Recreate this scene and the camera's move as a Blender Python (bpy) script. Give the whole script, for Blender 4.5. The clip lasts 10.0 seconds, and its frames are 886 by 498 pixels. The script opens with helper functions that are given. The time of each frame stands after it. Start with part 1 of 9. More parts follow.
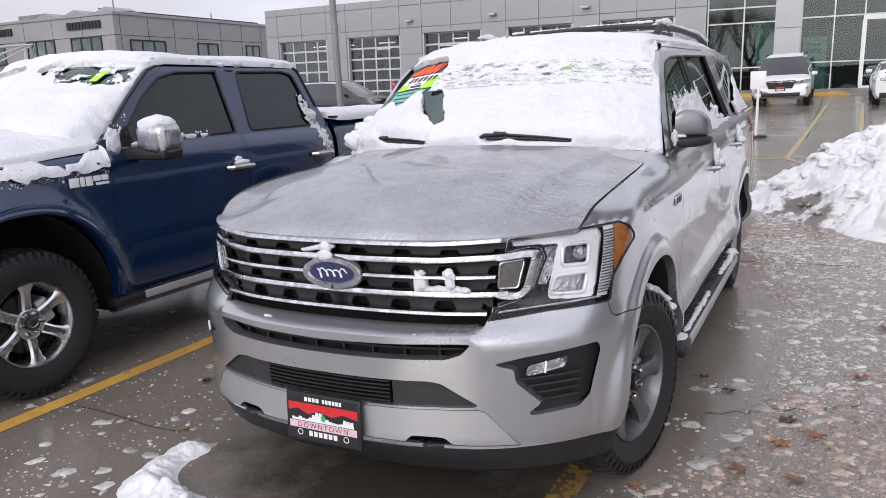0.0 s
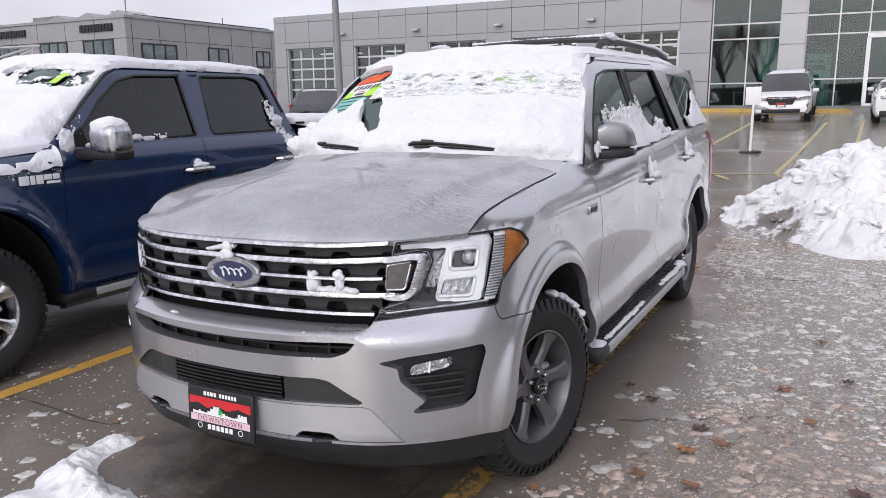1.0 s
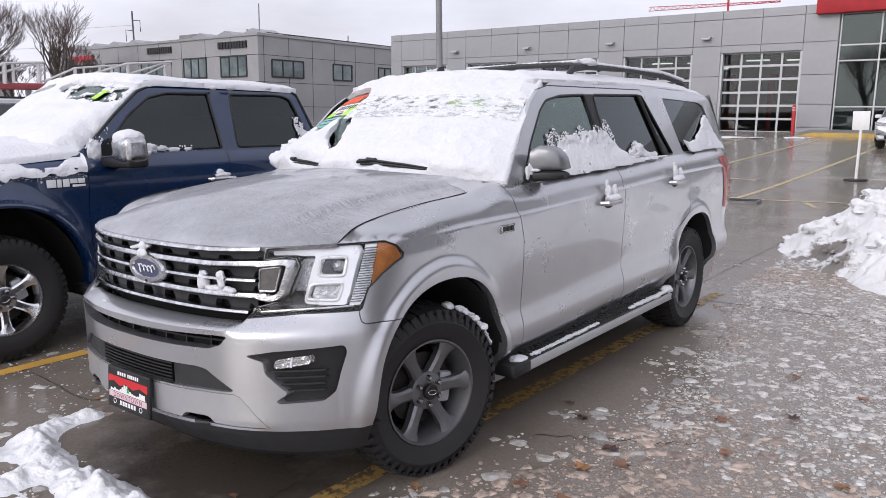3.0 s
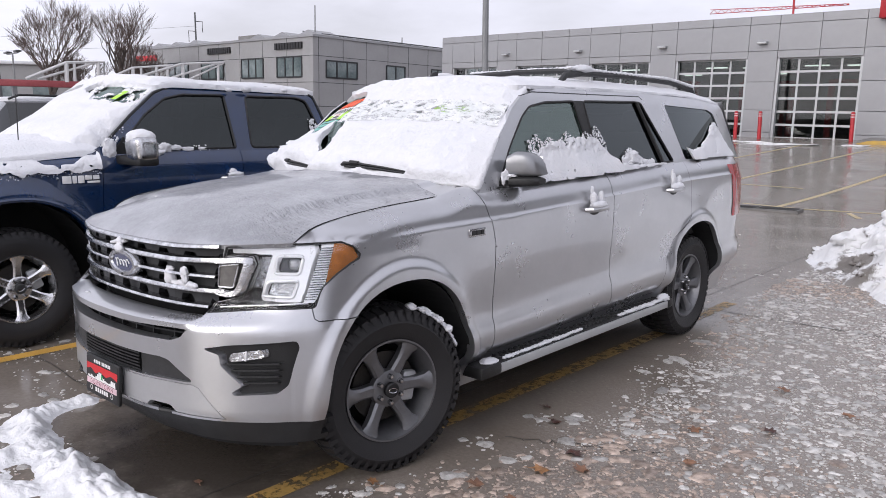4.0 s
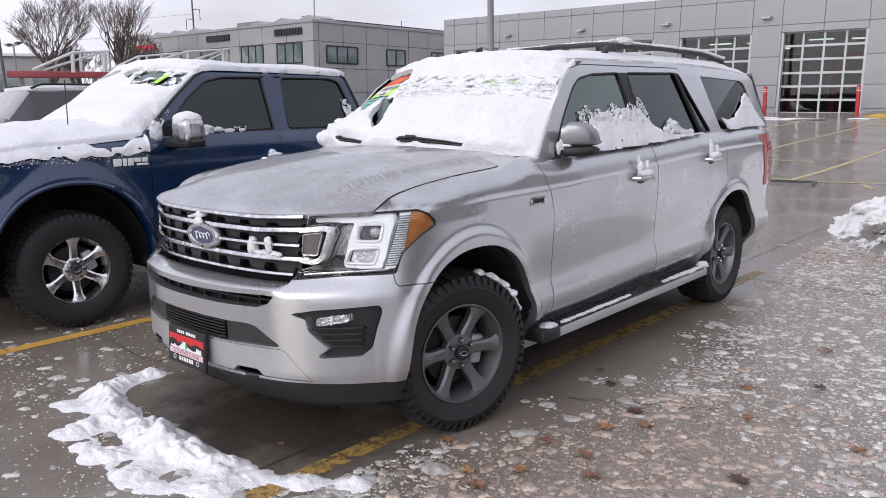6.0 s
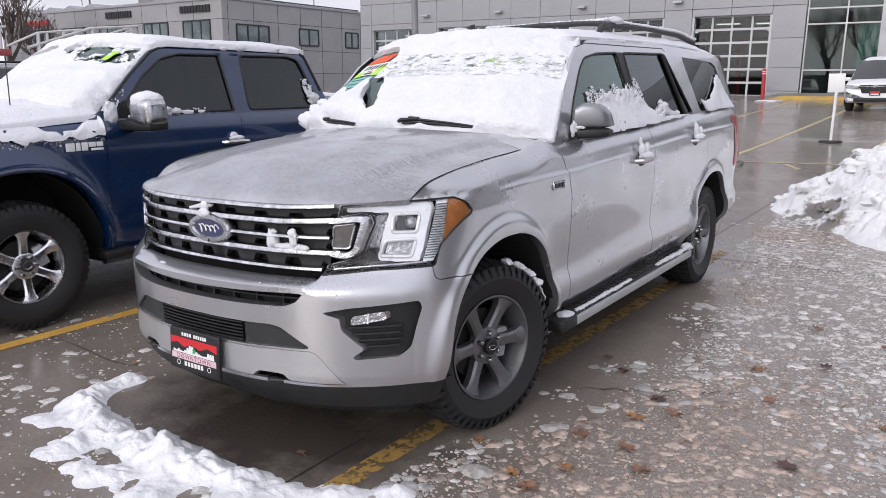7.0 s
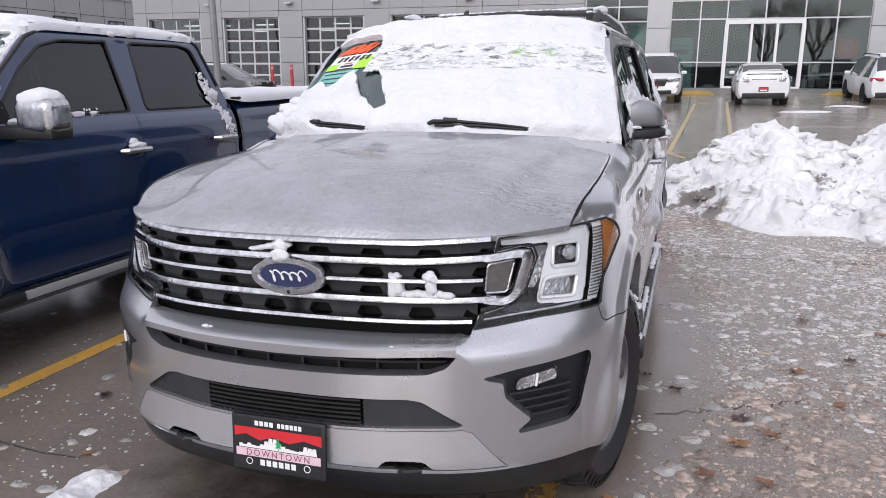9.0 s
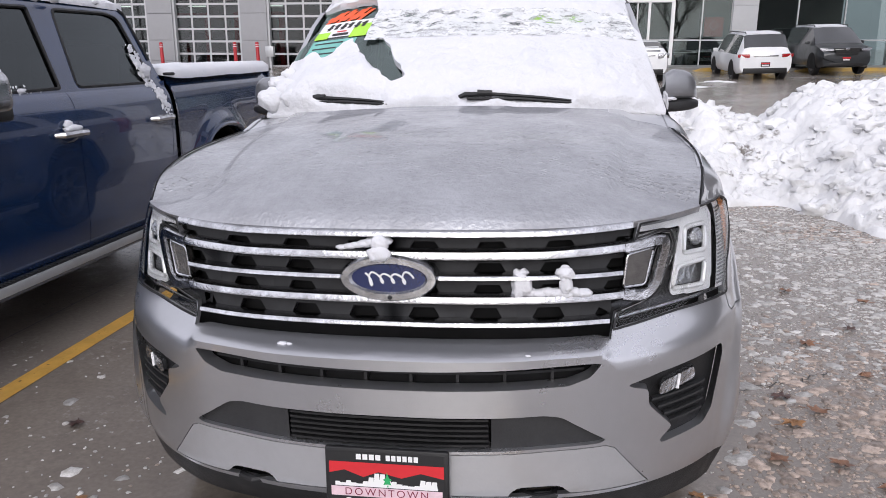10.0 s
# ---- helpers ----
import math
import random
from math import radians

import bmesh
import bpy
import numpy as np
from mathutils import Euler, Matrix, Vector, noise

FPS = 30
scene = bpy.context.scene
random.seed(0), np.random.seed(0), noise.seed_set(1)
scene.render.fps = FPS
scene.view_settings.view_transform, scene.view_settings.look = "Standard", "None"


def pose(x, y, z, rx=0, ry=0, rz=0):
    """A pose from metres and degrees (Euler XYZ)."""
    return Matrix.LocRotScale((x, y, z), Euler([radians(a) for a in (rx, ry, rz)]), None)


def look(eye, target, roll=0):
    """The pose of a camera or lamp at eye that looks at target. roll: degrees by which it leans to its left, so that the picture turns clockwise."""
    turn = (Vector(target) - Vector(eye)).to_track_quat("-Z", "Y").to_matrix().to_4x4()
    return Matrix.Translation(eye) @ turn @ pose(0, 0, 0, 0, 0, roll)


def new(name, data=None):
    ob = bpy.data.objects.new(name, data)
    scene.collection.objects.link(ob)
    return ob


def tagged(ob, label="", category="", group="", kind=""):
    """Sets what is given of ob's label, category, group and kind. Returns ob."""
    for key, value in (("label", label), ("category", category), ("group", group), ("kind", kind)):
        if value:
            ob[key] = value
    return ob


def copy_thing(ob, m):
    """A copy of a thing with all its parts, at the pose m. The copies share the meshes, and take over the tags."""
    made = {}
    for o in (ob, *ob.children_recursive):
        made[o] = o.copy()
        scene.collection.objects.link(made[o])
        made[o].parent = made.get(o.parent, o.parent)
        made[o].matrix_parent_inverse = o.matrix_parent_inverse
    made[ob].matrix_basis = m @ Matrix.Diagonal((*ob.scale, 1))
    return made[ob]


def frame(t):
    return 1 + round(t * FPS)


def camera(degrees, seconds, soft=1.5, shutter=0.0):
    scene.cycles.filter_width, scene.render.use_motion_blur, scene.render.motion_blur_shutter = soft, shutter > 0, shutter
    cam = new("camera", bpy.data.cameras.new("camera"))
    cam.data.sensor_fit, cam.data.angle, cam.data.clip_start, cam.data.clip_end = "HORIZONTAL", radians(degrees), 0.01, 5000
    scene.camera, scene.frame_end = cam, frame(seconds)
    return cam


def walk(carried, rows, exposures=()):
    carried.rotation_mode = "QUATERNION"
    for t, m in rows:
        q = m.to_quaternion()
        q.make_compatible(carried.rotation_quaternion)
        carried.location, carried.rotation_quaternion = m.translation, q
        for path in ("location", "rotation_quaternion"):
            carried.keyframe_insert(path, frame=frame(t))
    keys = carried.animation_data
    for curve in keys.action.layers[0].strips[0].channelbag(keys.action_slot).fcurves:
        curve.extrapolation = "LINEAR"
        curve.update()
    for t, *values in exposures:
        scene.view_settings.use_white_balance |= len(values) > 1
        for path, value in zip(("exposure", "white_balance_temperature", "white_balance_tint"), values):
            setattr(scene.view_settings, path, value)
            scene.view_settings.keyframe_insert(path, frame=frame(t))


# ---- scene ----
cam = camera(61.3, 10.0, soft=0.9)
PATH = [
    (0, (1.577, -2.927, 1.572), (0.658, -1.196, 1.173), -3.0),
    (0.5, (1.803, -2.909, 1.563), (0.885, -1.175, 1.176), -2.4),
    (1, (1.98, -2.815, 1.552), (1.039, -1.09, 1.177), -1.8),
    (1.5, (2.168, -2.654, 1.554), (1.178, -0.953, 1.198), -1.6),
    (2, (2.428, -2.582, 1.538), (1.368, -0.92, 1.199), -1.5),
    (2.5, (2.687, -2.562, 1.564), (1.554, -0.949, 1.228), -0.9),
    (2.7, (2.768, -2.547, 1.556), (1.603, -0.955, 1.225), -0.8),
    (4, (3.246, -2.304, 1.573), (1.93, -0.833, 1.252), 0.2),
    (4.5, (3.308, -2.276, 1.575), (1.96, -0.831, 1.263), 0.1),
    (5, (3.32, -2.263, 1.57), (1.966, -0.826, 1.249), -0.2),
    (5.5, (3.257, -2.383, 1.541), (1.909, -0.944, 1.206), -0.6),
    (5.7, (3.204, -2.482, 1.528), (1.865, -1.038, 1.179), -0.9),
    (6.8, (2.715, -2.771, 1.515), (1.534, -1.209, 1.107), -1.0),
    (7, (2.576, -2.769, 1.521), (1.448, -1.17, 1.108), -0.9),
    (7.5, (2.246, -2.873, 1.516), (1.255, -1.186, 1.103), -0.7),
    (8, (1.914, -2.902, 1.52), (1.055, -1.143, 1.11), -0.6),
    (8.5, (1.55, -2.807, 1.561), (0.819, -0.993, 1.144), -0.6),
    (9, (1.156, -2.775, 1.551), (0.541, -0.923, 1.113), -1.0),
    (9.5, (0.786, -2.674, 1.529), (0.302, -0.793, 1.055), -1.3),
    (10, (0.422, -2.609, 1.521), (0.125, -0.694, 1.025), -1.2),
]
walk(cam, [(t, look(eye, target, roll)) for t, eye, target, roll in PATH])

# ---- world and light ----
world = bpy.data.worlds.new("overcast_sky")
scene.world = world
world.use_nodes = True
wn, wl = world.node_tree.nodes, world.node_tree.links
wn.clear()
w_out = wn.new("ShaderNodeOutputWorld")
w_bg = wn.new("ShaderNodeBackground")
w_sky = wn.new("ShaderNodeTexSky")
w_sky.sky_type = "NISHITA"
w_sky.sun_disc = False
w_sky.sun_elevation, w_sky.sun_rotation = radians(27), radians(177)
w_sky.air_density, w_sky.dust_density = 1.0, 3.0
w_co = wn.new("ShaderNodeTexCoord")
w_map = wn.new("ShaderNodeMapping")
w_map.inputs["Scale"].default_value = (1.0, 1.0, 3.2)
w_noise = wn.new("ShaderNodeTexNoise")
w_noise.inputs["Scale"].default_value = 2.3
w_noise.inputs["Detail"].default_value = 7
w_noise.inputs["Roughness"].default_value = 0.55
w_ramp = wn.new("ShaderNodeValToRGB")
w_ramp.color_ramp.elements[0].position, w_ramp.color_ramp.elements[0].color = 0.30, (0.68, 0.675, 0.755, 1)
w_ramp.color_ramp.elements[1].position, w_ramp.color_ramp.elements[1].color = 0.62, (0.955, 0.95, 1.09, 1)
w_mul = wn.new("ShaderNodeMix")
w_mul.data_type = "RGBA"
w_mul.inputs["Factor"].default_value = 0.90
w_str = wn.new("ShaderNodeVectorMath")
w_str.operation = "SCALE"
w_str.inputs["Scale"].default_value = 0.10
wl.new(w_co.outputs["Generated"], w_map.inputs["Vector"])
wl.new(w_map.outputs["Vector"], w_noise.inputs["Vector"])
wl.new(w_noise.outputs["Fac"], w_ramp.inputs["Fac"])
wl.new(w_sky.outputs["Color"], w_str.inputs[0])
wl.new(w_str.outputs["Vector"], w_mul.inputs["A"])
wl.new(w_ramp.outputs["Color"], w_mul.inputs["B"])
wl.new(w_mul.outputs["Result"], w_bg.inputs["Color"])
w_sep = wn.new("ShaderNodeSeparateXYZ")
w_up = wn.new("ShaderNodeMapRange")
w_up.inputs["From Min"].default_value, w_up.inputs["From Max"].default_value = 0.12, 1.0
w_up.inputs["To Min"].default_value, w_up.inputs["To Max"].default_value = 1.06, 0.90
wl.new(w_co.outputs["Generated"], w_sep.inputs[0])
wl.new(w_sep.outputs["Z"], w_up.inputs["Value"])
w_dot = wn.new("ShaderNodeVectorMath")
w_dot.operation = "DOT_PRODUCT"
w_dot.inputs[1].default_value = Vector((1, -18, 9)).normalized()
w_glow = wn.new("ShaderNodeMapRange")
w_glow.inputs["From Min"].default_value, w_glow.inputs["From Max"].default_value = -0.6, 1.0
w_glow.inputs["To Min"].default_value, w_glow.inputs["To Max"].default_value = 1.00, 1.78
w_tot = wn.new("ShaderNodeMath")
w_tot.operation = "MULTIPLY"
wl.new(w_co.outputs["Generated"], w_dot.inputs[0])
wl.new(w_dot.outputs["Value"], w_glow.inputs["Value"])
wl.new(w_up.outputs[0], w_tot.inputs[0])
wl.new(w_glow.outputs[0], w_tot.inputs[1])
wl.new(w_tot.outputs[0], w_bg.inputs["Strength"])
wl.new(w_bg.outputs["Background"], w_out.inputs["Surface"])

sun = new("sun", bpy.data.lights.new("sun", "SUN"))
sun.data.energy, sun.data.angle, sun.data.color = 1.08, radians(35), (1.0, 0.97, 0.95)
sun.matrix_world = look((1, -18, 9), (0, 0, 0))


# ---- materials ----
def material(name, color, rough=0.5, metal=0.0, var=0.12, scale=6.0, bump=0.0, bump_scale=40.0, coat=0.0, spec=0.5,
             color2=None, rough2=None, island=False, coord="Object", detail=6, emit=0.0):
    """A Principled surface whose colour wanders between two tones at two sizes of noise, with fine relief."""
    m = bpy.data.materials.new(name)
    m.use_nodes = True
    nt = m.node_tree
    n, l = nt.nodes, nt.links
    p = n["Principled BSDF"]
    c = tuple(color)
    d = tuple(color2) if color2 else tuple(v * (1 - var * 1.6) for v in c)
    co = n.new("ShaderNodeTexCoord")
    a = n.new("ShaderNodeTexNoise")
    a.inputs["Scale"].default_value, a.inputs["Detail"].default_value = scale, detail
    b = n.new("ShaderNodeTexNoise")
    b.inputs["Scale"].default_value, b.inputs["Detail"].default_value = scale * 9, 4
    add = n.new("ShaderNodeMath")
    add.operation = "MULTIPLY_ADD"
    add.inputs[1].default_value = 0.35
    ramp = n.new("ShaderNodeValToRGB")
    ramp.color_ramp.elements[0].position, ramp.color_ramp.elements[1].position = 0.45, 0.85
    ramp.color_ramp.elements[0].color, ramp.color_ramp.elements[1].color = (*c, 1), (*d, 1)
    for t in (a, b):
        l.new(co.outputs[coord], t.inputs["Vector"])
    l.new(b.outputs["Fac"], add.inputs[0])
    l.new(a.outputs["Fac"], add.inputs[2])
    l.new(add.outputs[0], ramp.inputs["Fac"])
    l.new(ramp.outputs["Color"], p.inputs["Base Color"])
    p.inputs["Metallic"].default_value = metal
    p.inputs["Specular IOR Level"].default_value = spec
    p.inputs["Coat Weight"].default_value = coat
    p.inputs["Coat Roughness"].default_value = 0.03
    if rough2 is None:
        rough2 = min(1, rough + 0.1)
    mr = n.new("ShaderNodeMapRange")
    mr.inputs["From Min"].default_value, mr.inputs["From Max"].default_value = 0.4, 0.8
    mr.inputs["To Min"].default_value, mr.inputs["To Max"].default_value = rough, rough2
    l.new(add.outputs[0], mr.inputs["Value"])
    l.new(mr.outputs[0], p.inputs["Roughness"])
    if island:
        g = n.new("ShaderNodeNewGeometry")
        oi = n.new("ShaderNodeObjectInfo")
        mix = n.new("ShaderNodeMath")
        mix.operation = "MULTIPLY_ADD"
        mix.inputs[1].default_value, mix.inputs[2].default_value = 0.62, 0.50
        hsv = n.new("ShaderNodeHueSaturation")
        l.new(g.outputs["Random Per Island"], mix.inputs[0])
        l.new(mix.outputs[0], hsv.inputs["Value"])
        l.new(ramp.outputs["Color"], hsv.inputs["Color"])
        l.new(hsv.outputs["Color"], p.inputs["Base Color"])
    if bump:
        f = n.new("ShaderNodeTexNoise")
        f.inputs["Scale"].default_value, f.inputs["Detail"].default_value = bump_scale, 5
        bp = n.new("ShaderNodeBump")
        bp.inputs["Strength"].default_value, bp.inputs["Distance"].default_value = bump, 0.02
        l.new(co.outputs[coord], f.inputs["Vector"])
        l.new(f.outputs["Fac"], bp.inputs["Height"])
        l.new(bp.outputs["Normal"], p.inputs["Normal"])
    if emit:
        p.inputs["Emission Color"].default_value = (*c, 1)
        p.inputs["Emission Strength"].default_value = emit
    return m


def glass(name, tint, rough=0.02, ior=1.5, sheen=(1, 1, 1)):
    """Tinted pane: light passes straight, the gloss follows Fresnel."""
    m = bpy.data.materials.new(name)
    m.use_nodes = True
    n, l = m.node_tree.nodes, m.node_tree.links
    n.clear()
    o = n.new("ShaderNodeOutputMaterial")
    t = n.new("ShaderNodeBsdfTransparent")
    t.inputs["Color"].default_value = (*tint, 1)
    g = n.new("ShaderNodeBsdfGlossy")
    g.inputs["Roughness"].default_value = rough
    g.inputs["Color"].default_value = (*sheen, 1)
    f = n.new("ShaderNodeFresnel")
    f.inputs["IOR"].default_value = ior
    x = n.new("ShaderNodeMixShader")
    l.new(f.outputs[0], x.inputs[0])
    l.new(t.outputs[0], x.inputs[1])
    l.new(g.outputs[0], x.inputs[2])
    l.new(x.outputs[0], o.inputs["Surface"])
    return m


SILVER = material("silver_paint", (0.487, 0.492, 0.512), 0.25, 0.84, 0.04, 4.0, 0.004, 900, coat=1.0, rough2=0.32)
HOODP = material("silver_paint_frosted", (0.43, 0.436, 0.458), 0.30, 0.74, 0.14, 5.0, 0.30, 80, coat=0.5, rough2=0.55)
SILVER2 = material("silver_lower_paint", (0.52, 0.525, 0.54), 0.36, 0.7, 0.05, 5.0, 0.02, 500, coat=0.3)
MIRC = material("mirror_cap_paint", (0.24, 0.245, 0.258), 0.35, 0.7, 0.08, 6.0, 0.02, 500, coat=0.8)
BLUE = material("dark_blue_paint", (0.0035, 0.024, 0.085), 0.16, 0.15, 0.2, 4.0, 0.01, 600, coat=1.0)
WHITEP = material("white_paint", (0.74, 0.75, 0.76), 0.3, 0.0, 0.04, 3.0, coat=0.6)
GREYP = material("dark_grey_paint", (0.035, 0.038, 0.042), 0.3, 0.4, 0.1, 3.0, coat=0.7)
CHROME = material("chrome", (0.60, 0.605, 0.62), 0.07, 1.0, 0.25, 30.0, 0.10, 120, rough2=0.22)
BLACKP = material("black_plastic", (0.011, 0.011, 0.0118), 0.45, 0.0, 0.2, 12.0, 0.10, 220)
GREYPL = material("dark_grey_plastic", (0.028, 0.0285, 0.030), 0.5, 0.0, 0.2, 12.0, 0.10, 220)
GRILLEM = material("grille_grey_metal", (0.040, 0.0405, 0.0425), 0.36, 0.0, 0.15, 10.0, 0.03, 200, spec=0.25)
DARK = material("dark_void", (0.006, 0.006, 0.007), 0.8, 0.0, 0.2, 4.0)
TYRE = material("tyre_rubber", (0.016, 0.016, 0.0175), 0.50, 0.0, 0.3, 9.0, 0.15, 150, color2=(0.022, 0.021, 0.022), spec=0.35)
RIM = material("dark_silver_alloy", (0.20, 0.202, 0.212), 0.32, 0.80, 0.12, 8.0, 0.03, 200, rough2=0.5)
RIMC = material("chrome_alloy", (0.80, 0.80, 0.81), 0.10, 1.0, 0.15, 8.0, rough2=0.28)
STEEL = material("brake_steel", (0.07, 0.066, 0.062), 0.4, 0.9, 0.3, 10.0)
AMBER = material("amber_lens", (0.55, 0.20, 0.04), 0.12, 0.0, 0.2, 30.0, 0.35, 260, coat=0.6)
REDLENS = material("red_lens", (0.40, 0.012, 0.016), 0.12, 0.0, 0.2, 14.0, coat=0.8)
LAMPW = material("lamp_white", (0.97, 0.972, 0.98), 0.24, 0.30, 0.03, 20.0, 0.03, 160, coat=0.8)
LAMPG = material("lamp_reflector", (0.66, 0.67, 0.69), 0.12, 0.95, 0.25, 26.0, 0.5, 70)
LAMPD = material("lamp_housing", (0.085, 0.087, 0.092), 0.20, 0.5, 0.25, 14.0, 0.05, 60)
BADGEB = material("badge_blue", (0.012, 0.022, 0.10), 0.18, 0.3, 0.1, 10.0, coat=1.0)
WHITE = material("white_print", (0.78, 0.78, 0.77), 0.45, 0.0, 0.04, 10.0)
REDPR = material("red_print", (0.60, 0.022, 0.030), 0.4, 0.0, 0.06, 10.0)
GREENPR = material("green_print", (0.02, 0.36, 0.11), 0.4, 0.0, 0.06, 10.0)
PINKPR = material("pale_pink_print", (0.75, 0.55, 0.60), 0.4, 0.0, 0.1, 40.0)
MAROON = material("maroon_print", (0.20, 0.02, 0.05), 0.4, 0.0, 0.1, 40.0)
BLACKPR = material("black_print", (0.012, 0.012, 0.013), 0.45, 0.0, 0.1, 10.0)
ORANGE = material("orange_sticker", (0.85, 0.11, 0.03), 0.5, 0.0, 0.08, 14.0)
LIME = material("lime_sticker", (0.42, 0.78, 0.06), 0.5, 0.0, 0.1, 14.0)
AQUA = material("aqua_paper", (0.20, 0.52, 0.46), 0.55, 0.0, 0.15, 9.0)
SNOW = material("fresh_snow", (0.695, 0.695, 0.715), 0.65, 0.0, 0.03, 4.0, 0.42, 48, color2=(0.64, 0.65, 0.68))
SLUSH = material("wet_snow", (0.80, 0.80, 0.81), 0.3, 0.0, 0.1, 6.0, 0.35, 70, color2=(0.66, 0.665, 0.68), rough2=0.5)
ICE = material("slush_ice", (0.76, 0.745, 0.72), 0.22, 0.0, 0.3, 30.0, 0.35, 60, color2=(0.36, 0.335, 0.305), rough2=0.5, island=True)
ICET = material("slush_ice_tan", (0.62, 0.50, 0.42), 0.22, 0.0, 0.3, 30.0, 0.35, 60, color2=(0.27, 0.21, 0.17), rough2=0.5, island=True)
THINSNOW = material("thin_wet_snow", (0.74, 0.745, 0.75), 0.5, 0.0, 0.1, 9.0, 0.6, 40, color2=(0.62, 0.64, 0.645))
tn, tl = THINSNOW.node_tree.nodes, THINSNOW.node_tree.links
t_co, t_map, t_no, t_rp = tn.new("ShaderNodeTexCoord"), tn.new("ShaderNodeMapping"), tn.new("ShaderNodeTexNoise"), tn.new("ShaderNodeValToRGB")
t_map.inputs["Scale"].default_value = (0.55, 1.0, 1.6)
t_no.inputs["Scale"].default_value, t_no.inputs["Detail"].default_value, t_no.inputs["Roughness"].default_value = 24.0, 8, 0.72
t_rp.color_ramp.elements[0].position, t_rp.color_ramp.elements[0].color = 0.39, (0.16, 0.16, 0.16, 1)
t_rp.color_ramp.elements[1].position, t_rp.color_ramp.elements[1].color = 0.50, (1, 1, 1, 1)
tl.new(t_co.outputs["Object"], t_map.inputs["Vector"])
tl.new(t_map.outputs["Vector"], t_no.inputs["Vector"])
tl.new(t_no.outputs["Fac"], t_rp.inputs["Fac"])
tl.new(t_rp.outputs["Color"], tn["Principled BSDF"].inputs["Alpha"])
GLASS_T = glass("tinted_glass", (0.08, 0.092, 0.095), 0.015, 1.60, (0.9, 0.98, 1.0))
GLASS_F = glass("green_glass", (0.40, 0.60, 0.52), 0.02, 2.3, (0.82, 0.97, 0.92))
GLASS_C = glass("clear_lens", (0.93, 0.94, 0.95), 0.03, 1.42)
GLASS_S = glass("showroom_glass", (0.46, 0.52, 0.51), 0.02, 1.72, (0.86, 0.97, 0.95))
GLASS_B = glass("shop_glass", (0.50, 0.55, 0.54), 0.02, 1.55)
SEAT = material("seat_fabric", (0.035, 0.033, 0.032), 0.8, 0.0, 0.2, 12.0, 0.1, 200)
PANEL = material("grey_metal_panel", (0.315, 0.317, 0.327), 0.42, 0.35, 0.05, 0.35, 0.012, 60, coord="Object")
PANEL2 = material("grey_stucco_panel", (0.31, 0.309, 0.312), 0.7, 0.0, 0.07, 0.5, 0.05, 25)
PALE = material("pale_grey_panel", (0.44, 0.445, 0.455), 0.45, 0.3, 0.05, 0.5, 0.01, 60)
MULL = material("aluminium_frame", (0.47, 0.48, 0.49), 0.35, 0.5, 0.06, 3.0)
DARKFR = material("dark_window_frame", (0.03, 0.032, 0.035), 0.4, 0.3, 0.1, 3.0)
REDM = material("red_painted_metal", (0.42, 0.014, 0.022), 0.4, 0.0, 0.15, 3.0, 0.03, 40)
YEL = material("yellow_kerb_paint", (0.52, 0.31, 0.03), 0.55, 0.0, 0.35, 5.0, 0.2, 60, color2=(0.32, 0.22, 0.08))
CONC = material("wet_concrete", (0.22, 0.215, 0.205), 0.35, 0.0, 0.25, 1.2, 0.2, 30, rough2=0.7)
POLEM = material("galvanised_pole", (0.24, 0.245, 0.25), 0.45, 0.5, 0.1, 2.0)
BARK = material("bare_bark", (0.105, 0.085, 0.075), 0.9, 0.0, 0.3, 1.5)
TWIG = material("bare_twigs", (0.155, 0.118, 0.108), 0.9, 0.0, 0.3, 1.0)
LEAF = material("dead_leaf", (0.26, 0.135, 0.075), 0.55, 0.0, 0.4, 20.0, 0.3, 90, color2=(0.14, 0.07, 0.045))


def zone(m, bump, strength, lo, hi):
    """Lets the relief come in along the car, from lo to hi."""
    n, l = m.node_tree.nodes, m.node_tree.links
    co, sp, mr = n.new("ShaderNodeTexCoord"), n.new("ShaderNodeSeparateXYZ"), n.new("ShaderNodeMapRange")
    mr.inputs["From Min"].default_value, mr.inputs["From Max"].default_value = lo, hi
    mr.inputs["To Min"].default_value, mr.inputs["To Max"].default_value = strength * 0.12, strength
    l.new(co.outputs["Object"], sp.inputs[0])
    l.new(sp.outputs["Y"], mr.inputs["Value"])
    l.new(mr.outputs[0], bump.inputs["Strength"])


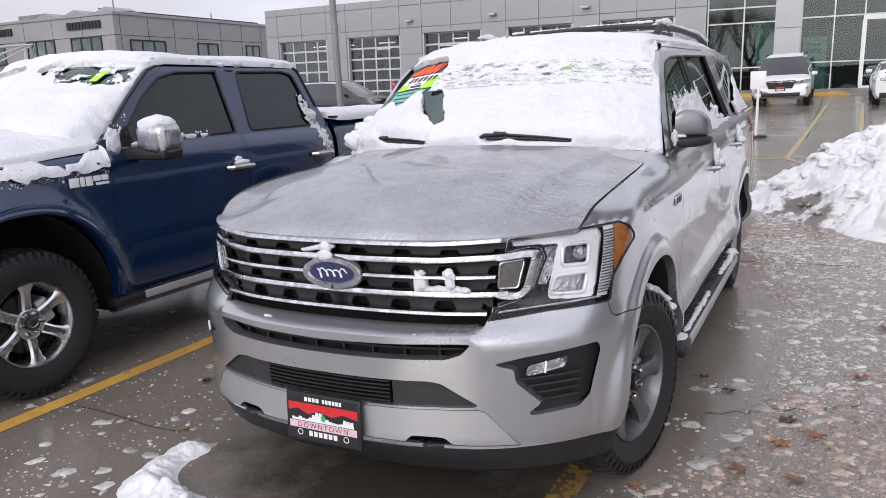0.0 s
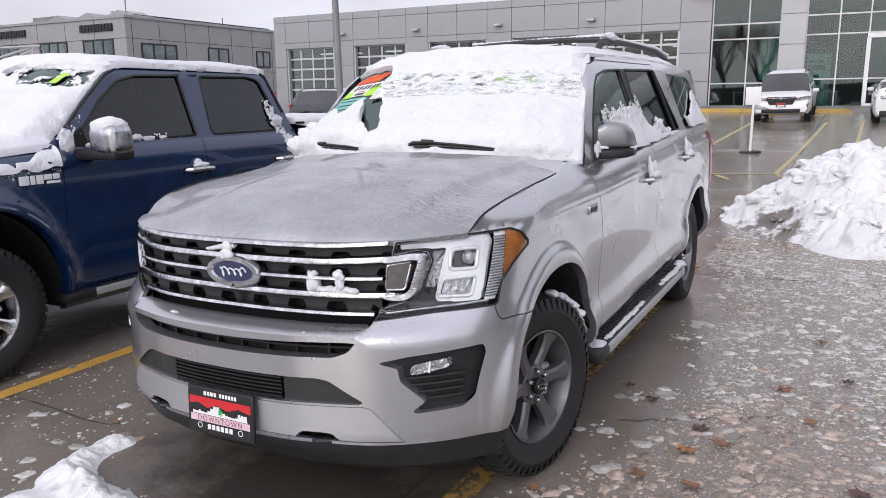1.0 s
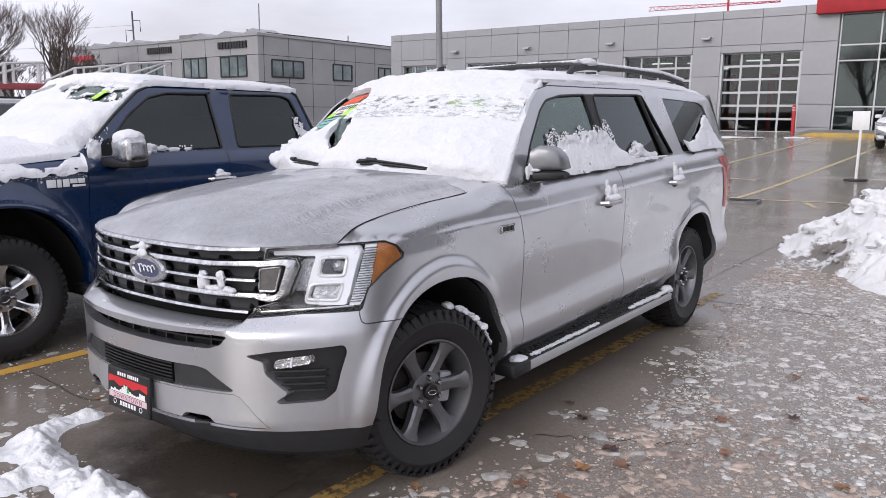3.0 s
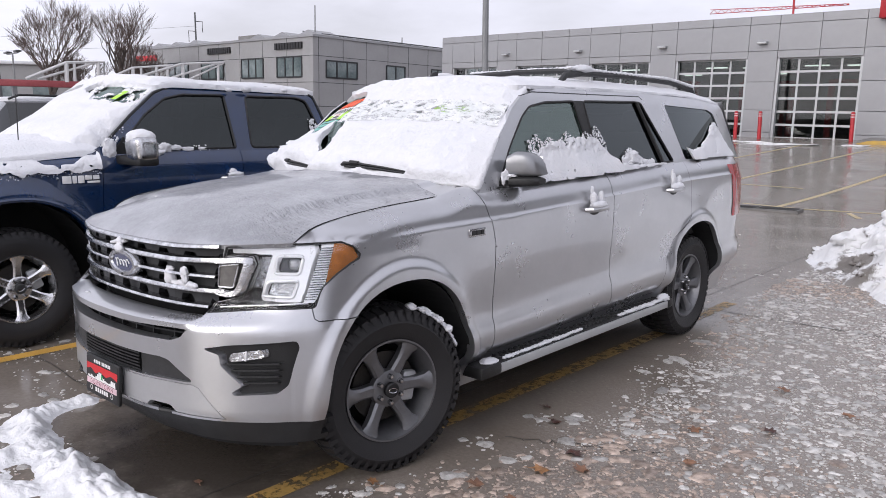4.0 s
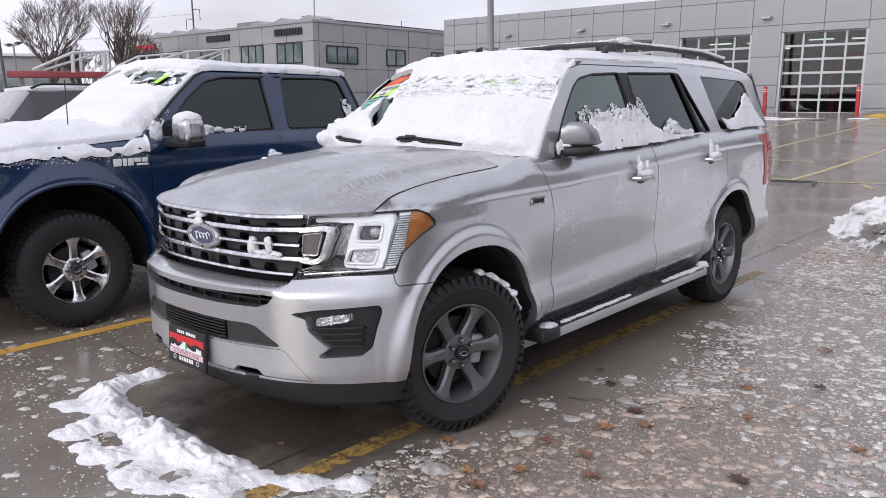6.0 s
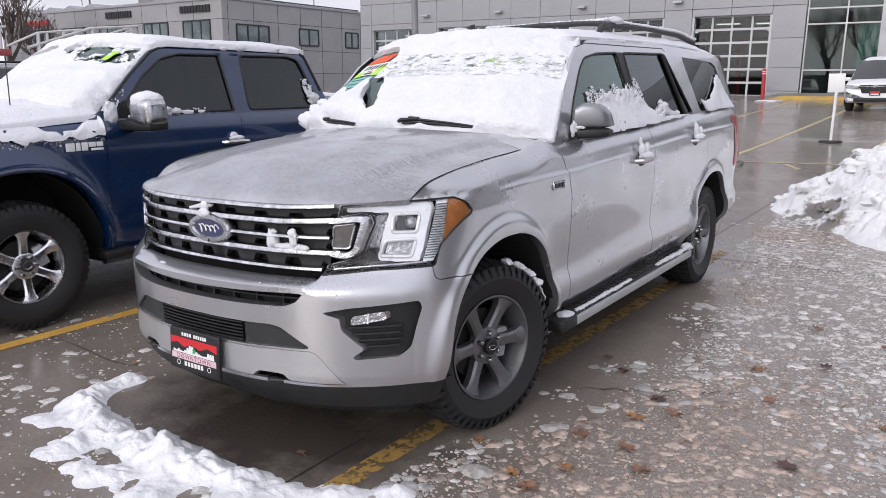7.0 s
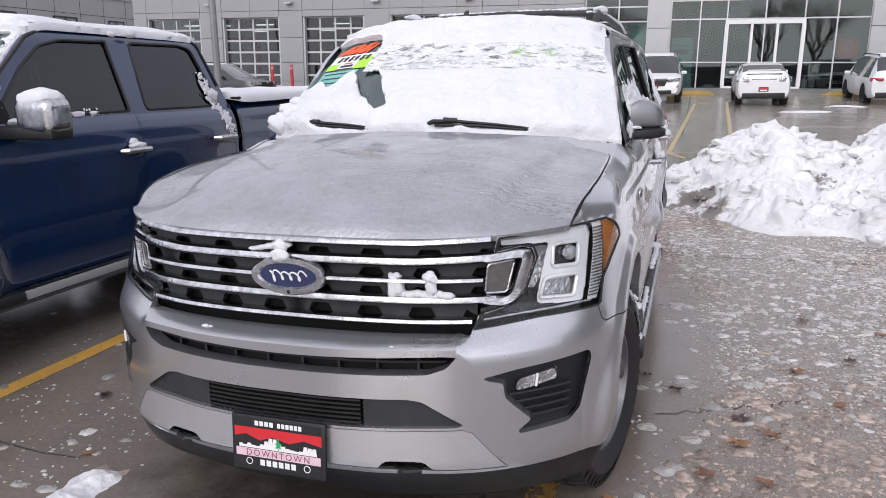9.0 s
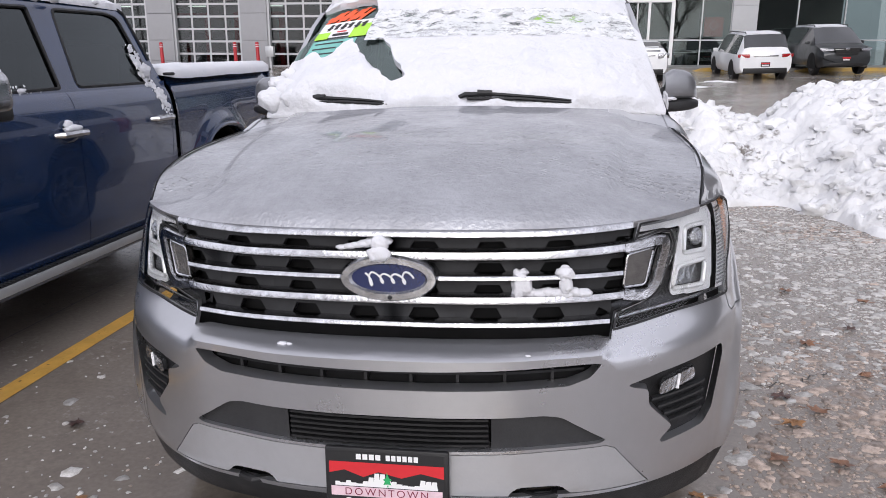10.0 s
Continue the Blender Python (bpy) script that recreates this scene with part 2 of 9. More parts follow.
def wet_drops(m, scale, strength, stretch=(1, 1, 1), lo=None, hi=None):
    """Beads of water on paint: small round swellings in uneven patches."""
    n, l = m.node_tree.nodes, m.node_tree.links
    p = n["Principled BSDF"]
    co = n.new("ShaderNodeTexCoord")
    mp = n.new("ShaderNodeMapping")
    mp.inputs["Scale"].default_value = stretch
    v = n.new("ShaderNodeTexVoronoi")
    v.inputs["Scale"].default_value = scale
    r = n.new("ShaderNodeMapRange")
    r.inputs["From Min"].default_value, r.inputs["From Max"].default_value = 0.42, 0.12
    t = n.new("ShaderNodeTexNoise")
    t.inputs["Scale"].default_value, t.inputs["Detail"].default_value = 5.0, 6
    q = n.new("ShaderNodeMapRange")
    q.inputs["From Min"].default_value, q.inputs["From Max"].default_value = 0.36, 0.52
    k = n.new("ShaderNodeMath")
    k.operation = "MULTIPLY"
    b = n.new("ShaderNodeBump")
    b.inputs["Strength"].default_value, b.inputs["Distance"].default_value = strength, 0.008
    if lo is not None:
        zone(m, b, strength, lo, hi)
    l.new(co.outputs["Object"], mp.inputs["Vector"])
    l.new(mp.outputs["Vector"], v.inputs["Vector"])
    l.new(co.outputs["Object"], t.inputs["Vector"])
    l.new(v.outputs["Distance"], r.inputs["Value"])
    l.new(t.outputs["Fac"], q.inputs["Value"])
    l.new(r.outputs[0], k.inputs[0])
    l.new(q.outputs[0], k.inputs[1])
    l.new(k.outputs[0], b.inputs["Height"])
    if p.inputs["Normal"].links:
        l.new(p.inputs["Normal"].links[0].from_socket, b.inputs["Normal"])
    l.new(b.outputs["Normal"], p.inputs["Normal"])


def ripples(m, scale, strength, lo=None, hi=None):
    """Low wavy ridges of half-frozen water across the paint."""
    n, l = m.node_tree.nodes, m.node_tree.links
    p = n["Principled BSDF"]
    co = n.new("ShaderNodeTexCoord")
    mp = n.new("ShaderNodeMapping")
    mp.inputs["Scale"].default_value = (0.45, 2.4, 1.0)
    mp.inputs["Rotation"].default_value = (0, 0, 0.12)
    t = n.new("ShaderNodeTexNoise")
    t.inputs["Scale"].default_value, t.inputs["Detail"].default_value = scale, 3
    b = n.new("ShaderNodeBump")
    b.inputs["Strength"].default_value, b.inputs["Distance"].default_value = strength, 0.024
    if lo is not None:
        zone(m, b, strength, lo, hi)
    l.new(co.outputs["Object"], mp.inputs["Vector"])
    l.new(mp.outputs["Vector"], t.inputs["Vector"])
    l.new(t.outputs["Fac"], b.inputs["Height"])
    if p.inputs["Normal"].links:
        l.new(p.inputs["Normal"].links[0].from_socket, b.inputs["Normal"])
    l.new(b.outputs["Normal"], p.inputs["Normal"])


wet_drops(HOODP, 55, 1.0, (0.8, 1.7, 1.0), -0.66, -0.40)
ripples(HOODP, 17, 1.0, -0.62, -0.20)
ripples(SILVER, 2.6, 0.022)
wet_drops(SILVER, 150, 0.05)
wet_drops(SILVER2, 90, 0.04)


# ---- helpers for shapes ----
def mesh_of(name, bm, mat, smooth=35):
    bmesh.ops.recalc_face_normals(bm, faces=bm.faces) if smooth is not None and len(bm.faces) < 60000 else None
    me = bpy.data.meshes.new(name)
    bm.to_mesh(me)
    bm.free()
    me.materials.append(mat)
    if smooth is not None:
        me.polygons.foreach_set("use_smooth", [True] * len(me.polygons))
        me.set_sharp_from_angle(angle=radians(smooth))
    return me


def part(name, bm, mat, parent=None, label="", smooth=35):
    ob = new(name, mesh_of(name, bm, mat, smooth))
    if parent is not None:
        ob.parent = parent
    return tagged(ob, label)


def thing(name, label, category, group="", m=None):
    ob = new(name)
    ob.empty_display_size = 0.1
    if m is not None:
        ob.matrix_basis = m
    return tagged(ob, label, category, group)


def single(name, bm, mat, label, category, group="", kind="", smooth=35):
    return tagged(part(name, bm, mat, None, "", smooth), label, category, group, kind)


def box(x0, x1, y0, y1, z0, z1, bevel=0.0, bm=None, seg=2):
    b = bmesh.new()
    v = [b.verts.new((x, y, z)) for x in (x0, x1) for y in (y0, y1) for z in (z0, z1)]
    for f in ((0, 1, 3, 2), (4, 6, 7, 5), (0, 4, 5, 1), (2, 3, 7, 6), (0, 2, 6, 4), (1, 5, 7, 3)):
        b.faces.new([v[i] for i in f])
    if bevel:
        bmesh.ops.bevel(b, geom=b.edges[:], offset=bevel, segments=seg, affect="EDGES", profile=0.5)
    return join(bm, b)


def join(bm, b):
    if bm is None:
        return b
    me = bpy.data.meshes.new("tmp")
    b.to_mesh(me)
    b.free()
    bm.from_mesh(me)
    bpy.data.meshes.remove(me)
    return bm


def moved(b, m):
    bmesh.ops.transform(b, matrix=m, verts=b.verts)
    return b


def prism(poly, axis, lo, hi, bm=None, bevel=0.0):
    """A polygon in two axes, drawn out along the third (axis) from lo to hi."""
    b = bmesh.new()
    def at(p, d):
        c = [p[0], p[1]]
        c.insert(axis, d)
        return b.verts.new(c)
    a, z = [at(p, lo) for p in poly], [at(p, hi) for p in poly]
    b.faces.new(a)
    b.faces.new(z[::-1])
    k = len(poly)
    for i in range(k):
        b.faces.new((a[i], z[i], z[(i + 1) % k], a[(i + 1) % k]))
    if bevel:
        bmesh.ops.bevel(b, geom=b.edges[:], offset=bevel, segments=2, affect="EDGES", profile=0.5)
    return join(bm, b)


def tube(path, r, seg=10, bm=None, closed=False, squash=1.0, up=(0, 0, 1)):
    """A round bar along a path; r is a radius or one for each point."""
    b = bmesh.new()
    pts = [Vector(p) for p in path]
    k = len(pts)
    rings = []
    for i, p in enumerate(pts):
        if closed:
            d = pts[(i + 1) % k] - pts[i - 1]
        else:
            d = pts[min(i + 1, k - 1)] - pts[max(i - 1, 0)]
        d.normalize()
        s = d.cross(Vector(up))
        s = s.normalized() if s.length > 1e-4 else d.orthogonal().normalized()
        t = s.cross(d)
        q = r[i] if isinstance(r, (list, tuple)) else r
        rings.append([b.verts.new(p + s * math.cos(a) * q + t * math.sin(a) * q * squash) for a in [2 * math.pi * j / seg for j in range(seg)]])
    for i in range(k if closed else k - 1):
        A, B = rings[i], rings[(i + 1) % k]
        for j in range(seg):
            b.faces.new((A[j], A[(j + 1) % seg], B[(j + 1) % seg], B[j]))
    if not closed:
        b.faces.new(rings[0][::-1])
        b.faces.new(rings[-1])
    return join(bm, b)


def lathe(profile, seg=48, axis=0, bm=None, closed=False):
    """Revolves (along, radius) points about an axis through the origin."""
    b = bmesh.new()
    rings = []
    for h, r in profile:
        ring = []
        for j in range(seg):
            a = 2 * math.pi * j / seg
            c = [math.cos(a) * r, math.sin(a) * r]
            c.insert(axis, h)
            ring.append(b.verts.new(c))
        rings.append(ring)
    n = len(rings)
    for i in range(n if closed else n - 1):
        A, B = rings[i], rings[(i + 1) % n]
        for j in range(seg):
            b.faces.new((A[j], A[(j + 1) % seg], B[(j + 1) % seg], B[j]))
    bmesh.ops.remove_doubles(b, verts=b.verts, dist=1e-5)
    return join(bm, b)


def grid(fn, us, vs, bm=None):
    """A sheet of quads through fn(u, v)."""
    b = bmesh.new()
    vv = [[b.verts.new(fn(u, v)) for v in vs] for u in us]
    for i in range(len(us) - 1):
        for j in range(len(vs) - 1):
            b.faces.new((vv[i][j], vv[i + 1][j], vv[i + 1][j + 1], vv[i][j + 1]))
    return join(bm, b)


def lin(a, b, n):
    return [a + (b - a) * i / (n - 1) for i in range(n)]


def smooth01(a, b, x):
    t = max(0.0, min(1.0, (x - a) / (b - a)))
    return t * t * (3 - 2 * t)


def curve(pts, x):
    """Smooth reading of a table of (x, y), monotone between its points."""
    if x <= pts[0][0]:
        return pts[0][1]
    if x >= pts[-1][0]:
        return pts[-1][1]
    k = len(pts)
    d = [(pts[i + 1][1] - pts[i][1]) / (pts[i + 1][0] - pts[i][0]) for i in range(k - 1)]
    m = [d[0]] + [0 if d[i - 1] * d[i] <= 0 else 2 * d[i - 1] * d[i] / (d[i - 1] + d[i]) for i in range(1, k - 1)] + [d[-1]]
    for i in range(k - 1):
        if x <= pts[i + 1][0]:
            h = pts[i + 1][0] - pts[i][0]
            t = (x - pts[i][0]) / h
            return ((1 + 2 * t) * (1 - t) ** 2 * pts[i][1] + t * (1 - t) ** 2 * h * m[i] + t * t * (3 - 2 * t) * pts[i + 1][1] + t * t * (t - 1) * h * m[i + 1])


def inside(p, poly):
    c, j = False, len(poly) - 1
    for i in range(len(poly)):
        (a, b), (e, f) = poly[i], poly[j]
        if (b > p[1]) != (f > p[1]) and p[0] < (e - a) * (p[1] - b) / (f - b) + a:
            c = not c
        j = i
    return c


def rounded(poly, r, n=4):
    """The polygon with its corners cut to arcs of about r."""
    out = []
    k = len(poly)
    for i in range(k):
        p, a, b = Vector(poly[i]), Vector(poly[i - 1]), Vector(poly[(i + 1) % k])
        da, db = (a - p), (b - p)
        ra, rb = min(r, da.length * 0.45), min(r, db.length * 0.45)
        s, e = p + da.normalized() * ra, p + db.normalized() * rb
        for t in lin(0, 1, n):
            q = s * (1 - t) ** 2 + p * 2 * t * (1 - t) + e * t * t
            out.append((q.x, q.y))
    return out


def cut(bm, poly, ax, ok):
    """Cuts the sheet along a polygon seen along the axis that is not in ax, and gives the faces inside it."""
    k = len(poly)
    third = ({0, 1, 2} - set(ax)).pop()
    for i in range(k):
        a, b = Vector(poly[i]), Vector(poly[(i + 1) % k])
        L = (b - a).length
        if L < 1e-6:
            continue
        no = [0, 0, 0]
        no[ax[0]], no[ax[1]] = (b - a).y / L, -(b - a).x / L
        co = [0, 0, 0]
        co[ax[0]], co[ax[1]] = a
        mid, geom = (a + b) / 2, set()
        lo = (min(a.x, b.x) - 0.03, min(a.y, b.y) - 0.03)
        hi = (max(a.x, b.x) + 0.03, max(a.y, b.y) + 0.03)
        for f in bm.faces:
            c = f.calc_center_median()
            if lo[0] < c[ax[0]] < hi[0] and lo[1] < c[ax[1]] < hi[1] and ok(c):
                geom.add(f)
                geom.update(f.edges)
                geom.update(f.verts)
        if geom:
            bmesh.ops.bisect_plane(bm, geom=list(geom), dist=1e-5, plane_co=co, plane_no=no)
    res = []
    for f in bm.faces:
        c = f.calc_center_median()
        if ok(c) and inside((c[ax[0]], c[ax[1]]), poly):
            res.append(f)
    return res


def take(bm, faces):
    """Moves faces out of a sheet into a new one."""
    b = bmesh.new()
    seen = {}
    for f in faces:
        vs = []
        for v in f.verts:
            if v not in seen:
                seen[v] = b.verts.new(v.co)
            vs.append(seen[v])
        try:
            b.faces.new(vs)
        except ValueError:
            pass
    bmesh.ops.delete(bm, geom=list(faces), context="FACES")
    return b


def rim_in(bm, vec, shrink=0.0, only=None):
    """Pulls the open edges of a sheet in a little and folds them back by vec."""
    es = [e for e in bm.edges if e.is_boundary and (only is None or only((e.verts[0].co + e.verts[1].co) / 2))]
    if shrink:
        push = {}
        for e in es:
            mid = (e.verts[0].co + e.verts[1].co) / 2
            t = (e.verts[1].co - e.verts[0].co).normalized()
            d = e.link_faces[0].calc_center_median() - mid
            d -= t * d.dot(t)
            if d.length > 1e-7:
                d.normalize()
            for v in e.verts:
                push.setdefault(v, Vector())
                push[v] += d
        for v, d in push.items():
            if d.length > 1e-6:
                v.co += d.normalized() * shrink
    r = bmesh.ops.extrude_edge_only(bm, edges=es)
    for v in r["geom"]:
        if isinstance(v, bmesh.types.BMVert):
            v.co += Vector(vec(v.co)) if callable(vec) else Vector(vec)
    return bm


def mirrored(bm):
    """A copy of a sheet on the other side of x = 0."""
    b = bm.copy()
    for v in b.verts:
        v.co.x = -v.co.x
    bmesh.ops.reverse_faces(b, faces=b.faces)
    return b


def both(bm):
    b = join(bm, mirrored(bm))
    bmesh.ops.remove_doubles(b, verts=[v for v in b.verts if abs(v.co.x) < 1e-4], dist=2e-4)
    return b


def halves(name, bm, mat, parent, label=""):
    """Two like parts, one on each side of the car."""
    m = mirrored(bm)
    part(name, bm, mat, parent, label)
    part(name, m, mat, parent, label)


def soften(bm, times=3):
    """Rounds the stepped open edge of a sheet of snow."""
    for _ in range(times):
        new_co = {}
        for v in bm.verts:
            nb = [e.other_vert(v).co for e in v.link_edges if e.is_boundary]
            if len(nb) >= 2:
                c = Vector()
                for q in nb:
                    c += q
                new_co[v] = v.co * .4 + c / len(nb) * .6
        for v, c in new_co.items():
            v.co = c
    return bm


def flakes(n, place, seed, lo, hi, bm=None):
    """Small ragged crumbs of snow at the places that place(rng) gives, with the way that they face."""
    r = random.Random(seed)
    b = bm if bm is not None else bmesh.new()
    for _ in range(n):
        p, nrm = place(r)
        nrm = Vector(nrm).normalized()
        s = r.uniform(lo, hi) * r.uniform(.5, 1)
        t = nrm.orthogonal().normalized()
        w = nrm.cross(t)
        k = r.choice((5, 6, 7))
        ring = []
        a0 = r.uniform(0, 6.28)
        for i in range(k):
            a = a0 + 2 * math.pi * i / k
            q = s * r.uniform(.45, 1.25)
            ring.append(b.verts.new(Vector(p) + t * math.cos(a) * q + w * math.sin(a) * q * .8 - nrm * .003))
        top = b.verts.new(Vector(p) + nrm * s * r.uniform(.3, .6) + t * s * r.uniform(-.3, .3))
        for i in range(k):
            b.faces.new((ring[i], ring[(i + 1) % k], top))
    return b


def rough_noise(v, scale, amp, seed=0.0):
    return noise.fractal(Vector(v) * scale + Vector((seed, seed * 1.7, -seed)), 1.0, 2.0, 4) * amp


# ---- ground ----
def ground_z(x, y):
    t = (y - 14) / 1.5
    s = 1.5 * (math.log(1 + math.exp(t)) if t < 30 else t)
    s = min(s, 21.0)
    side = 0.04 * max(0.0, min(1.2, -1.2 - x)) + 0.012 * max(0.0, min(40, -2.4 - x)) * max(0.0, 1 - max(0, y) / 30)
    return 0.0457 * s * (1 - 0.021 * max(-40, min(18, x))) + side


def ground_material():
    m = bpy.data.materials.new("wet_lot_surface")
    m.use_nodes = True
    n, l = m.node_tree.nodes, m.node_tree.links
    p = n["Principled BSDF"]
    geo = n.new("ShaderNodeNewGeometry")
    def noise_tex(scale, detail=5, rough=0.55):
        t = n.new("ShaderNodeTexNoise")
        t.inputs["Scale"].default_value, t.inputs["Detail"].default_value, t.inputs["Roughness"].default_value = scale, detail, rough
        l.new(geo.outputs["Position"], t.inputs["Vector"])
        return t.outputs["Fac"]
    def ramp(src, stops):
        r = n.new("ShaderNodeValToRGB")
        while len(r.color_ramp.elements) < len(stops):
            r.color_ramp.elements.new(0.5)
        for e, (pos, c) in zip(r.color_ramp.elements, stops):
            e.position, e.color = pos, (*c, 1) if len(c) == 3 else c
        l.new(src, r.inputs["Fac"])
        return r.outputs["Color"]
    def math_node(op, a, b):
        t = n.new("ShaderNodeMath")
        t.operation = op
        for i, v in enumerate((a, b)):
            if isinstance(v, (int, float)):
                t.inputs[i].default_value = v
            else:
                l.new(v, t.inputs[i])
        return t.outputs[0]
    def mix(f, a, b):
        t = n.new("ShaderNodeMix")
        t.data_type = "RGBA"
        for k, v in (("Factor", f), ("A", a), ("B", b)):
            if isinstance(v, tuple):
                t.inputs[k].default_value = (*v, 1)
            elif isinstance(v, float):
                t.inputs[k].default_value = v
            else:
                l.new(v, t.inputs[k])
        return t.outputs["Result"]
    big, mid, fine = noise_tex(0.35, 6), noise_tex(2.3, 6), noise_tex(45, 4)
    base = mix(math_node("MULTIPLY", fine, 0.55), ramp(big, [(0.30, (0.212, 0.180, 0.150)), (0.70, (0.300, 0.264, 0.230))]), (0.062, 0.052, 0.042))
    stain = ramp(mid, [(0.50, (0, 0, 0)), (0.68, (1, 1, 1))])
    base = mix(math_node("MULTIPLY", stain, 0.30), base, (0.10, 0.083, 0.067))
    # thin slush film in streaks
    patch = ramp(noise_tex(0.75, 4), [(0.47, (0, 0, 0)), (0.60, (1, 1, 1))])
    speck = ramp(noise_tex(24, 6, 0.72), [(0.54, (0, 0, 0)), (0.66, (1, 1, 1))])
    sep = n.new("ShaderNodeSeparateXYZ")
    l.new(geo.outputs["Position"], sep.inputs[0])
    # dense wet grit where the ploughed slush thawed, on the open side of the lot
    side = n.new("ShaderNodeMapRange")
    side.interpolation_type = "SMOOTHSTEP"
    side.inputs["From Min"].default_value, side.inputs["From Max"].default_value = 1.0, 1.55
    l.new(math_node("ADD", sep.outputs["X"], math_node("MULTIPLY", math_node("SUBTRACT", noise_tex(1.7, 5), 0.5), 1.3)), side.inputs["Value"])
    grit = ramp(noise_tex(55, 5, 0.75), [(0.50, (0, 0, 0)), (0.60, (1, 1, 1))])
    grit = math_node("MULTIPLY", math_node("MULTIPLY", grit, side.outputs[0]), 0.50)
    film = math_node("MULTIPLY", math_node("MULTIPLY", patch, speck), 0.42)
    film = math_node("MAXIMUM", film, grit)
    wide = n.new("ShaderNodeTexNoise")
    mp = n.new("ShaderNodeMapping")
    mp.inputs["Scale"].default_value = (0.10, 0.55, 1.0)
    l.new(geo.outputs["Position"], mp.inputs["Vector"])
    l.new(mp.outputs["Vector"], wide.inputs["Vector"])
    wide.inputs["Scale"].default_value, wide.inputs["Detail"].default_value = 1.6, 7
    # far slush streaks, painted stronger to stand for sky gleam on the lot
    streak = ramp(wide.outputs["Fac"], [(0.60, (0, 0, 0)), (0.74, (1, 1, 1))])
    far = n.new("ShaderNodeMapRange")
    far.inputs["From Min"].default_value, far.inputs["From Max"].default_value = 7.0, 12.0
    l.new(sep.outputs["Y"], far.inputs["Value"])
    streak = math_node("MULTIPLY", math_node("MULTIPLY", streak, far.outputs[0]), 0.6)
    # uneven dark oval under the SUV nose, kept clear of the slush film
    oval_dist = n.new("ShaderNodeVectorMath")
    oval_dist.operation = "LENGTH"
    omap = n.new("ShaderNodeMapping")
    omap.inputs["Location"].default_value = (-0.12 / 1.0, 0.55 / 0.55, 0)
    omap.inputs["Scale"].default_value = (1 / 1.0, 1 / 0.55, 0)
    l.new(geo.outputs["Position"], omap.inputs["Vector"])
    l.new(omap.outputs["Vector"], oval_dist.inputs[0])
    nose_oval = math_node("ADD", oval_dist.outputs["Value"], math_node("MULTIPLY", noise_tex(3.5, 6, 0.65), 1.6))
    nose_oval = ramp(math_node("MULTIPLY", nose_oval, 0.4), [(0.50, (1, 1, 1)), (0.78, (0, 0, 0))])
    base = mix(math_node("MULTIPLY", nose_oval, 0.80), base, (0.030, 0.024, 0.020))
    film = math_node("MULTIPLY", film, math_node("SUBTRACT", 1.0, nose_oval))
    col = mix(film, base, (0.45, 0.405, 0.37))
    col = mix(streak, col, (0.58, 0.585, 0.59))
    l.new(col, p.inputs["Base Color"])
    wet = ramp(noise_tex(0.9, 4), [(0.36, (0.05, 0.05, 0.05)), (0.64, (0.24, 0.24, 0.24))])
    l.new(wet, p.inputs["Roughness"])
    p.inputs["Specular IOR Level"].default_value = 0.55
    bp = n.new("ShaderNodeBump")
    bp.inputs["Strength"].default_value, bp.inputs["Distance"].default_value = 0.22, 0.006
    hgt = math_node("ADD", fine, math_node("MULTIPLY", film, 2.0))
    l.new(hgt, bp.inputs["Height"])
    l.new(bp.outputs["Normal"], p.inputs["Normal"])
    return m


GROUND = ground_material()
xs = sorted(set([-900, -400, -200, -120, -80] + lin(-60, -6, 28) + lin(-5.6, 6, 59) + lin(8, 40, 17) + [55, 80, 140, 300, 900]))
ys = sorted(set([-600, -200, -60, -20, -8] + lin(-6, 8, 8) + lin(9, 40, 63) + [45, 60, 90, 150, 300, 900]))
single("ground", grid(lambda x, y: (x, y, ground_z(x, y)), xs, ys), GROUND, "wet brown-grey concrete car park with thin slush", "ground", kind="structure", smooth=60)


# slab joints: narrow grooves with dark filling, lying 3 mm above the slab
def strip(pts, w, lift, bm=None):
    b = bmesh.new()
    L = []
    k = len(pts)
    for i, p in enumerate(pts):
        a, c = Vector(pts[max(i - 1, 0)]), Vector(pts[min(i + 1, k - 1)])
        d = (c - a).normalized()
        n = Vector((-d.y, d.x)) * (w[i] if isinstance(w, list) else w) / 2
        L.append([b.verts.new((q.x, q.y, ground_z(q.x, q.y) + lift)) for q in (Vector(p) + n, Vector(p) - n)])
    for i in range(k - 1):
        b.faces.new((L[i][0], L[i][1], L[i + 1][1], L[i + 1][0]))
    return join(bm, b)


def line2(a, c, k=12, wob=0.0, seed=0):
    r = random.Random(seed)
    return [(a[0] + (c[0] - a[0]) * t + r.uniform(-wob, wob), a[1] + (c[1] - a[1]) * t + r.uniform(-wob, wob)) for t in lin(0, 1, k)]


JOINT = material("joint_filler", (0.022, 0.02, 0.018), 0.5, 0.0, 0.3, 8.0)
for i, (a, c, w, wob) in enumerate((((0.475, -2.4), (0.49, 9.5), 0.006, 0.002), ((-9, -0.46), (-1.25, -0.50), 0.005, 0.014), ((-2.62, -2.6), (-2.58, 5.0), 0.008, 0.003),
                                    ((0.49, 4.05), (9, 4.1), 0.014, 0.004), ((-9, 4.0), (0.48, 4.05), 0.014, 0.004),
                                    ((1.05, 0.62), (1.75, 0.98), 0.006, 0.02), ((0.95, 17), (1.05, 31), 0.03, 0.0))):
    single("slab_joint", strip(line2(a, c, 40, wob, i), w, 0.003), JOINT, "dark joint between the concrete slabs", "joint", "slab joints", "structure", None)

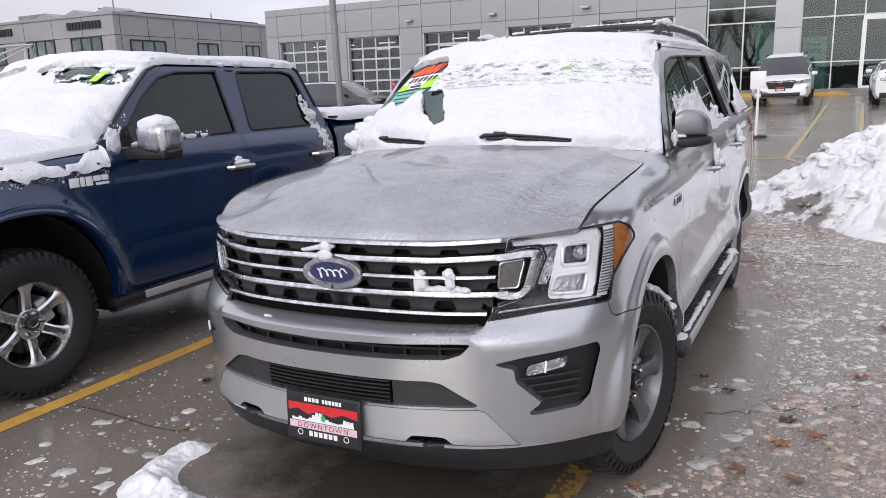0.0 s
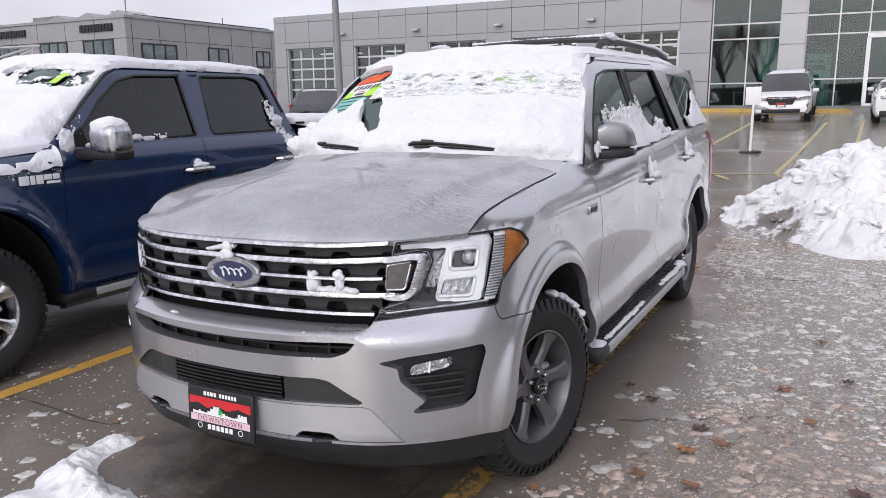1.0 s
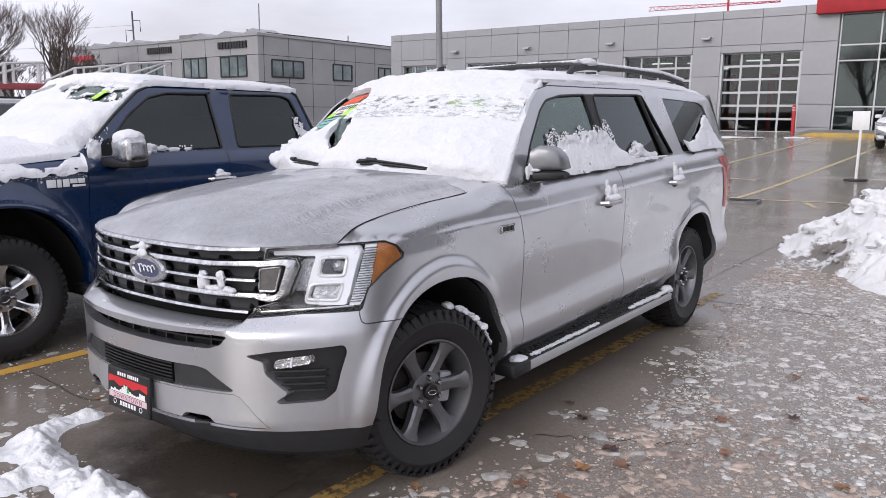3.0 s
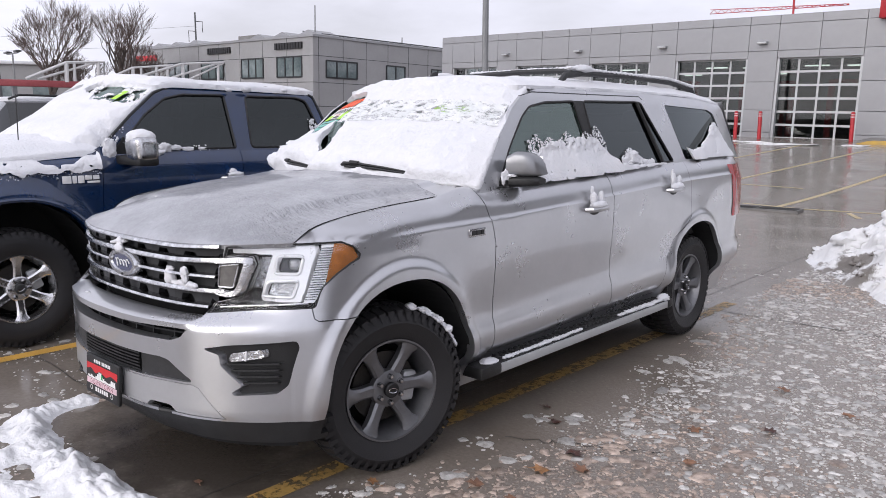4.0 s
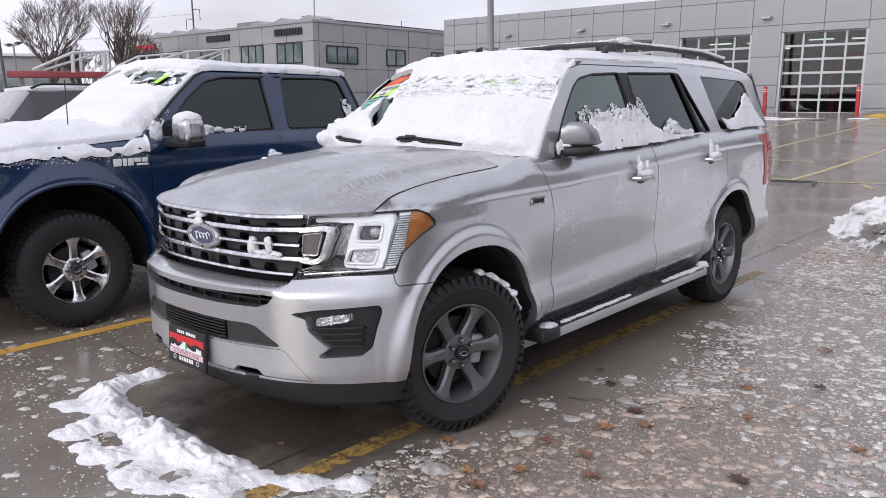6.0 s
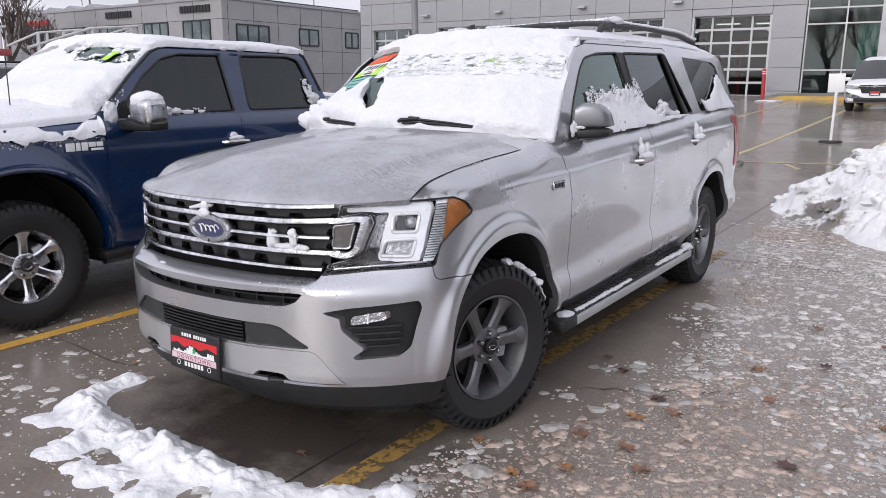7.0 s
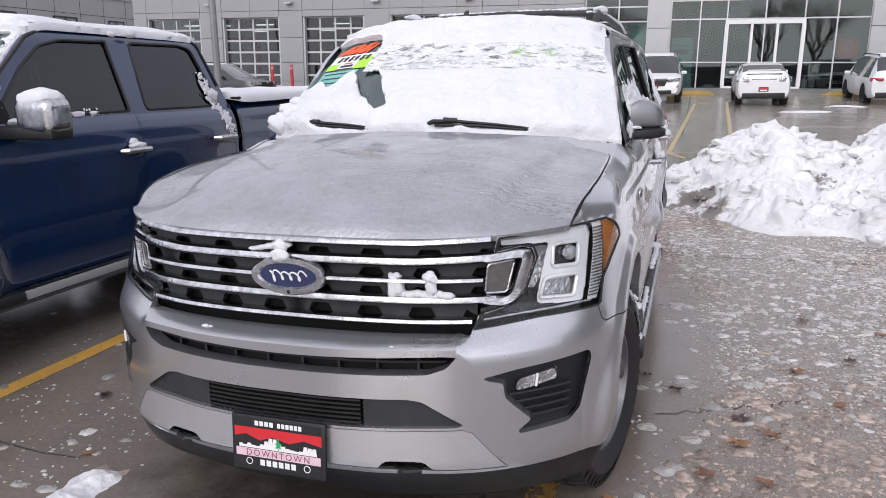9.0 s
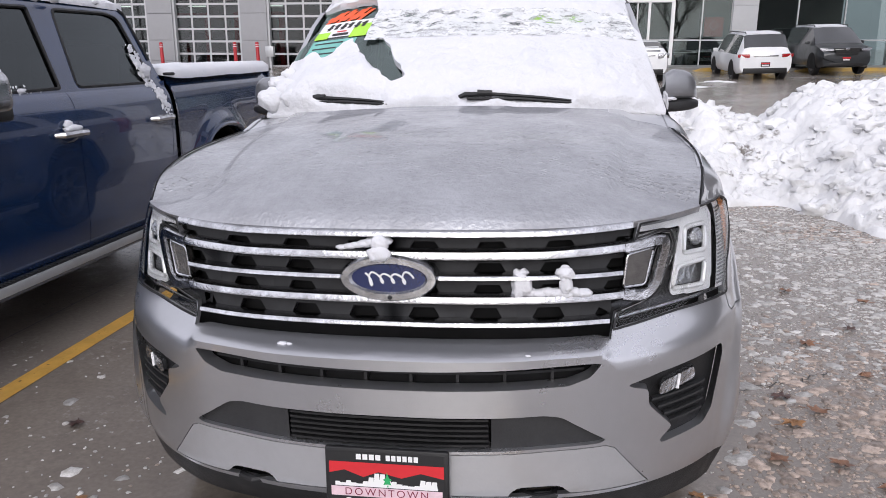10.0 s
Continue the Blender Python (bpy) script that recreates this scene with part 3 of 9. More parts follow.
# worn yellow parking lines: many flakes of paint with gaps
def paint_material():
    m = material("worn_yellow_paint", (0.70, 0.40, 0.085), 0.35, 0.0, 0.3, 7.0, 0.15, 60, color2=(0.52, 0.30, 0.07), coord="Object")
    n, l = m.node_tree.nodes, m.node_tree.links
    p = n["Principled BSDF"]
    g = n.new("ShaderNodeNewGeometry")
    t = n.new("ShaderNodeTexNoise")
    t.inputs["Scale"].default_value, t.inputs["Detail"].default_value, t.inputs["Roughness"].default_value = 16, 7, 0.7
    r = n.new("ShaderNodeValToRGB")
    r.color_ramp.elements[0].position, r.color_ramp.elements[1].position = 0.31, 0.37
    l.new(g.outputs["Position"], t.inputs["Vector"])
    l.new(t.outputs["Fac"], r.inputs["Fac"])
    l.new(r.outputs["Color"], p.inputs["Alpha"])
    return m


PAINT = paint_material()
FADED = paint_material()
FADED.name = "faded_yellow_paint"
for nd in FADED.node_tree.nodes:
    if nd.bl_idname == "ShaderNodeValToRGB":
        if nd.color_ramp.elements[1].position < .5:
            nd.color_ramp.elements[0].position, nd.color_ramp.elements[1].position = 0.39, 0.53
        else:
            nd.color_ramp.elements[0].color, nd.color_ramp.elements[1].color = (0.42, 0.26, 0.075, 1), (0.30, 0.195, 0.07, 1)
FARLINE = paint_material()
FARLINE.name = "pale_worn_paint"
for nd in FARLINE.node_tree.nodes:
    if nd.bl_idname == "ShaderNodeValToRGB" and nd.color_ramp.elements[1].position > .5:
        nd.color_ramp.elements[0].color, nd.color_ramp.elements[1].color = (0.50, 0.40, 0.21, 1), (0.38, 0.30, 0.16, 1)
for a, c, w, mat in (((-2.13, -2.6), (-2.10, 4.4), 0.105, PAINT), ((0.645, -2.2), (0.765, 4.4), 0.11, FADED), ((-5.0, -2.6), (-4.95, 4.4), 0.105, PAINT),
                     ((-1.64, 13.0), (-1.10, 30.5), 0.11, FARLINE), ((-4.2, 16.6), (-3.6, 30.5), 0.11, FARLINE), ((-4.2, 16.7), (-2.2, 16.5), 0.10, FARLINE), ((-2.3, 13.02), (1.5, 13.35), 0.11, FARLINE),
                     ((1.5, 13.35), (7.0, 13.6), 0.11, FARLINE), ((0.72, 13.3), (1.22, 27.0), 0.10, FARLINE), ((2.0, 14.0), (2.36, 28.0), 0.10, FARLINE), ((-0.35, 12.98), (0.0, 12.25), 0.10, FARLINE), ((1.06, 12.4), (0.74, 13.2), 0.10, FARLINE),
                     ((-2.5, 11.3), (-1.9, 11.75), 0.10, FARLINE), ((-6.8, 16.4), (-6.4, 30.5), 0.11, FARLINE), ((-9.4, 16.2), (-9.0, 30.5), 0.11, FARLINE)):
    single("parking_line", strip(line2(a, c, 60), w, 0.004), mat, "worn yellow parking line on wet concrete", "road marking", "parking lines", "structure", None)

# trench drain across the lot
drain = thing("trench_drain", "dark steel trench drain grating set in the wet concrete", "drain", m=pose(-2.1, 12.45, ground_z(-2.1, 12.45) + .012, 0, 0, 5))
part("frame", box(-1.25, 1.05, -0.26, 0.26, -0.05, 0.002), CONC, drain)
for k in range(3):
    gb = bmesh.new()
    for i in range(14):
        box(-1.16 + k * .74 + i * 0.05, -1.135 + k * .74 + i * 0.05, -0.21, 0.21, 0.004, 0.012, 0, gb)
    part("grating", gb, STEEL, drain, "dark steel grating")
    part("pit", box(-1.17 + k * .74, -.475 + k * .74, -.215, .215, -.02, .005), DARK, drain)

# ---- dealership building ----
TILT_M = pose(0, 34.5, 0.95, 0, 1.4, 0)


def wall_piece(bm, x0, x1, z0, z1, y0=0.0, y1=0.4):
    return box(x0, x1, y0, y1, z0, z1, 0, bm)


DOORS = [-7.25, -12.2, -17.2, -22.2, -27.2]
HALF, DTOP, WTOP = 1.8, 3.62, 5.56
wall = thing("wall_garage", "grey metal-clad service building wall with panel joints", "building", m=TILT_M)
tagged(wall, kind="structure")
bm = bmesh.new()
wall_piece(bm, -29.9, -4.05, DTOP + 0.02, WTOP - 0.02, 0.05, 0.45)
edges_x = [-29.9] + [e for c in sorted(DOORS) for e in (c - HALF, c + HALF)] + [-4.05]
for a, c in zip(edges_x[::2], edges_x[1::2]):
    wall_piece(bm, a + 0.02, c - 0.02, -1.2, DTOP + 0.02, 0.05, 0.45)
wall_piece(bm, -29.88, -29.5, -1.2, WTOP - 0.02, 0.45, 30)
wall_piece(bm, -29.9, 16, WTOP - 0.3, WTOP - 0.1, 0.45, 30)
wall_piece(bm, -29.9, 16, -1.2, WTOP - 0.1, 29.6, 30)
part("core", bm, PANEL2, wall)
cols = sorted([-29.9, -4.05] + [c + s for c in DOORS for s in (-HALF, 0, HALF)])
panel_cache = {}


def panel(parent, x0, x1, z0, z1, mat=PANEL, y=0.0):
    k = (round(x1 - x0, 2), round(z1 - z0, 2), mat.name)
    if k not in panel_cache:
        w, h = k[0] / 2 - 0.009, k[1] / 2 - 0.009
        panel_cache[k] = mesh_of("panel", box(-w, w, -0.03, 0.03, -h, h, 0.006, seg=1), mat, 35)
    ob = new("panel", panel_cache[k])
    ob.parent = parent
    ob.location = ((x0 + x1) / 2, y, (z0 + z1) / 2)


for a, c in zip(cols[:-1], cols[1:]):
    panel(wall, a, c, 5.16, WTOP)
    panel(wall, a, c, 3.96, 5.16)
    is_door = any(abs((a + c) / 2 - d) < HALF for d in DOORS)
    if is_door:
        panel(wall, a, c, DTOP, 3.96)
    else:
        for z0, z1 in ((2.55, 3.96), (1.25, 2.55), (0.22, 1.25), (-0.4, 0.22)):
            panel(wall, a, c, z0, z1)


def garage_door(x):
    d = thing("door_garage", "closed overhead garage door of glass panes in aluminium frames", "garage door", "garage doors", TILT_M @ pose(x, 0.28, 0))
    tagged(d, kind="structure")
    b = bmesh.new()
    rows = lin(-0.02, DTOP, 7)
    cs = lin(-HALF, HALF, 5)
    for z in rows:
        box(-HALF, HALF, -0.03, 0.03, max(z - 0.05, -0.3), z + 0.05, 0, b)
    for z in rows[1:-1]:
        box(-HALF, HALF, -0.034, -0.030, z - 0.004, z + 0.004, 0, b)
    for c in cs:
        box(c - 0.045, c + 0.045, -0.026, 0.026, -0.02, DTOP, 0, b)
    box(-HALF - 0.02, -HALF + 0.10, -0.24, 0.03, -0.3, DTOP, 0, b)
    box(HALF - 0.10, HALF + 0.02, -0.24, 0.03, -0.3, DTOP, 0, b)
    part("frame", b, MULL, d)
    pane = None
    for i in range(6):
        for j in range(4):
            if pane is None:
                w, h = (cs[1] - cs[0]) / 2 - 0.03, (rows[1] - rows[0]) / 2 - 0.03
                pane = mesh_of("pane", box(-w, w, -0.006, 0.006, -h, h), GLASS_B, None)
            o = new("pane", pane)
            o.parent = d
            o.location = ((cs[j] + cs[j + 1]) / 2, 0, (rows[i] + rows[i + 1]) / 2)
            o.visible_shadow = False


for x in DOORS:
    garage_door(x)
bay_floor = single("floor_garage", moved(box(-29.4, 16, 0.5, 29.5, -0.25, -0.02), TILT_M), CONC, "grey concrete workshop floor", "floor", kind="structure")
single("wall_inner", moved(box(-4.4, -4.1, 0.5, 29.5, -0.2, 5.2), TILT_M), PANEL2, "plain grey inner wall", "wall", kind="structure")
bay_lamp_m = material("tube_light", (1.0, 0.98, 0.94), 0.4, emit=3.2)
for i, x in enumerate(DOORS):
    for dy, dx in ((3.0, -0.9), (3.4, 0.9), (9.0, 0.2)):
        single("strip_light", moved(box(-0.55, 0.55, -0.06, 0.06, -0.03, 0.03), TILT_M @ pose(x + dx, dy, 3.45, 0, 0, 0)), bay_lamp_m, "lit white strip light hung in the workshop", "light", "workshop lights")
    lift = thing("car_lift", "dark red steel car lift in the workshop", "lift", "car lifts", TILT_M @ pose(x + 0.4, 6 + (i % 2), 0))
    for s in (-1.35, 1.35):
        part("post", box(s - 0.14, s + 0.14, -0.12, 0.12, -0.02, 2.9, 0.02), REDM, lift)
    part("crossbeam", box(-1.4, 1.4, -0.1, 0.1, 2.75, 2.95, 0.02), REDM, lift)


def wall_lamp(x):
    w = thing("wall_lamp", "small grey metal wall lamp on the panel cladding", "lamp", "wall lamps", TILT_M @ pose(x, -0.03, 4.32))
    part("body", prism([(-0.32, -0.03), (-0.32, 0.03), (0, 0.09), (0, -0.05)], 0, -0.2, 0.2), MULL, w)
    part("glass", box(-0.16, 0.16, -0.28, -0.06, -0.05, -0.032), WHITE, w)


for x in (-9.72, -14.7, -19.7, -24.7):
    wall_lamp(x)


def bollard(x, y):
    d = thing("bollard", "red painted steel bollard with white bands", "bollard", "bollards", pose(x, y, ground_z(x, y)))
    part("post", lathe([(-0.2, 0.085), (1.20, 0.085), (1.25, 0.06), (1.265, 0.0)], 16, 2), REDM, d)
    part("band", lathe([(1.02, 0.088), (1.05, 0.088)], 16, 2), WHITE, d)
    part("band", lathe([(1.12, 0.088), (1.14, 0.088)], 16, 2), WHITE, d)


for c in DOORS:
    for s in (-1.9, 1.95):
        bollard(c + s, 33.35)

# showroom front
show = thing("wall_showroom", "showroom front with pale grey pilasters and a red fascia", "building", m=TILT_M)
tagged(show, kind="structure")
for a, c in ((-1.12, -0.08), (8.15, 9.25), (15.0, 16.2)):
    part("pilaster", box(a + 0.03, c - 0.03, 0.05, 0.6, -0.4, 5.3), PANEL2, show)
    for z in (0.2, 1.5, 2.8, 4.1):
        panel(show, a, c, z if z > 0.3 else -0.3, min(z + 1.3, 5.2), PALE, 0.0)
part("fascia", box(-4.95, 0.6, -0.45, 0.5, 5.10, 6.35, 0.02), REDM, show, "red metal fascia")
part("fascia_grey", box(0.62, 17, -0.45, 0.5, 5.10, 6.35, 0.02), PANEL, show, "grey metal fascia")
part("fascia_upper", box(-3.0, 17, -0.25, 0.5, 6.38, 7.6, 0.02), PANEL, show, "grey metal upper fascia")


def shop_window(x0, x1, vs, hs, z1, label):
    w = thing("window_showroom", label, "window", "showroom windows", TILT_M)
    tagged(w, kind="structure")
    xs_, zs_ = [x0] + vs + [x1], [0.0] + hs + [z1]
    b = bmesh.new()
    for x in xs_:
        box(x - 0.028, x + 0.028, 0.10, 0.22, -0.1, z1, 0, b)
    for z in zs_:
        box(x0, x1, 0.105, 0.215, z - 0.028, z + 0.028, 0, b)
    part("window_frame", b, MULL, w)
    for i in range(len(xs_) - 1):
        for j in range(len(zs_) - 1):
            o = part("pane", box(xs_[i] + 0.03, xs_[i + 1] - 0.03, 0.155, 0.165, zs_[j] + 0.03, zs_[j + 1] - 0.03), GLASS_S, w, smooth=None)
            o.visible_shadow = False


shop_window(-4.0, -1.12, [-2.45], [1.15, 3.12, 3.78], 5.1, "tall showroom window with dark glass in aluminium frames")
shop_window(-0.08, 8.15, [1.2, 2.35, 3.95, 5.55, 6.85], [1.28, 3.18, 4.0], 5.1, "wide showroom window front in aluminium frames")
shop_window(9.25, 15.0, [11.0, 13.0], [1.28, 3.18, 4.0], 5.1, "wide showroom window with dark glass")
sdoor = thing("door_showroom", "glazed white-framed showroom entrance doors", "door", m=TILT_M)
tagged(sdoor, kind="structure")
bm = bmesh.new()
for x, w in ((2.36, 0.08), (3.42, 0.055), (4.48, 0.055), (5.54, 0.08)):
    box(x - w, x + w, 0.02, 0.26, 0.225, 2.945, 0, bm)
box(2.3, 5.6, 0.02, 0.26, 2.95, 3.14, 0, bm)
box(2.3, 5.6, 0.03, 0.24, -0.1, 0.22, 0, bm)
part("door_frame", bm, WHITE, sdoor)
single("ceiling_showroom", moved(box(-4.0, 16, 0.6, 10, 5.1, 5.25), TILT_M), PANEL2, "grey showroom ceiling", "ceiling", kind="structure")
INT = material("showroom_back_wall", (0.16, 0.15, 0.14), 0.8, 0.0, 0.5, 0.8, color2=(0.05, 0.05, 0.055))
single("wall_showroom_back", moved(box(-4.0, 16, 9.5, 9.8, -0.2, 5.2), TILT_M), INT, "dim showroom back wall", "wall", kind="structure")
poster = thing("poster_panel", "pale blue standing poster with dark lines behind the glass", "poster", m=TILT_M @ pose(0.5, 0.5, 0.02))
part("board", box(-0.48, 0.48, -0.02, 0.02, 0.1, 2.35, 0.01), AQUA, poster)
for i, (w, z) in enumerate(((0.6, 2.0), (0.7, 1.8), (0.65, 1.72), (0.7, 1.64))):
    part("print_line", box(-0.4, -0.4 + w, -0.03, -0.021, z, z + 0.05), BLACKPR, poster)
poster2 = thing("poster_panel", "pale green standing poster behind the showroom glass", "poster", m=TILT_M @ pose(-1.55, 0.5, 1.2))
part("board", box(-0.4, 0.4, -0.02, 0.02, 0.1, 1.9, 0.01), AQUA, poster2)
sgn = thing("red_banner", "red square banner with a white ring mark", "sign", m=TILT_M @ pose(7.45, 0.45, 1.45))
part("board", box(-0.42, 0.42, -0.02, 0.02, 0, 0.85), REDPR, sgn)
part("mark", moved(lathe([(-0.004, 0.16), (-0.004, 0.19), (0.004, 0.19), (0.004, 0.16)], 28, 1, closed=True), pose(0, -0.03, 0.5)), WHITE, sgn)
for i in range(5):
    desk = thing("desk", "white desk inside the dim showroom", "desk", "showroom desks", TILT_M @ pose(-2.6 + i * 3.2, 3.0 + (i % 2) * 2, 0))
    part("top", box(-0.7, 0.7, -0.35, 0.35, 0.72, 0.76, 0.01), WHITE, desk)
    for sx in (-0.62, 0.62):
        part("leg", box(sx - 0.03, sx + 0.03, -0.3, 0.3, -0.02, 0.72), MULL, desk)

# raised walk with yellow kerb along the showroom
walk_bm = grid(lambda x, y: (x, y, ground_z(x, y) + 0.13), lin(-4.8, 20, 26), lin(32.25, 34.7, 5))
rim_in(walk_bm, (0, 0, -0.5))
single("pavement", walk_bm, CONC, "grey wet concrete walk along the showroom", "pavement", kind="structure")
for a, c in ((-4.8, -0.2), (-0.1, 2.0), (6.2, 10.2), (10.4, 15.5)):
    def kerb_pt(u, v, a=a, c=c):
        x = a + (c - a) * u
        e = smooth01(0, 0.12, min(u, 1 - u))
        prof = [(32.26, -0.2), (32.10, -0.2), (32.10, 0.0 + 0.12 * e), (32.12, 0.02 + 0.13 * e), (32.26, 0.02 + 0.13 * e)]
        y, z = prof[v]
        return (x, y, ground_z(x, y) + z)
    single("kerb", grid(kerb_pt, lin(0, 1, 25), range(5)), YEL, "yellow painted concrete kerb", "kerb", "kerbs", "structure")

# ---- second building ----
office = thing("office_building", "two-storey grey panelled office building with flat roof", "building", m=TILT_M)
OX, OY, OT = -48.0, 3.9, 7.04
part("wall", box(OX - 36, OX, OY, OY + 26, -2.5, OT - 0.05), PANEL2, office)
part("roof", box(OX - 36.1, OX + 0.1, OY - 0.1, OY + 26.1, OT - 0.12, OT + 0.08), PANEL, office)
for i in range(9):
    x = OX - 2.2 - i * 3.7
    if i not in (3, 4):
        part("roof_panel", prism([(x - 1.7, OT + .08), (x + 1.55, OT + .08), (x + 1.65, OT + .16), (x + .35, OT + .62), (x + .2, OT + .62)], 1, OY + 1.0, OY + 3.4), PANEL, office, "tilted pale roof panel")
for i in range(4):
    part("roof_panel", moved(box(-1.4, 1.4, -1.9, 1.9, -0.05, 0.05), pose(OX - 2.2, OY + 3.6 + i * 4.0, OT + 0.45, 0, 8, 0)), GREYP, office, "tilted dark roof panel")
part("plant_box", box(OX - 18.6, OX - 15.2, OY + 5, OY + 8, OT, OT + 1.25), CONC, office, "pale roof plant housing")
for gx, gy, gh in ((OX - 1.2, OY + 1.2, 2.6), (OX - 1.5, OY + 12.0, .9), (OX - 1.5, OY + 21.5, 1.5)):
    part("mast", tube([(gx, gy, OT), (gx, gy, OT + gh)], 0.05, 6), POLEM, office)
og = bmesh.new()
for z in (1.2, 3.2, 5.4):
    box(OX - 36, OX, OY - 0.012, OY, z - 0.02, z + 0.02, 0, og)
    box(OX, OX + 0.012, OY, OY + 26, z - 0.02, z + 0.02, 0, og)
for i in range(10):
    box(OX - 36 + i * 3.6 - 0.02, OX - 36 + i * 3.6 + 0.02, OY - 0.010, OY, -2, OT - 0.1, 0, og)
    box(OX, OX + 0.010, OY + 0.6 + i * 2.7 - 0.02, OY + 0.6 + i * 2.7 + 0.02, -2, OT - 0.1, 0, og)
part("joint", og, DARKFR, office)


def office_window(axis, a, c, z0, z1, n=3):
    b = bmesh.new()
    mid = [a + (c - a) * i / n for i in range(n + 1)]
    g = bmesh.new()
    if axis == "x":
        box(a, c, OY - 0.03, OY + 0.02, z0, z1, 0, g)
        for x in mid:
            box(x - 0.06, x + 0.06, OY - 0.08, OY, z0, z1, 0, b)
        for z in (z0, z1):
            box(a, c, OY - 0.085, OY, z - 0.06, z + 0.06, 0, b)
    else:
        box(OX - 0.02, OX + 0.03, a, c, z0, z1, 0, g)
        for y in mid:
            box(OX, OX + 0.08, y - 0.06, y + 0.06, z0, z1, 0, b)
        for z in (z0, z1):
            box(OX, OX + 0.085, a, c, z - 0.06, z + 0.06, 0, b)
    w = part("window", g, OWIN, office, "dark reflecting window")
    part("window_frame", b, DARKFR, w)


OWIN = material("office_window_glass", (0.05, 0.075, 0.08), 0.05, 0.0, 0.5, 0.6, coat=1.0, color2=(0.15, 0.19, 0.19))
for a, c in ((-53.0, -49.5), (-58.5, -55.1), (-65.5, -61.6), (-72.0, -68.0), (-78.5, -74.5)):
    office_window("x", a, c, 3.65, 5.35)
    office_window("x", a, c, 0.0, 1.7)
for a, c, k in ((5.3, 8.8, 3), (12.4, 14.8, 2), (18.5, 20.3, 2)):
    office_window("y", a, c, 3.65, 5.05, k)
for a, c, z, mat, n in ((-79.0, -74.2, 5.75, REDPR, 6), (-64.2, -60.2, 6.0, BLACKPR, 11), (-53.2, -49.3, 6.0, BLACKPR, 10)):
    b = bmesh.new()
    for i in range(n):
        x0 = a + (c - a) * i / n
        box(x0, x0 + (c - a) / n * 0.78, OY - 0.16, OY - 0.01, z, z + 0.55, 0, b)
    part("sign", b, mat, office, "raised sign of plain bars")

# ---- poles, canopy, trees, crane on the far side ----
def pole(x, y, h, r, label, top=None, lean=0.0):
    p = thing("street_lamp" if top else "pole", label, "pole", "poles", pose(x, y, ground_z(x, y)))
    part("shaft", tube([(0, 0, -0.3), (lean * 0.5, 0, h * 0.5), (lean, 0, h)], [r, r * 0.9, r * 0.8], 10), POLEM if top is not None else GREYP, p)
    if top:
        part("arm", box(lean - 0.9, lean + 0.9, -0.05, 0.05, h - 0.05, h + 0.02), GREYP, p)
        for s in (-0.8, 0.8):
            part("lamp_head", box(lean + s - 0.3, lean + s + 0.3, -0.16, 0.16, h + 0.02, h + 0.14, 0.03), GREYP, p)
    return p


pole(-13.6, 18.7, 11.0, 0.12, "tall grey steel lamp pole in the car park", True)
pole(-34.6, 10.1, 12.0, 0.075, "tall dark wooden utility pole", None, -0.9)
pole(-48.75, 15.5, 5.6, 0.06, "dark lamp post with a double head", True)
pole(-39.6, 11.1, 5.3, 0.07, "dark wooden utility pole behind the lot", None, -0.4)
util = thing("utility_pole", "tall utility pole with cross arms above the roofs", "pole", m=pose(-91.6, 53.3, -10.2))
part("shaft", tube([(0, 0, 0), (0, 0, 27)], [0.15, 0.11], 8), GREYP, util)
for z, s, d in ((25.8, 1, 1.4), (24.5, -1, 1.4), (23.2, 1, .5)):
    part("bracket", tube([(0, 0, z), (s * .45, s * .78, z + .05), (s * .45, s * .78, z - d)], 0.06, 6), GREYP, util)
for i, (z0, z1) in enumerate(((13.0, 15.0), (12.4, 12.6), (11.0, 10.3))):
    pts = [(-150 + 58.4 * t, -4 + 57.3 * t, z0 + (z1 - z0) * t - 1.2 * math.sin(math.pi * t)) for t in lin(0, 1, 20)]
    single("power_line", tube(pts, 0.014, 4), GREYP, "thin power line against the sky", "cable", "power lines")

# unseen plain walls, added beyond the view to darken reflections in the car paint
FARW = material("dull_unseen_wall", (0.085, 0.080, 0.078), 0.8, 0.0, 0.4, 0.25, color2=(0.16, 0.155, 0.15))
single("wall_east", box(17, 17.4, -3, 27, -.5, 9.0), FARW, "plain dull unseen wall, added to darken the flank reflections", "wall", kind="structure")
single("wall_south", box(-60, 17, -52.4, -52, -.5, 3.0), FARW, "plain dull unseen wall, added as a low dark reflection", "wall", kind="structure")

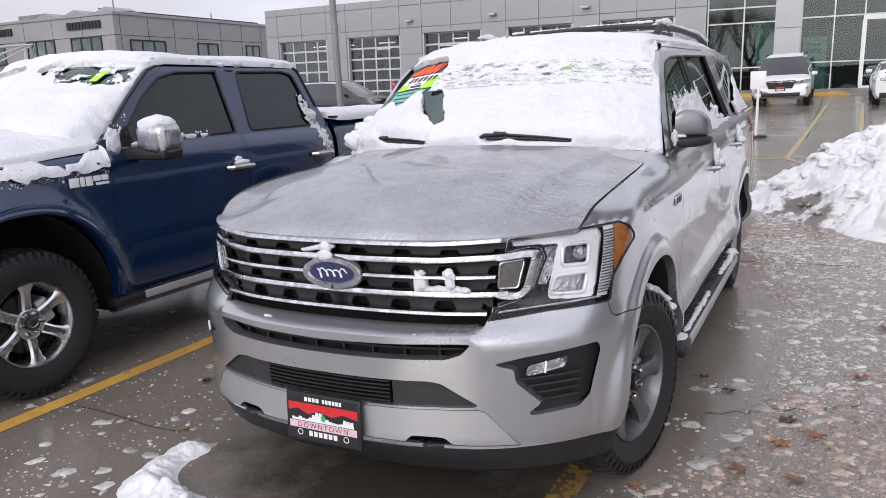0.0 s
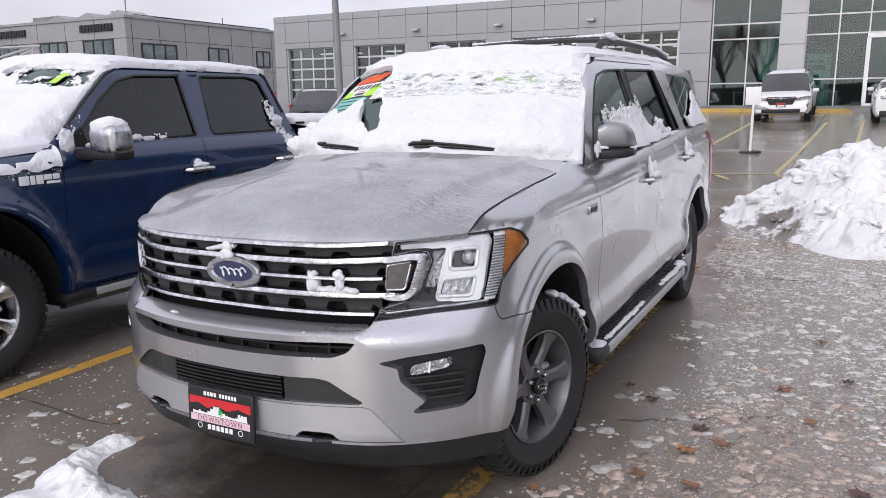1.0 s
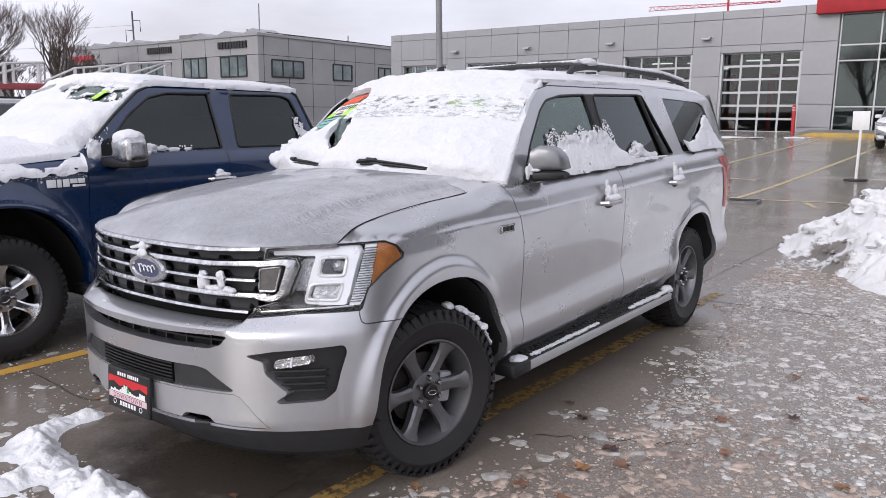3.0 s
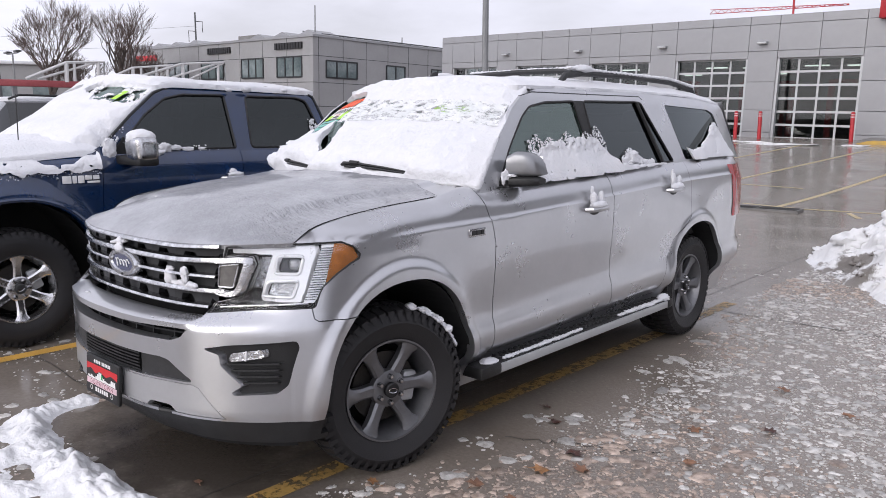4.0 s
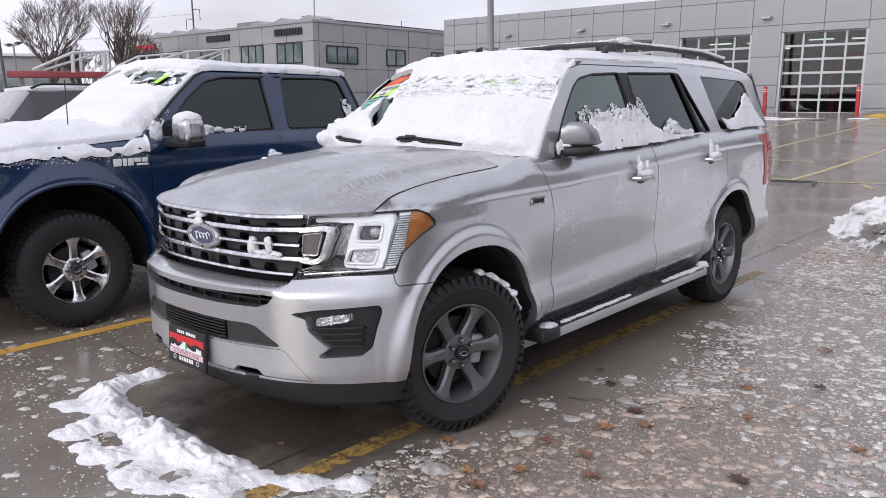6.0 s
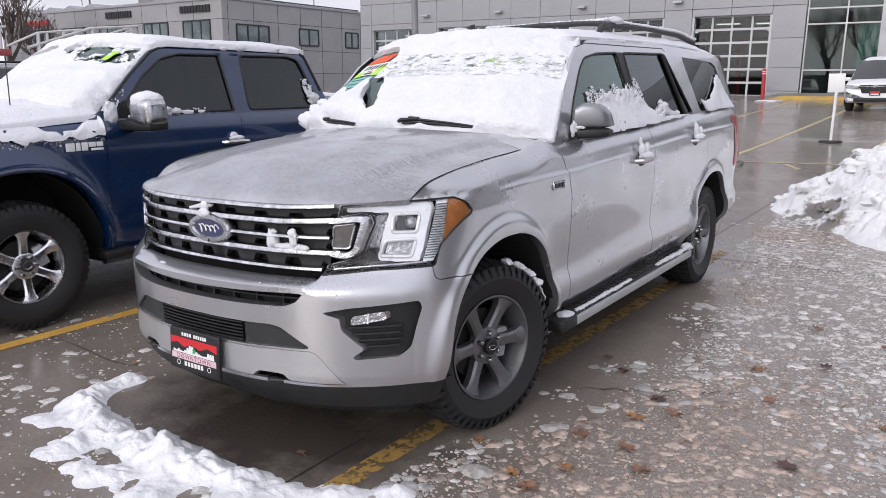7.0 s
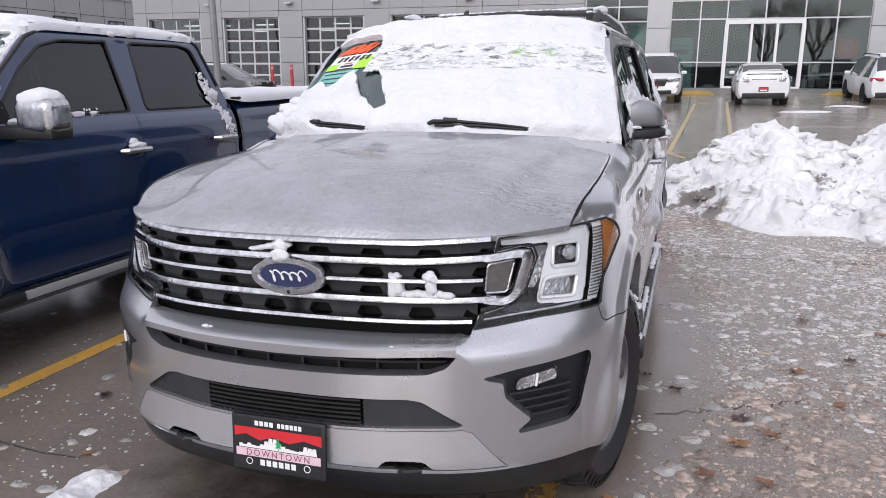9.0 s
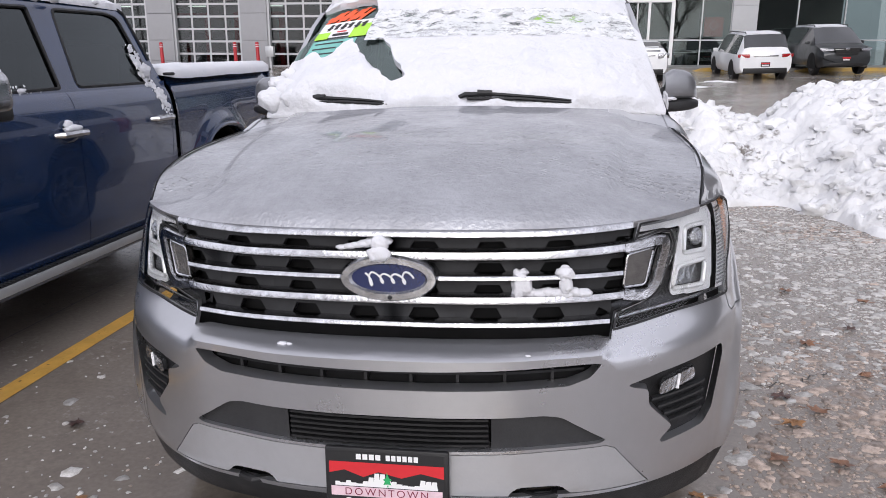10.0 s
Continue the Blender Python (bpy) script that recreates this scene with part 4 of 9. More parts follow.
canopy = thing("drive_canopy", "long red canopy beam with white tubular trusses", "canopy")
part("beam", prism([(-25.2, 6.95), (-24.2, 10.2), (-24.5, 10.3), (-25.5, 7.05)], 2, 2.92, 3.14, bevel=.03), material("faded_red_paint", (0.36, 0.075, 0.085), 0.6, 0.0, 0.2, 2.0), canopy, "faded red steel beam")
for x, y in ((-25.2, 7.4), (-24.5, 9.6), (-24.2, 14.8)):
    part("post", box(x - 0.07, x + 0.07, y - .07, y + .07, 0, 2.95), POLEM, canopy)
TRUSSW = material("white_tube", (0.62, 0.62, 0.62), 0.45, 0.1, 0.1, 3.0)
for pts, r_t in (([(-24.6, 7.59, 3.16), (-24.6, 8.95, 3.78), (-24.6, 10.28, 3.88), (-24.6, 10.25, 3.1)], .055), ([(-24.6, 7.96, 3.16), (-24.6, 10.07, 3.87)], .045),
                 ([(-24.6, 8.92, 3.1), (-24.6, 8.95, 3.8)], .07), ([(-24.6, 9.2, 3.1), (-24.6, 9.22, 3.8)], .05), ([(-24.6, 10.05, 3.1), (-24.6, 10.07, 3.88)], .06),
                 ([(-24.3, 10.1, 3.22), (-24.3, 11.2, 3.72), (-24.3, 12.81, 3.91)], .04), ([(-24.3, 10.8, 3.2), (-24.3, 13.17, 3.98), (-24.3, 15.08, 4.16), (-24.3, 15.04, 3.1)], .055),
                 ([(-24.3, 12.0, 3.2), (-24.3, 14.9, 4.14)], .045), ([(-24.3, 13.0, 3.2), (-24.3, 15.04, 4.12)], .035), ([(-24.3, 11.18, 3.0), (-24.3, 11.2, 3.72)], .06), ([(-24.3, 11.5, 3.0), (-24.3, 11.52, 3.75)], .04),
                 ([(-24.3, 12.1, 3.0), (-24.3, 12.12, 3.82)], .05), ([(-24.3, 12.55, 3.0), (-24.3, 12.57, 3.88)], .05), ([(-24.3, 13.2, 3.0), (-24.3, 13.22, 3.98)], .06), ([(-24.3, 14.75, 3.0), (-24.3, 14.78, 4.1)], .05)):
    part("truss", tube(pts, r_t, 6), TRUSSW, canopy)


def bare_tree(x, y, h, seed, label, wide=1.0, levels=7, rise=.20):
    r = random.Random(seed)
    t = thing("tree", label, "tree", "bare trees", pose(x, y, ground_z(x, y)))
    trunk, twigs = bmesh.new(), bmesh.new()
    count = [0]
    def grow(p, d, length, rad, level):
        q = p + d * length
        bend = Vector((r.uniform(-1, 1), r.uniform(-1, 1), r.uniform(-0.3, 0.6))) * length * 0.12
        mid = (p + q) / 2 + bend
        tube([p, mid, q], [max(rad * .8, .011), max(rad * 0.65, .009), max(rad * 0.5, .007)], 6 if level < 2 else (4 if level < 4 else 3), trunk if level < 3 else twigs)
        count[0] += 1
        if level >= levels or count[0] > 14000:
            return
        n = 4 if level < 2 else r.choice((2, 3, 3))
        for i in range(n):
            a = r.uniform(0, 6.28)
            spread = r.uniform(0.35, 0.85) * wide
            side = Vector((math.cos(a), math.sin(a), 0))
            nd = (d * (1 - spread * 0.45) + side * spread * 0.75 + Vector((0, 0, rise))).normalized()
            start = p + (q - p) * r.uniform(0.55, 1.0)
            grow(start, nd, length * r.uniform(0.62, 0.82), rad * r.uniform(0.42, 0.60), level + 1)
    grow(Vector((0, 0, -0.3)), Vector((0, 0, 1)), h * 0.25, h * 0.024, 0)
    part("trunk", trunk, BARK, t, smooth=60)
    part("crown", twigs, TWIG, t, smooth=None)
    return t


bare_tree(-66.0, 24.2, 15.6, 5, "bare round-crowned winter tree with fine twigs", .80, 7, .18)
crooked = bare_tree(-66.0, 30.2, 18.2, 11, "bare winter tree with open crooked limbs", .82, 6, .17)
bare_tree(-68.5, 27.6, 10.4, 23, "smaller bare reddish winter tree")
bare_tree(-69, 35.0, 11.0, 31, "bare winter tree in the distance")
for x, y, a, k in ((-8.5, -33, 40, .98), (-13.5, -37, 130, 1.0), (9.5, -36, 250, 1.0), (16, -40, 10, 1.0)):
    street_tree = copy_thing(crooked, pose(x, y, 0, 0, 0, a))
    street_tree.scale = (k, k, k)
shed = thing("low_building", "low pale building with a flat roof in the distance", "building", m=pose(-82.5, 24, 1.2, 0, 0, 62))
part("wall", box(-6, 8.6, -5, 5, -1, 6.2), PANEL2, shed)
part("roof", box(-6.3, 8.9, -5.3, 5.3, 6.2, 6.5, 0.05), SNOW, shed, "flat roof under snow")
for i in range(4):
    part("window", box(-5 + i * 3.4, -3.0 + i * 3.4, -5.06, -4.98, 3.0, 4.6), OWIN, shed)
crane = thing("tower_crane", "thin red lattice crane jib above the roof", "crane", m=pose(-47, 150, 0))
b = bmesh.new()
for z0, z1 in ((24.3, 23.5), (25.1, 23.7)):
    tube([(-14, 0, z0), (11.5, 0, z1)], 0.07, 5, b)
for i in range(17):
    x = -14 + i * 1.5
    k = i / 17
    tube([(x, 0, 24.3 - .8 * k), (x + 0.75, 0, 25.1 - 1.4 * k), (x + 1.5, 0, 24.3 - .8 * k)], 0.07, 4, b)
part("jib", b, REDM, crane)
part("tower", tube([(2.0, 0, 0), (2.0, 0, 26.4)], .22, 4), REDM, crane)


# ---- silver SUV: nose towards -y, front axle at y = 0, rear axle at y = 3.112 ----
NG = [(0, -.800), (.15, -.798), (.30, -.786), (.42, -.768), (.53, -.737), (.62, -.695), (.70, -.628), (.77, -.545), (.83, -.455), (.875, -.375), (.905, -.30), (.925, -.23), (.938, -.15), (.945, -.05), (.95, .05)]
NB = [(0, -.915), (.15, -.912), (.30, -.895), (.42, -.865), (.53, -.832), (.62, -.79), (.70, -.738), (.77, -.680), (.83, -.62), (.875, -.563), (.912, -.50), (.942, -.42), (.958, -.33), (.968, -.20), (.973, .05)]
# fuller corner of the nose at the foot of the headlamps; it leans back towards the bonnet
NL = [(0, -.800), (.15, -.798), (.30, -.786), (.42, -.768), (.53, -.737), (.62, -.697), (.70, -.650), (.77, -.603), (.83, -.556), (.875, -.512), (.906, -.465), (.928, -.39), (.938, -.29), (.945, -.15), (.95, .05)]
REAR = [(.945, 3.90), (.925, 4.00), (.87, 4.11), (.75, 4.19), (.5, 4.235), (0, 4.25)]
SIDE = [(.25, .845), (.32, .865), (.40, .890), (.44, .922), (.47, .955), (.52, .972), (.57, .975), (.61, .968), (.66, .953), (.72, .953), (.80, .962), (.92, .968), (1.02, .966), (1.09, .964), (1.112, .963), (1.126, .951), (1.20, .938), (1.30, .92)]
PLANF = [(.05, .985), (.4, .992), (1.0, 1.0), (3.2, 1.0), (3.8, .985), (4.0, .96), (4.4, .95)]
ZTOP = [(-.485, 1.112), (-.42, 1.158), (-.35, 1.182), (-.2, 1.208), (0, 1.228), (.2, 1.239), (.31, 1.246), (.40, 1.264), (.46, 1.278), (.52, 1.284), (.65, 1.264), (.75, 1.256), (1.26, 1.273), (1.84, 1.290), (2.47, 1.318), (3.04, 1.336), (3.77, 1.345), (4.4, 1.345)]
XTOP = [(-.49, .820), (-.4, .838), (-.3, .853), (-.1, .864), (.15, .860), (.4, .850), (.52, .850), (.65, .862), (.75, .885), (1.5, .895), (3.0, .895), (3.8, .878), (4.1, .85), (4.4, .80)]
ROWS_Z = [.25, .28, .31, .34, .37, .40, .42, .44, .47, .50, .53, .56, .59, .62, .65, .68, .71, .735, .76, .775, .787, .795, .800, .806, .813, .820, .828, .84, .85, .86, .87, .88, .89, .90, .91, .92, .93, .94, .948, .956, .965, .972, .979, .986, .993, 1.0, 1.008, 1.018, 1.028, 1.04, 1.055, 1.07, 1.085, 1.095, 1.105]
ARCHES = ((0.0, 0.39, 0.452, 0.517), (3.108, 0.39, 0.445, 0.500))


def cr(pts, u):
    """Catmull-Rom through a list of plan points; u counts points."""
    i = min(int(u), len(pts) - 2)
    t = u - i
    p = [Vector(pts[max(0, min(len(pts) - 1, i + k))]) for k in (-1, 0, 1, 2)]
    if i == 0:
        p[0] = Vector((-p[2][0], p[2][1])) if pts[0][0] == 0 else p[1] * 2 - p[2]
    return 0.5 * ((2 * p[1]) + (p[2] - p[0]) * t + (2 * p[0] - 5 * p[1] + 4 * p[2] - p[3]) * t * t + (3 * p[1] - p[0] - 3 * p[2] + p[3]) * t ** 3)


def bump_w(z, x):
    s = smooth01(.535, .58, x)
    a, b = .792 - .03 * s, .826 + .045 * s
    return 1 - smooth01(a, b, z)


SIDE2 = [(.25, .845), (.32, .866), (.40, .893), (.44, .924), (.47, .950), (.52, .966), (.555, .969), (.58, .967), (.62, .958), (.645, .949), (.665, .946), (.72, .947), (.80, .953), (.92, .963), (1.02, .966), (1.09, .964), (1.112, .963), (1.122, .953), (1.20, .940), (1.30, .92)]
CREASE_UP = [(-.5, 1.095), (-.14, 1.097), (.20, 1.110), (.63, 1.117), (1.39, 1.143), (2.46, 1.190), (3.8, 1.215)]


def flare(y, z):
    d = 0
    for cy, cz, a, b in ARCHES:
        r = math.hypot((y - cy) / a, (z - cz) / b)
        k = 1 - smooth01(1.10, 1.19, r)
        d = max(d, ((.021 if cy < 1 else .017) * k + (.012 if cy < 1 else .010) * (1 - smooth01(1.0, 1.42, r))) * smooth01(.20, .5, z))
    return d


def crease_map(y, z):
    """Height read from the flank's profile: the two creases climb towards the rear."""
    lo, up = .645 + (.035 * (max(.5, min(2.7, y)) - 1.6)), curve(CREASE_UP, y)
    if z <= lo:
        return .25 + (z - .25) * .395 / (lo - .25)
    if z <= up:
        return .645 + (z - lo) * .467 / (up - lo)
    return 1.112 + (z - up) * (1.30 - 1.112) / max(.05, max(1.30, curve(ZTOP, y)) - up)


def side_x(y, z):
    zt = curve(ZTOP, y)
    g = smooth01(.42, .85, y) * (1 - smooth01(2.30, 2.75, y))
    def prof(h):
        m = crease_map(y, h)
        k = smooth01(-.25, .30, y)
        soft = curve(SIDE, m) * k + (curve(SIDE, min(m, 1.06)) - max(0.0, m - 1.06) * .20) * (1 - k)
        return (soft * (1 - g) + curve(SIDE2, m) * g) * curve(PLANF, y)
    x0, x1, xt = prof(z), prof(zt), curve(XTOP, y)
    s = max(0.0, min(1.0, (z - (zt - .10)) / .10))
    return x0 - (x1 - xt) * s ** 2.3 + flare(y, z)


def nose(u, z):
    k = max(0.0, min(1.0, (1.11 - z) / .25)) ** .6
    g, b = cr(NG, u) * (1 - k) + cr(NL, u) * k, cr(NB, u)
    w = bump_w(z, g.x)
    p = g * (1 - w) + b * w
    t = max(0.0, .42 - z)
    y = p.y + .62 * t * (1 - u / 14)
    x = p.x * (1 - .10 * t)
    f = smooth01(9.5, 13.5, u)
    if f > 0:
        x = x * (1 - f) + (side_x(y, z) - flare(y, z)) * f
    if y > -.56:
        x += flare(y, z)
    return x, y


def nose_y(x, z):
    """Depth of the nose at a given half width and height."""
    lo, hi = 0.0, 12.0
    for _ in range(40):
        m = (lo + hi) / 2
        if nose(m, z)[0] < abs(x):
            lo = m
        else:
            hi = m
    return nose(lo, z)[1]


def nose_x(y, z):
    """Half width of the nose at a given depth and height."""
    lo, hi = 0.0, 13.0
    for _ in range(40):
        m = (lo + hi) / 2
        if nose(m, z)[1] < y:
            lo = m
        else:
            hi = m
    return nose(lo, z)[0]


def suv_skirt():
    cols = []
    for u in lin(0, 14, 127):
        gy = cr(NG, u).y
        zt = curve(ZTOP, gy)
        col = []
        for zr in ROWS_Z:
            z = .25 + (zr - .25) * (zt - .25) / (1.105 - .25)
            x, y = nose(u, z)
            if gy > -.485:
                s = max(0.0, min(1.0, (z - (zt - .10)) / .10))
                k = smooth01(-.485, -.40, gy) * (1 - smooth01(9.5, 13.5, u) ** 4)
                x -= max(0.0, x - curve(XTOP, gy)) * s ** 2.3 * k
            col.append((x, y, z))
        cols.append(col)
    for y in lin(.07, 1.0, 60) + lin(1.03, 2.38, 44) + lin(2.40, 3.87, 92):
        zt = curve(ZTOP, y)
        cols.append([(side_x(y, z), y, z) for z in [.25 + (zr - .25) * (zt - .25) / (1.105 - .25) for zr in ROWS_Z]])
    for u in lin(0, 5, 18):
        q = cr(REAR, u)
        zt = curve(ZTOP, q.y)
        col = []
        for zr in ROWS_Z:
            z = .25 + (zr - .25) * (zt - .25) / (1.105 - .25)
            k = side_x(min(q.y, 3.88), z) / .945
            bump = .06 * (1 - smooth01(.62, .72, z)) * smooth01(0, 2.5, u)
            col.append((q.x * k, q.y + bump - .05 * smooth01(.8, 1.35, z) * smooth01(0, 3, u), z))
        cols.append(col)
    bm = bmesh.new()
    vv = [[bm.verts.new(p) for p in c] for c in cols]
    for i in range(len(vv) - 1):
        for j in range(len(ROWS_Z) - 1):
            bm.faces.new((vv[i][j], vv[i + 1][j], vv[i + 1][j + 1], vv[i][j + 1]))
    return bm


suv = thing("suv", "silver full-size SUV, snow on windshield and roof, wet paint", "car")
skirt = suv_skirt()
liner = skirt.copy()
for v in liner.verts:
    v.co.x -= .035 if v.co.x > .05 else 0
    v.co.y += .05 if v.co.y < -.3 else 0
    if v.co.y > 4.09:
        v.co.y -= .04
bmesh.ops.delete(liner, geom=[f for f in liner.faces if any(math.hypot((f.calc_center_median().y - c[0]) / c[2], (f.calc_center_median().z - c[1]) / c[3]) < 1.12 for c in ARCHES) or (f.calc_center_median().y < -.45 and f.calc_center_median().z > .36) or (f.calc_center_median().y < .5 and f.calc_center_median().z > 1.0)], context="FACES")
part("inner_liner", both(liner), DARK, suv)

front = lambda c: c.y < -.18
flank = lambda c: c.y > -.62 and c.x > .45
anyf = lambda c: True

# wheel arches
for cy, cz, a, b in ARCHES:
    poly = []
    for t in lin(0, 180, 40):
        c, s = math.cos(radians(t)), math.sin(radians(t))
        poly.append((cy - a * math.copysign(abs(c) ** .86, c), cz + b * abs(s) ** .9))
    poly += [(cy + a * .98, .1), (cy - a * .98, .1)]
    take(skirt, cut(skirt, poly, (1, 2), flank)).free()
    n = len(skirt.verts)
    rim_in(skirt, lambda c: (-.035, 0, 0) if c.y > -.2 else (-.045, .02, 0), only=lambda m, cy=cy, cz=cz, a=a, b=b: abs(m.y - cy) < a * 1.05 and abs(math.hypot((m.y - cy) / a, (m.z - cz) / b) - 1) < .13 and m.z > .28)
    well = bmesh.new()
    for k in range(36):
        t0, t1 = radians(-10 + 200 * k / 36), radians(-10 + 200 * (k + 1) / 36)
        q = [(cy - math.cos(t) * (a + .005), cz + math.sin(t) * (b + .005)) for t in (t0, t1)]
        well.faces.new([well.verts.new(p) for p in ((side_x(max(q[0][0], .02), max(.26, q[0][1])) - .032 - max(0, -.02 - q[0][0]) * .30, *q[0]), (side_x(max(q[1][0], .02), max(.26, q[1][1])) - .032 - max(0, -.02 - q[1][0]) * .30, *q[1]), (.45, *q[1]), (.45, *q[0]))])
    well.faces.new([well.verts.new((.46, cy - a * 1.05 * math.cos(radians(t)), cz + b * 1.05 * math.sin(radians(t)))) for t in lin(-20, 200, 30)])
    wm_ = mirrored(well)
    part("wheel_well", well, DARK, suv, "black wheel housing")
    part("wheel_well", wm_, DARK, suv, "black wheel housing")

# openings of the nose, for x > 0
SLOT = rounded([(-.02, .712), (.46, .716), (.515, .735), (.545, .770), (.50, .772), (-.02, .762)], .01, 3)
TRAP = rounded([(-.02, .546), (.545, .549), (.562, .556), (.445, .632), (.40, .640), (-.02, .640)], .012, 3)
FOG = rounded([(.612, .699), (.70, .716), (.890, .730), (.896, .702), (.868, .547), (.840, .514), (.712, .508), (.706, .519), (.742, .548), (.672, .630), (.668, .676), (.625, .690)], .010, 3)
LOWER = [(-.02, .425), (-.02, .538), (.560, .541), (.585, .530), (.680, .405)]
VAL = [(-.02, .10), (-.02, .418), (.682, .398), (.80, .385), (1.2, .385), (1.2, .10)]
HOOK = rounded([(.310, .380), (.312, .420), (.335, .440), (.445, .437), (.480, .405), (.485, .380)], .01, 3)
GRILLE = [(-.02, .815), (.566, .815), (.580, .868), (.664, .894), (.698, .926), (.729, 1.031), (.719, 1.058), (.692, 1.066), (.620, 1.054), (.630, 1.112), (-.02, 1.112)]
HLF = [(.574, .830), (.584, .866), (.668, .891), (.703, .924), (.734, 1.031), (.723, 1.063), (.694, 1.071), (.626, 1.059), (.636, 1.098), (.80, 1.106), (1.1, 1.106), (1.1, .855), (.92, .855), (.75, .849)]
HLS = [(-.95, .80), (-.475, .853), (-.463, .861), (-.44, .91), (-.425, .935), (-.36, .985), (-.30, 1.018), (-.256, 1.036), (-.250, 1.052), (-.276, 1.085), (-.32, 1.106), (-.42, 1.112), (-.95, 1.16)]

slot_f = take(skirt, cut(skirt, SLOT, (0, 2), front))
trap_f = take(skirt, cut(skirt, TRAP, (0, 2), front))
fog_f = take(skirt, cut(skirt, FOG, (0, 2), front))
low_f = take(skirt, cut(skirt, LOWER, (0, 2), front))
hook_f = take(low_f, cut(low_f, HOOK, (0, 2), front))
val_f = take(skirt, cut(skirt, [(-1.2, .1), (-1.2, .40), (-.30, .385), (-.30, .1)], (1, 2), lambda c: c.y < -.3 and c.z < .5))
gr_f = take(skirt, cut(skirt, GRILLE, (0, 2), front))
cut(skirt, HLS, (1, 2), flank)
hl_f = take(skirt, [f for f in cut(skirt, HLF, (0, 2), front) if inside((f.calc_center_median().y, f.calc_center_median().z), HLS)])
for b in (slot_f, gr_f, hook_f):
    b.free()
rim_in(skirt, (0, .035, 0), only=lambda m: m.y < -.45 and .44 < m.z < .80 and m.x > .005 and m.y > -.95)

# panels
BUMPER = [(-1.3, .1), (-.2, .1), (-.2, .797), (-.46, .800), (-.474, .812), (-.474, .872), (-1.3, .872)]
bumper_f = take(skirt, cut(skirt, BUMPER, (1, 2), anyf))
FDOOR = [(.640, .425), (.644, .50), (.650, .75), (.648, 1.0), (.616, 1.13), (.574, 1.25), (.56, 1.40), (1.832, 1.40), (1.828, .9), (1.842, .425)]
RDOOR = [(1.842, .425), (1.828, .9), (1.832, 1.40), (2.93, 1.40), (2.955, 1.20), (2.965, .95), (2.90, .905), (2.72, .80), (2.60, .64), (2.555, .50), (2.53, .425)]
fdoor_f = take(skirt, cut(skirt, FDOOR, (1, 2), flank))
rdoor_f = take(skirt, cut(skirt, RDOOR, (1, 2), flank))
fender_f = take(skirt, [f for f in skirt.faces if f.calc_center_median().y < 1.2])
fold = lambda c: (-.018, 0, 0) if c.y > -.3 else (-.004, .018, 0)


def panel_pair(name, bm, mat, label="", shrink=.0028):
    rim_in(bm, fold, shrink)
    m = mirrored(bm)
    part(name, bm, mat, suv, label)
    part(name, m, mat, suv, label)


rim_in(bumper_f, fold, .0015, only=lambda m: m.x > .004)
part("bumper", both(bumper_f), SILVER, suv, "silver painted front bumper")
panel_pair("fender", fender_f, SILVER)
panel_pair("front_door", fdoor_f, SILVER)
panel_pair("rear_door", rdoor_f, SILVER)
part("quarter_panel", both(skirt), SILVER, suv)
rim_in(low_f, (0, .03, 0), .002, only=lambda m: m.x > .004)
part("lower_bumper_trim", both(low_f), SILVER2, suv, "satin silver lower bumper trim")
for v in val_f.verts:
    if v.co.z < .40:
        v.co.z = .290 + (v.co.z - .25) * .11 / .15
    v.co.y += .012 * smooth01(.36, .42, v.co.z)
rim_in(val_f, (0, .04, 0), .0, only=lambda m: m.x > .004)
part("valance", both(val_f), BLACKP, suv, "black plastic valance under the bumper")
# recessed black mesh behind slot, lower grille and tow hook holes
bk = bmesh.new()
grid(lambda x, z: (x, nose_y(x, .60) + .085, z), lin(-.62, .62, 31), [.385, .45, .55, .65, .72, .80], bk)
part("bumper_backing", bk, DARK, suv)
for x0, x1, mat in ((-.262, .262, BLACKP),):
    for i, z in enumerate(lin(.557, .628, 6)):
        part("lower_grille_slat", grid(lambda x, k: (x, nose_y(x, .6) + (.014, .010, .010, .040, .040)[k], z + (-.004, -.002, .004, .006, -.006)[k]), lin(x0, x1, 16), range(5)), BLACKP, suv)
for v in trap_f.verts:
    v.co.y += .016
lg_ = take(trap_f, [f for f in trap_f.faces if f.calc_center_median().x > .265])
lm_ = mirrored(lg_)
for q_ in (lg_, lm_):
    part("lower_grille_panel", q_, GREYPL, suv, "dark grey textured lower grille panel")
trap_f.free()
sl = bmesh.new()
for x in lin(-.42, .42, 8):
    box(x - .004, x + .004, nose_y(x, .74) + .055, nose_y(x, .74) + .08, .71, .77, 0, sl)
grid(lambda x, k: (x, nose_y(x, .74) + (.055, .053, .075)[k], .738 + (-.004, .004, .004)[k]), lin(-.5, .5, 20), range(3), sl)
part("slot_insert", sl, BLACKP, suv)
for s in (1, -1):
    part("tow_hook", tube([(s * .345, -.80, .395), (s * .35, -.855, .405), (s * .39, -.872, .408), (s * .43, -.850, .405), (s * .435, -.79, .395)], .011, 8), BLACKP, suv, "black steel tow hook")

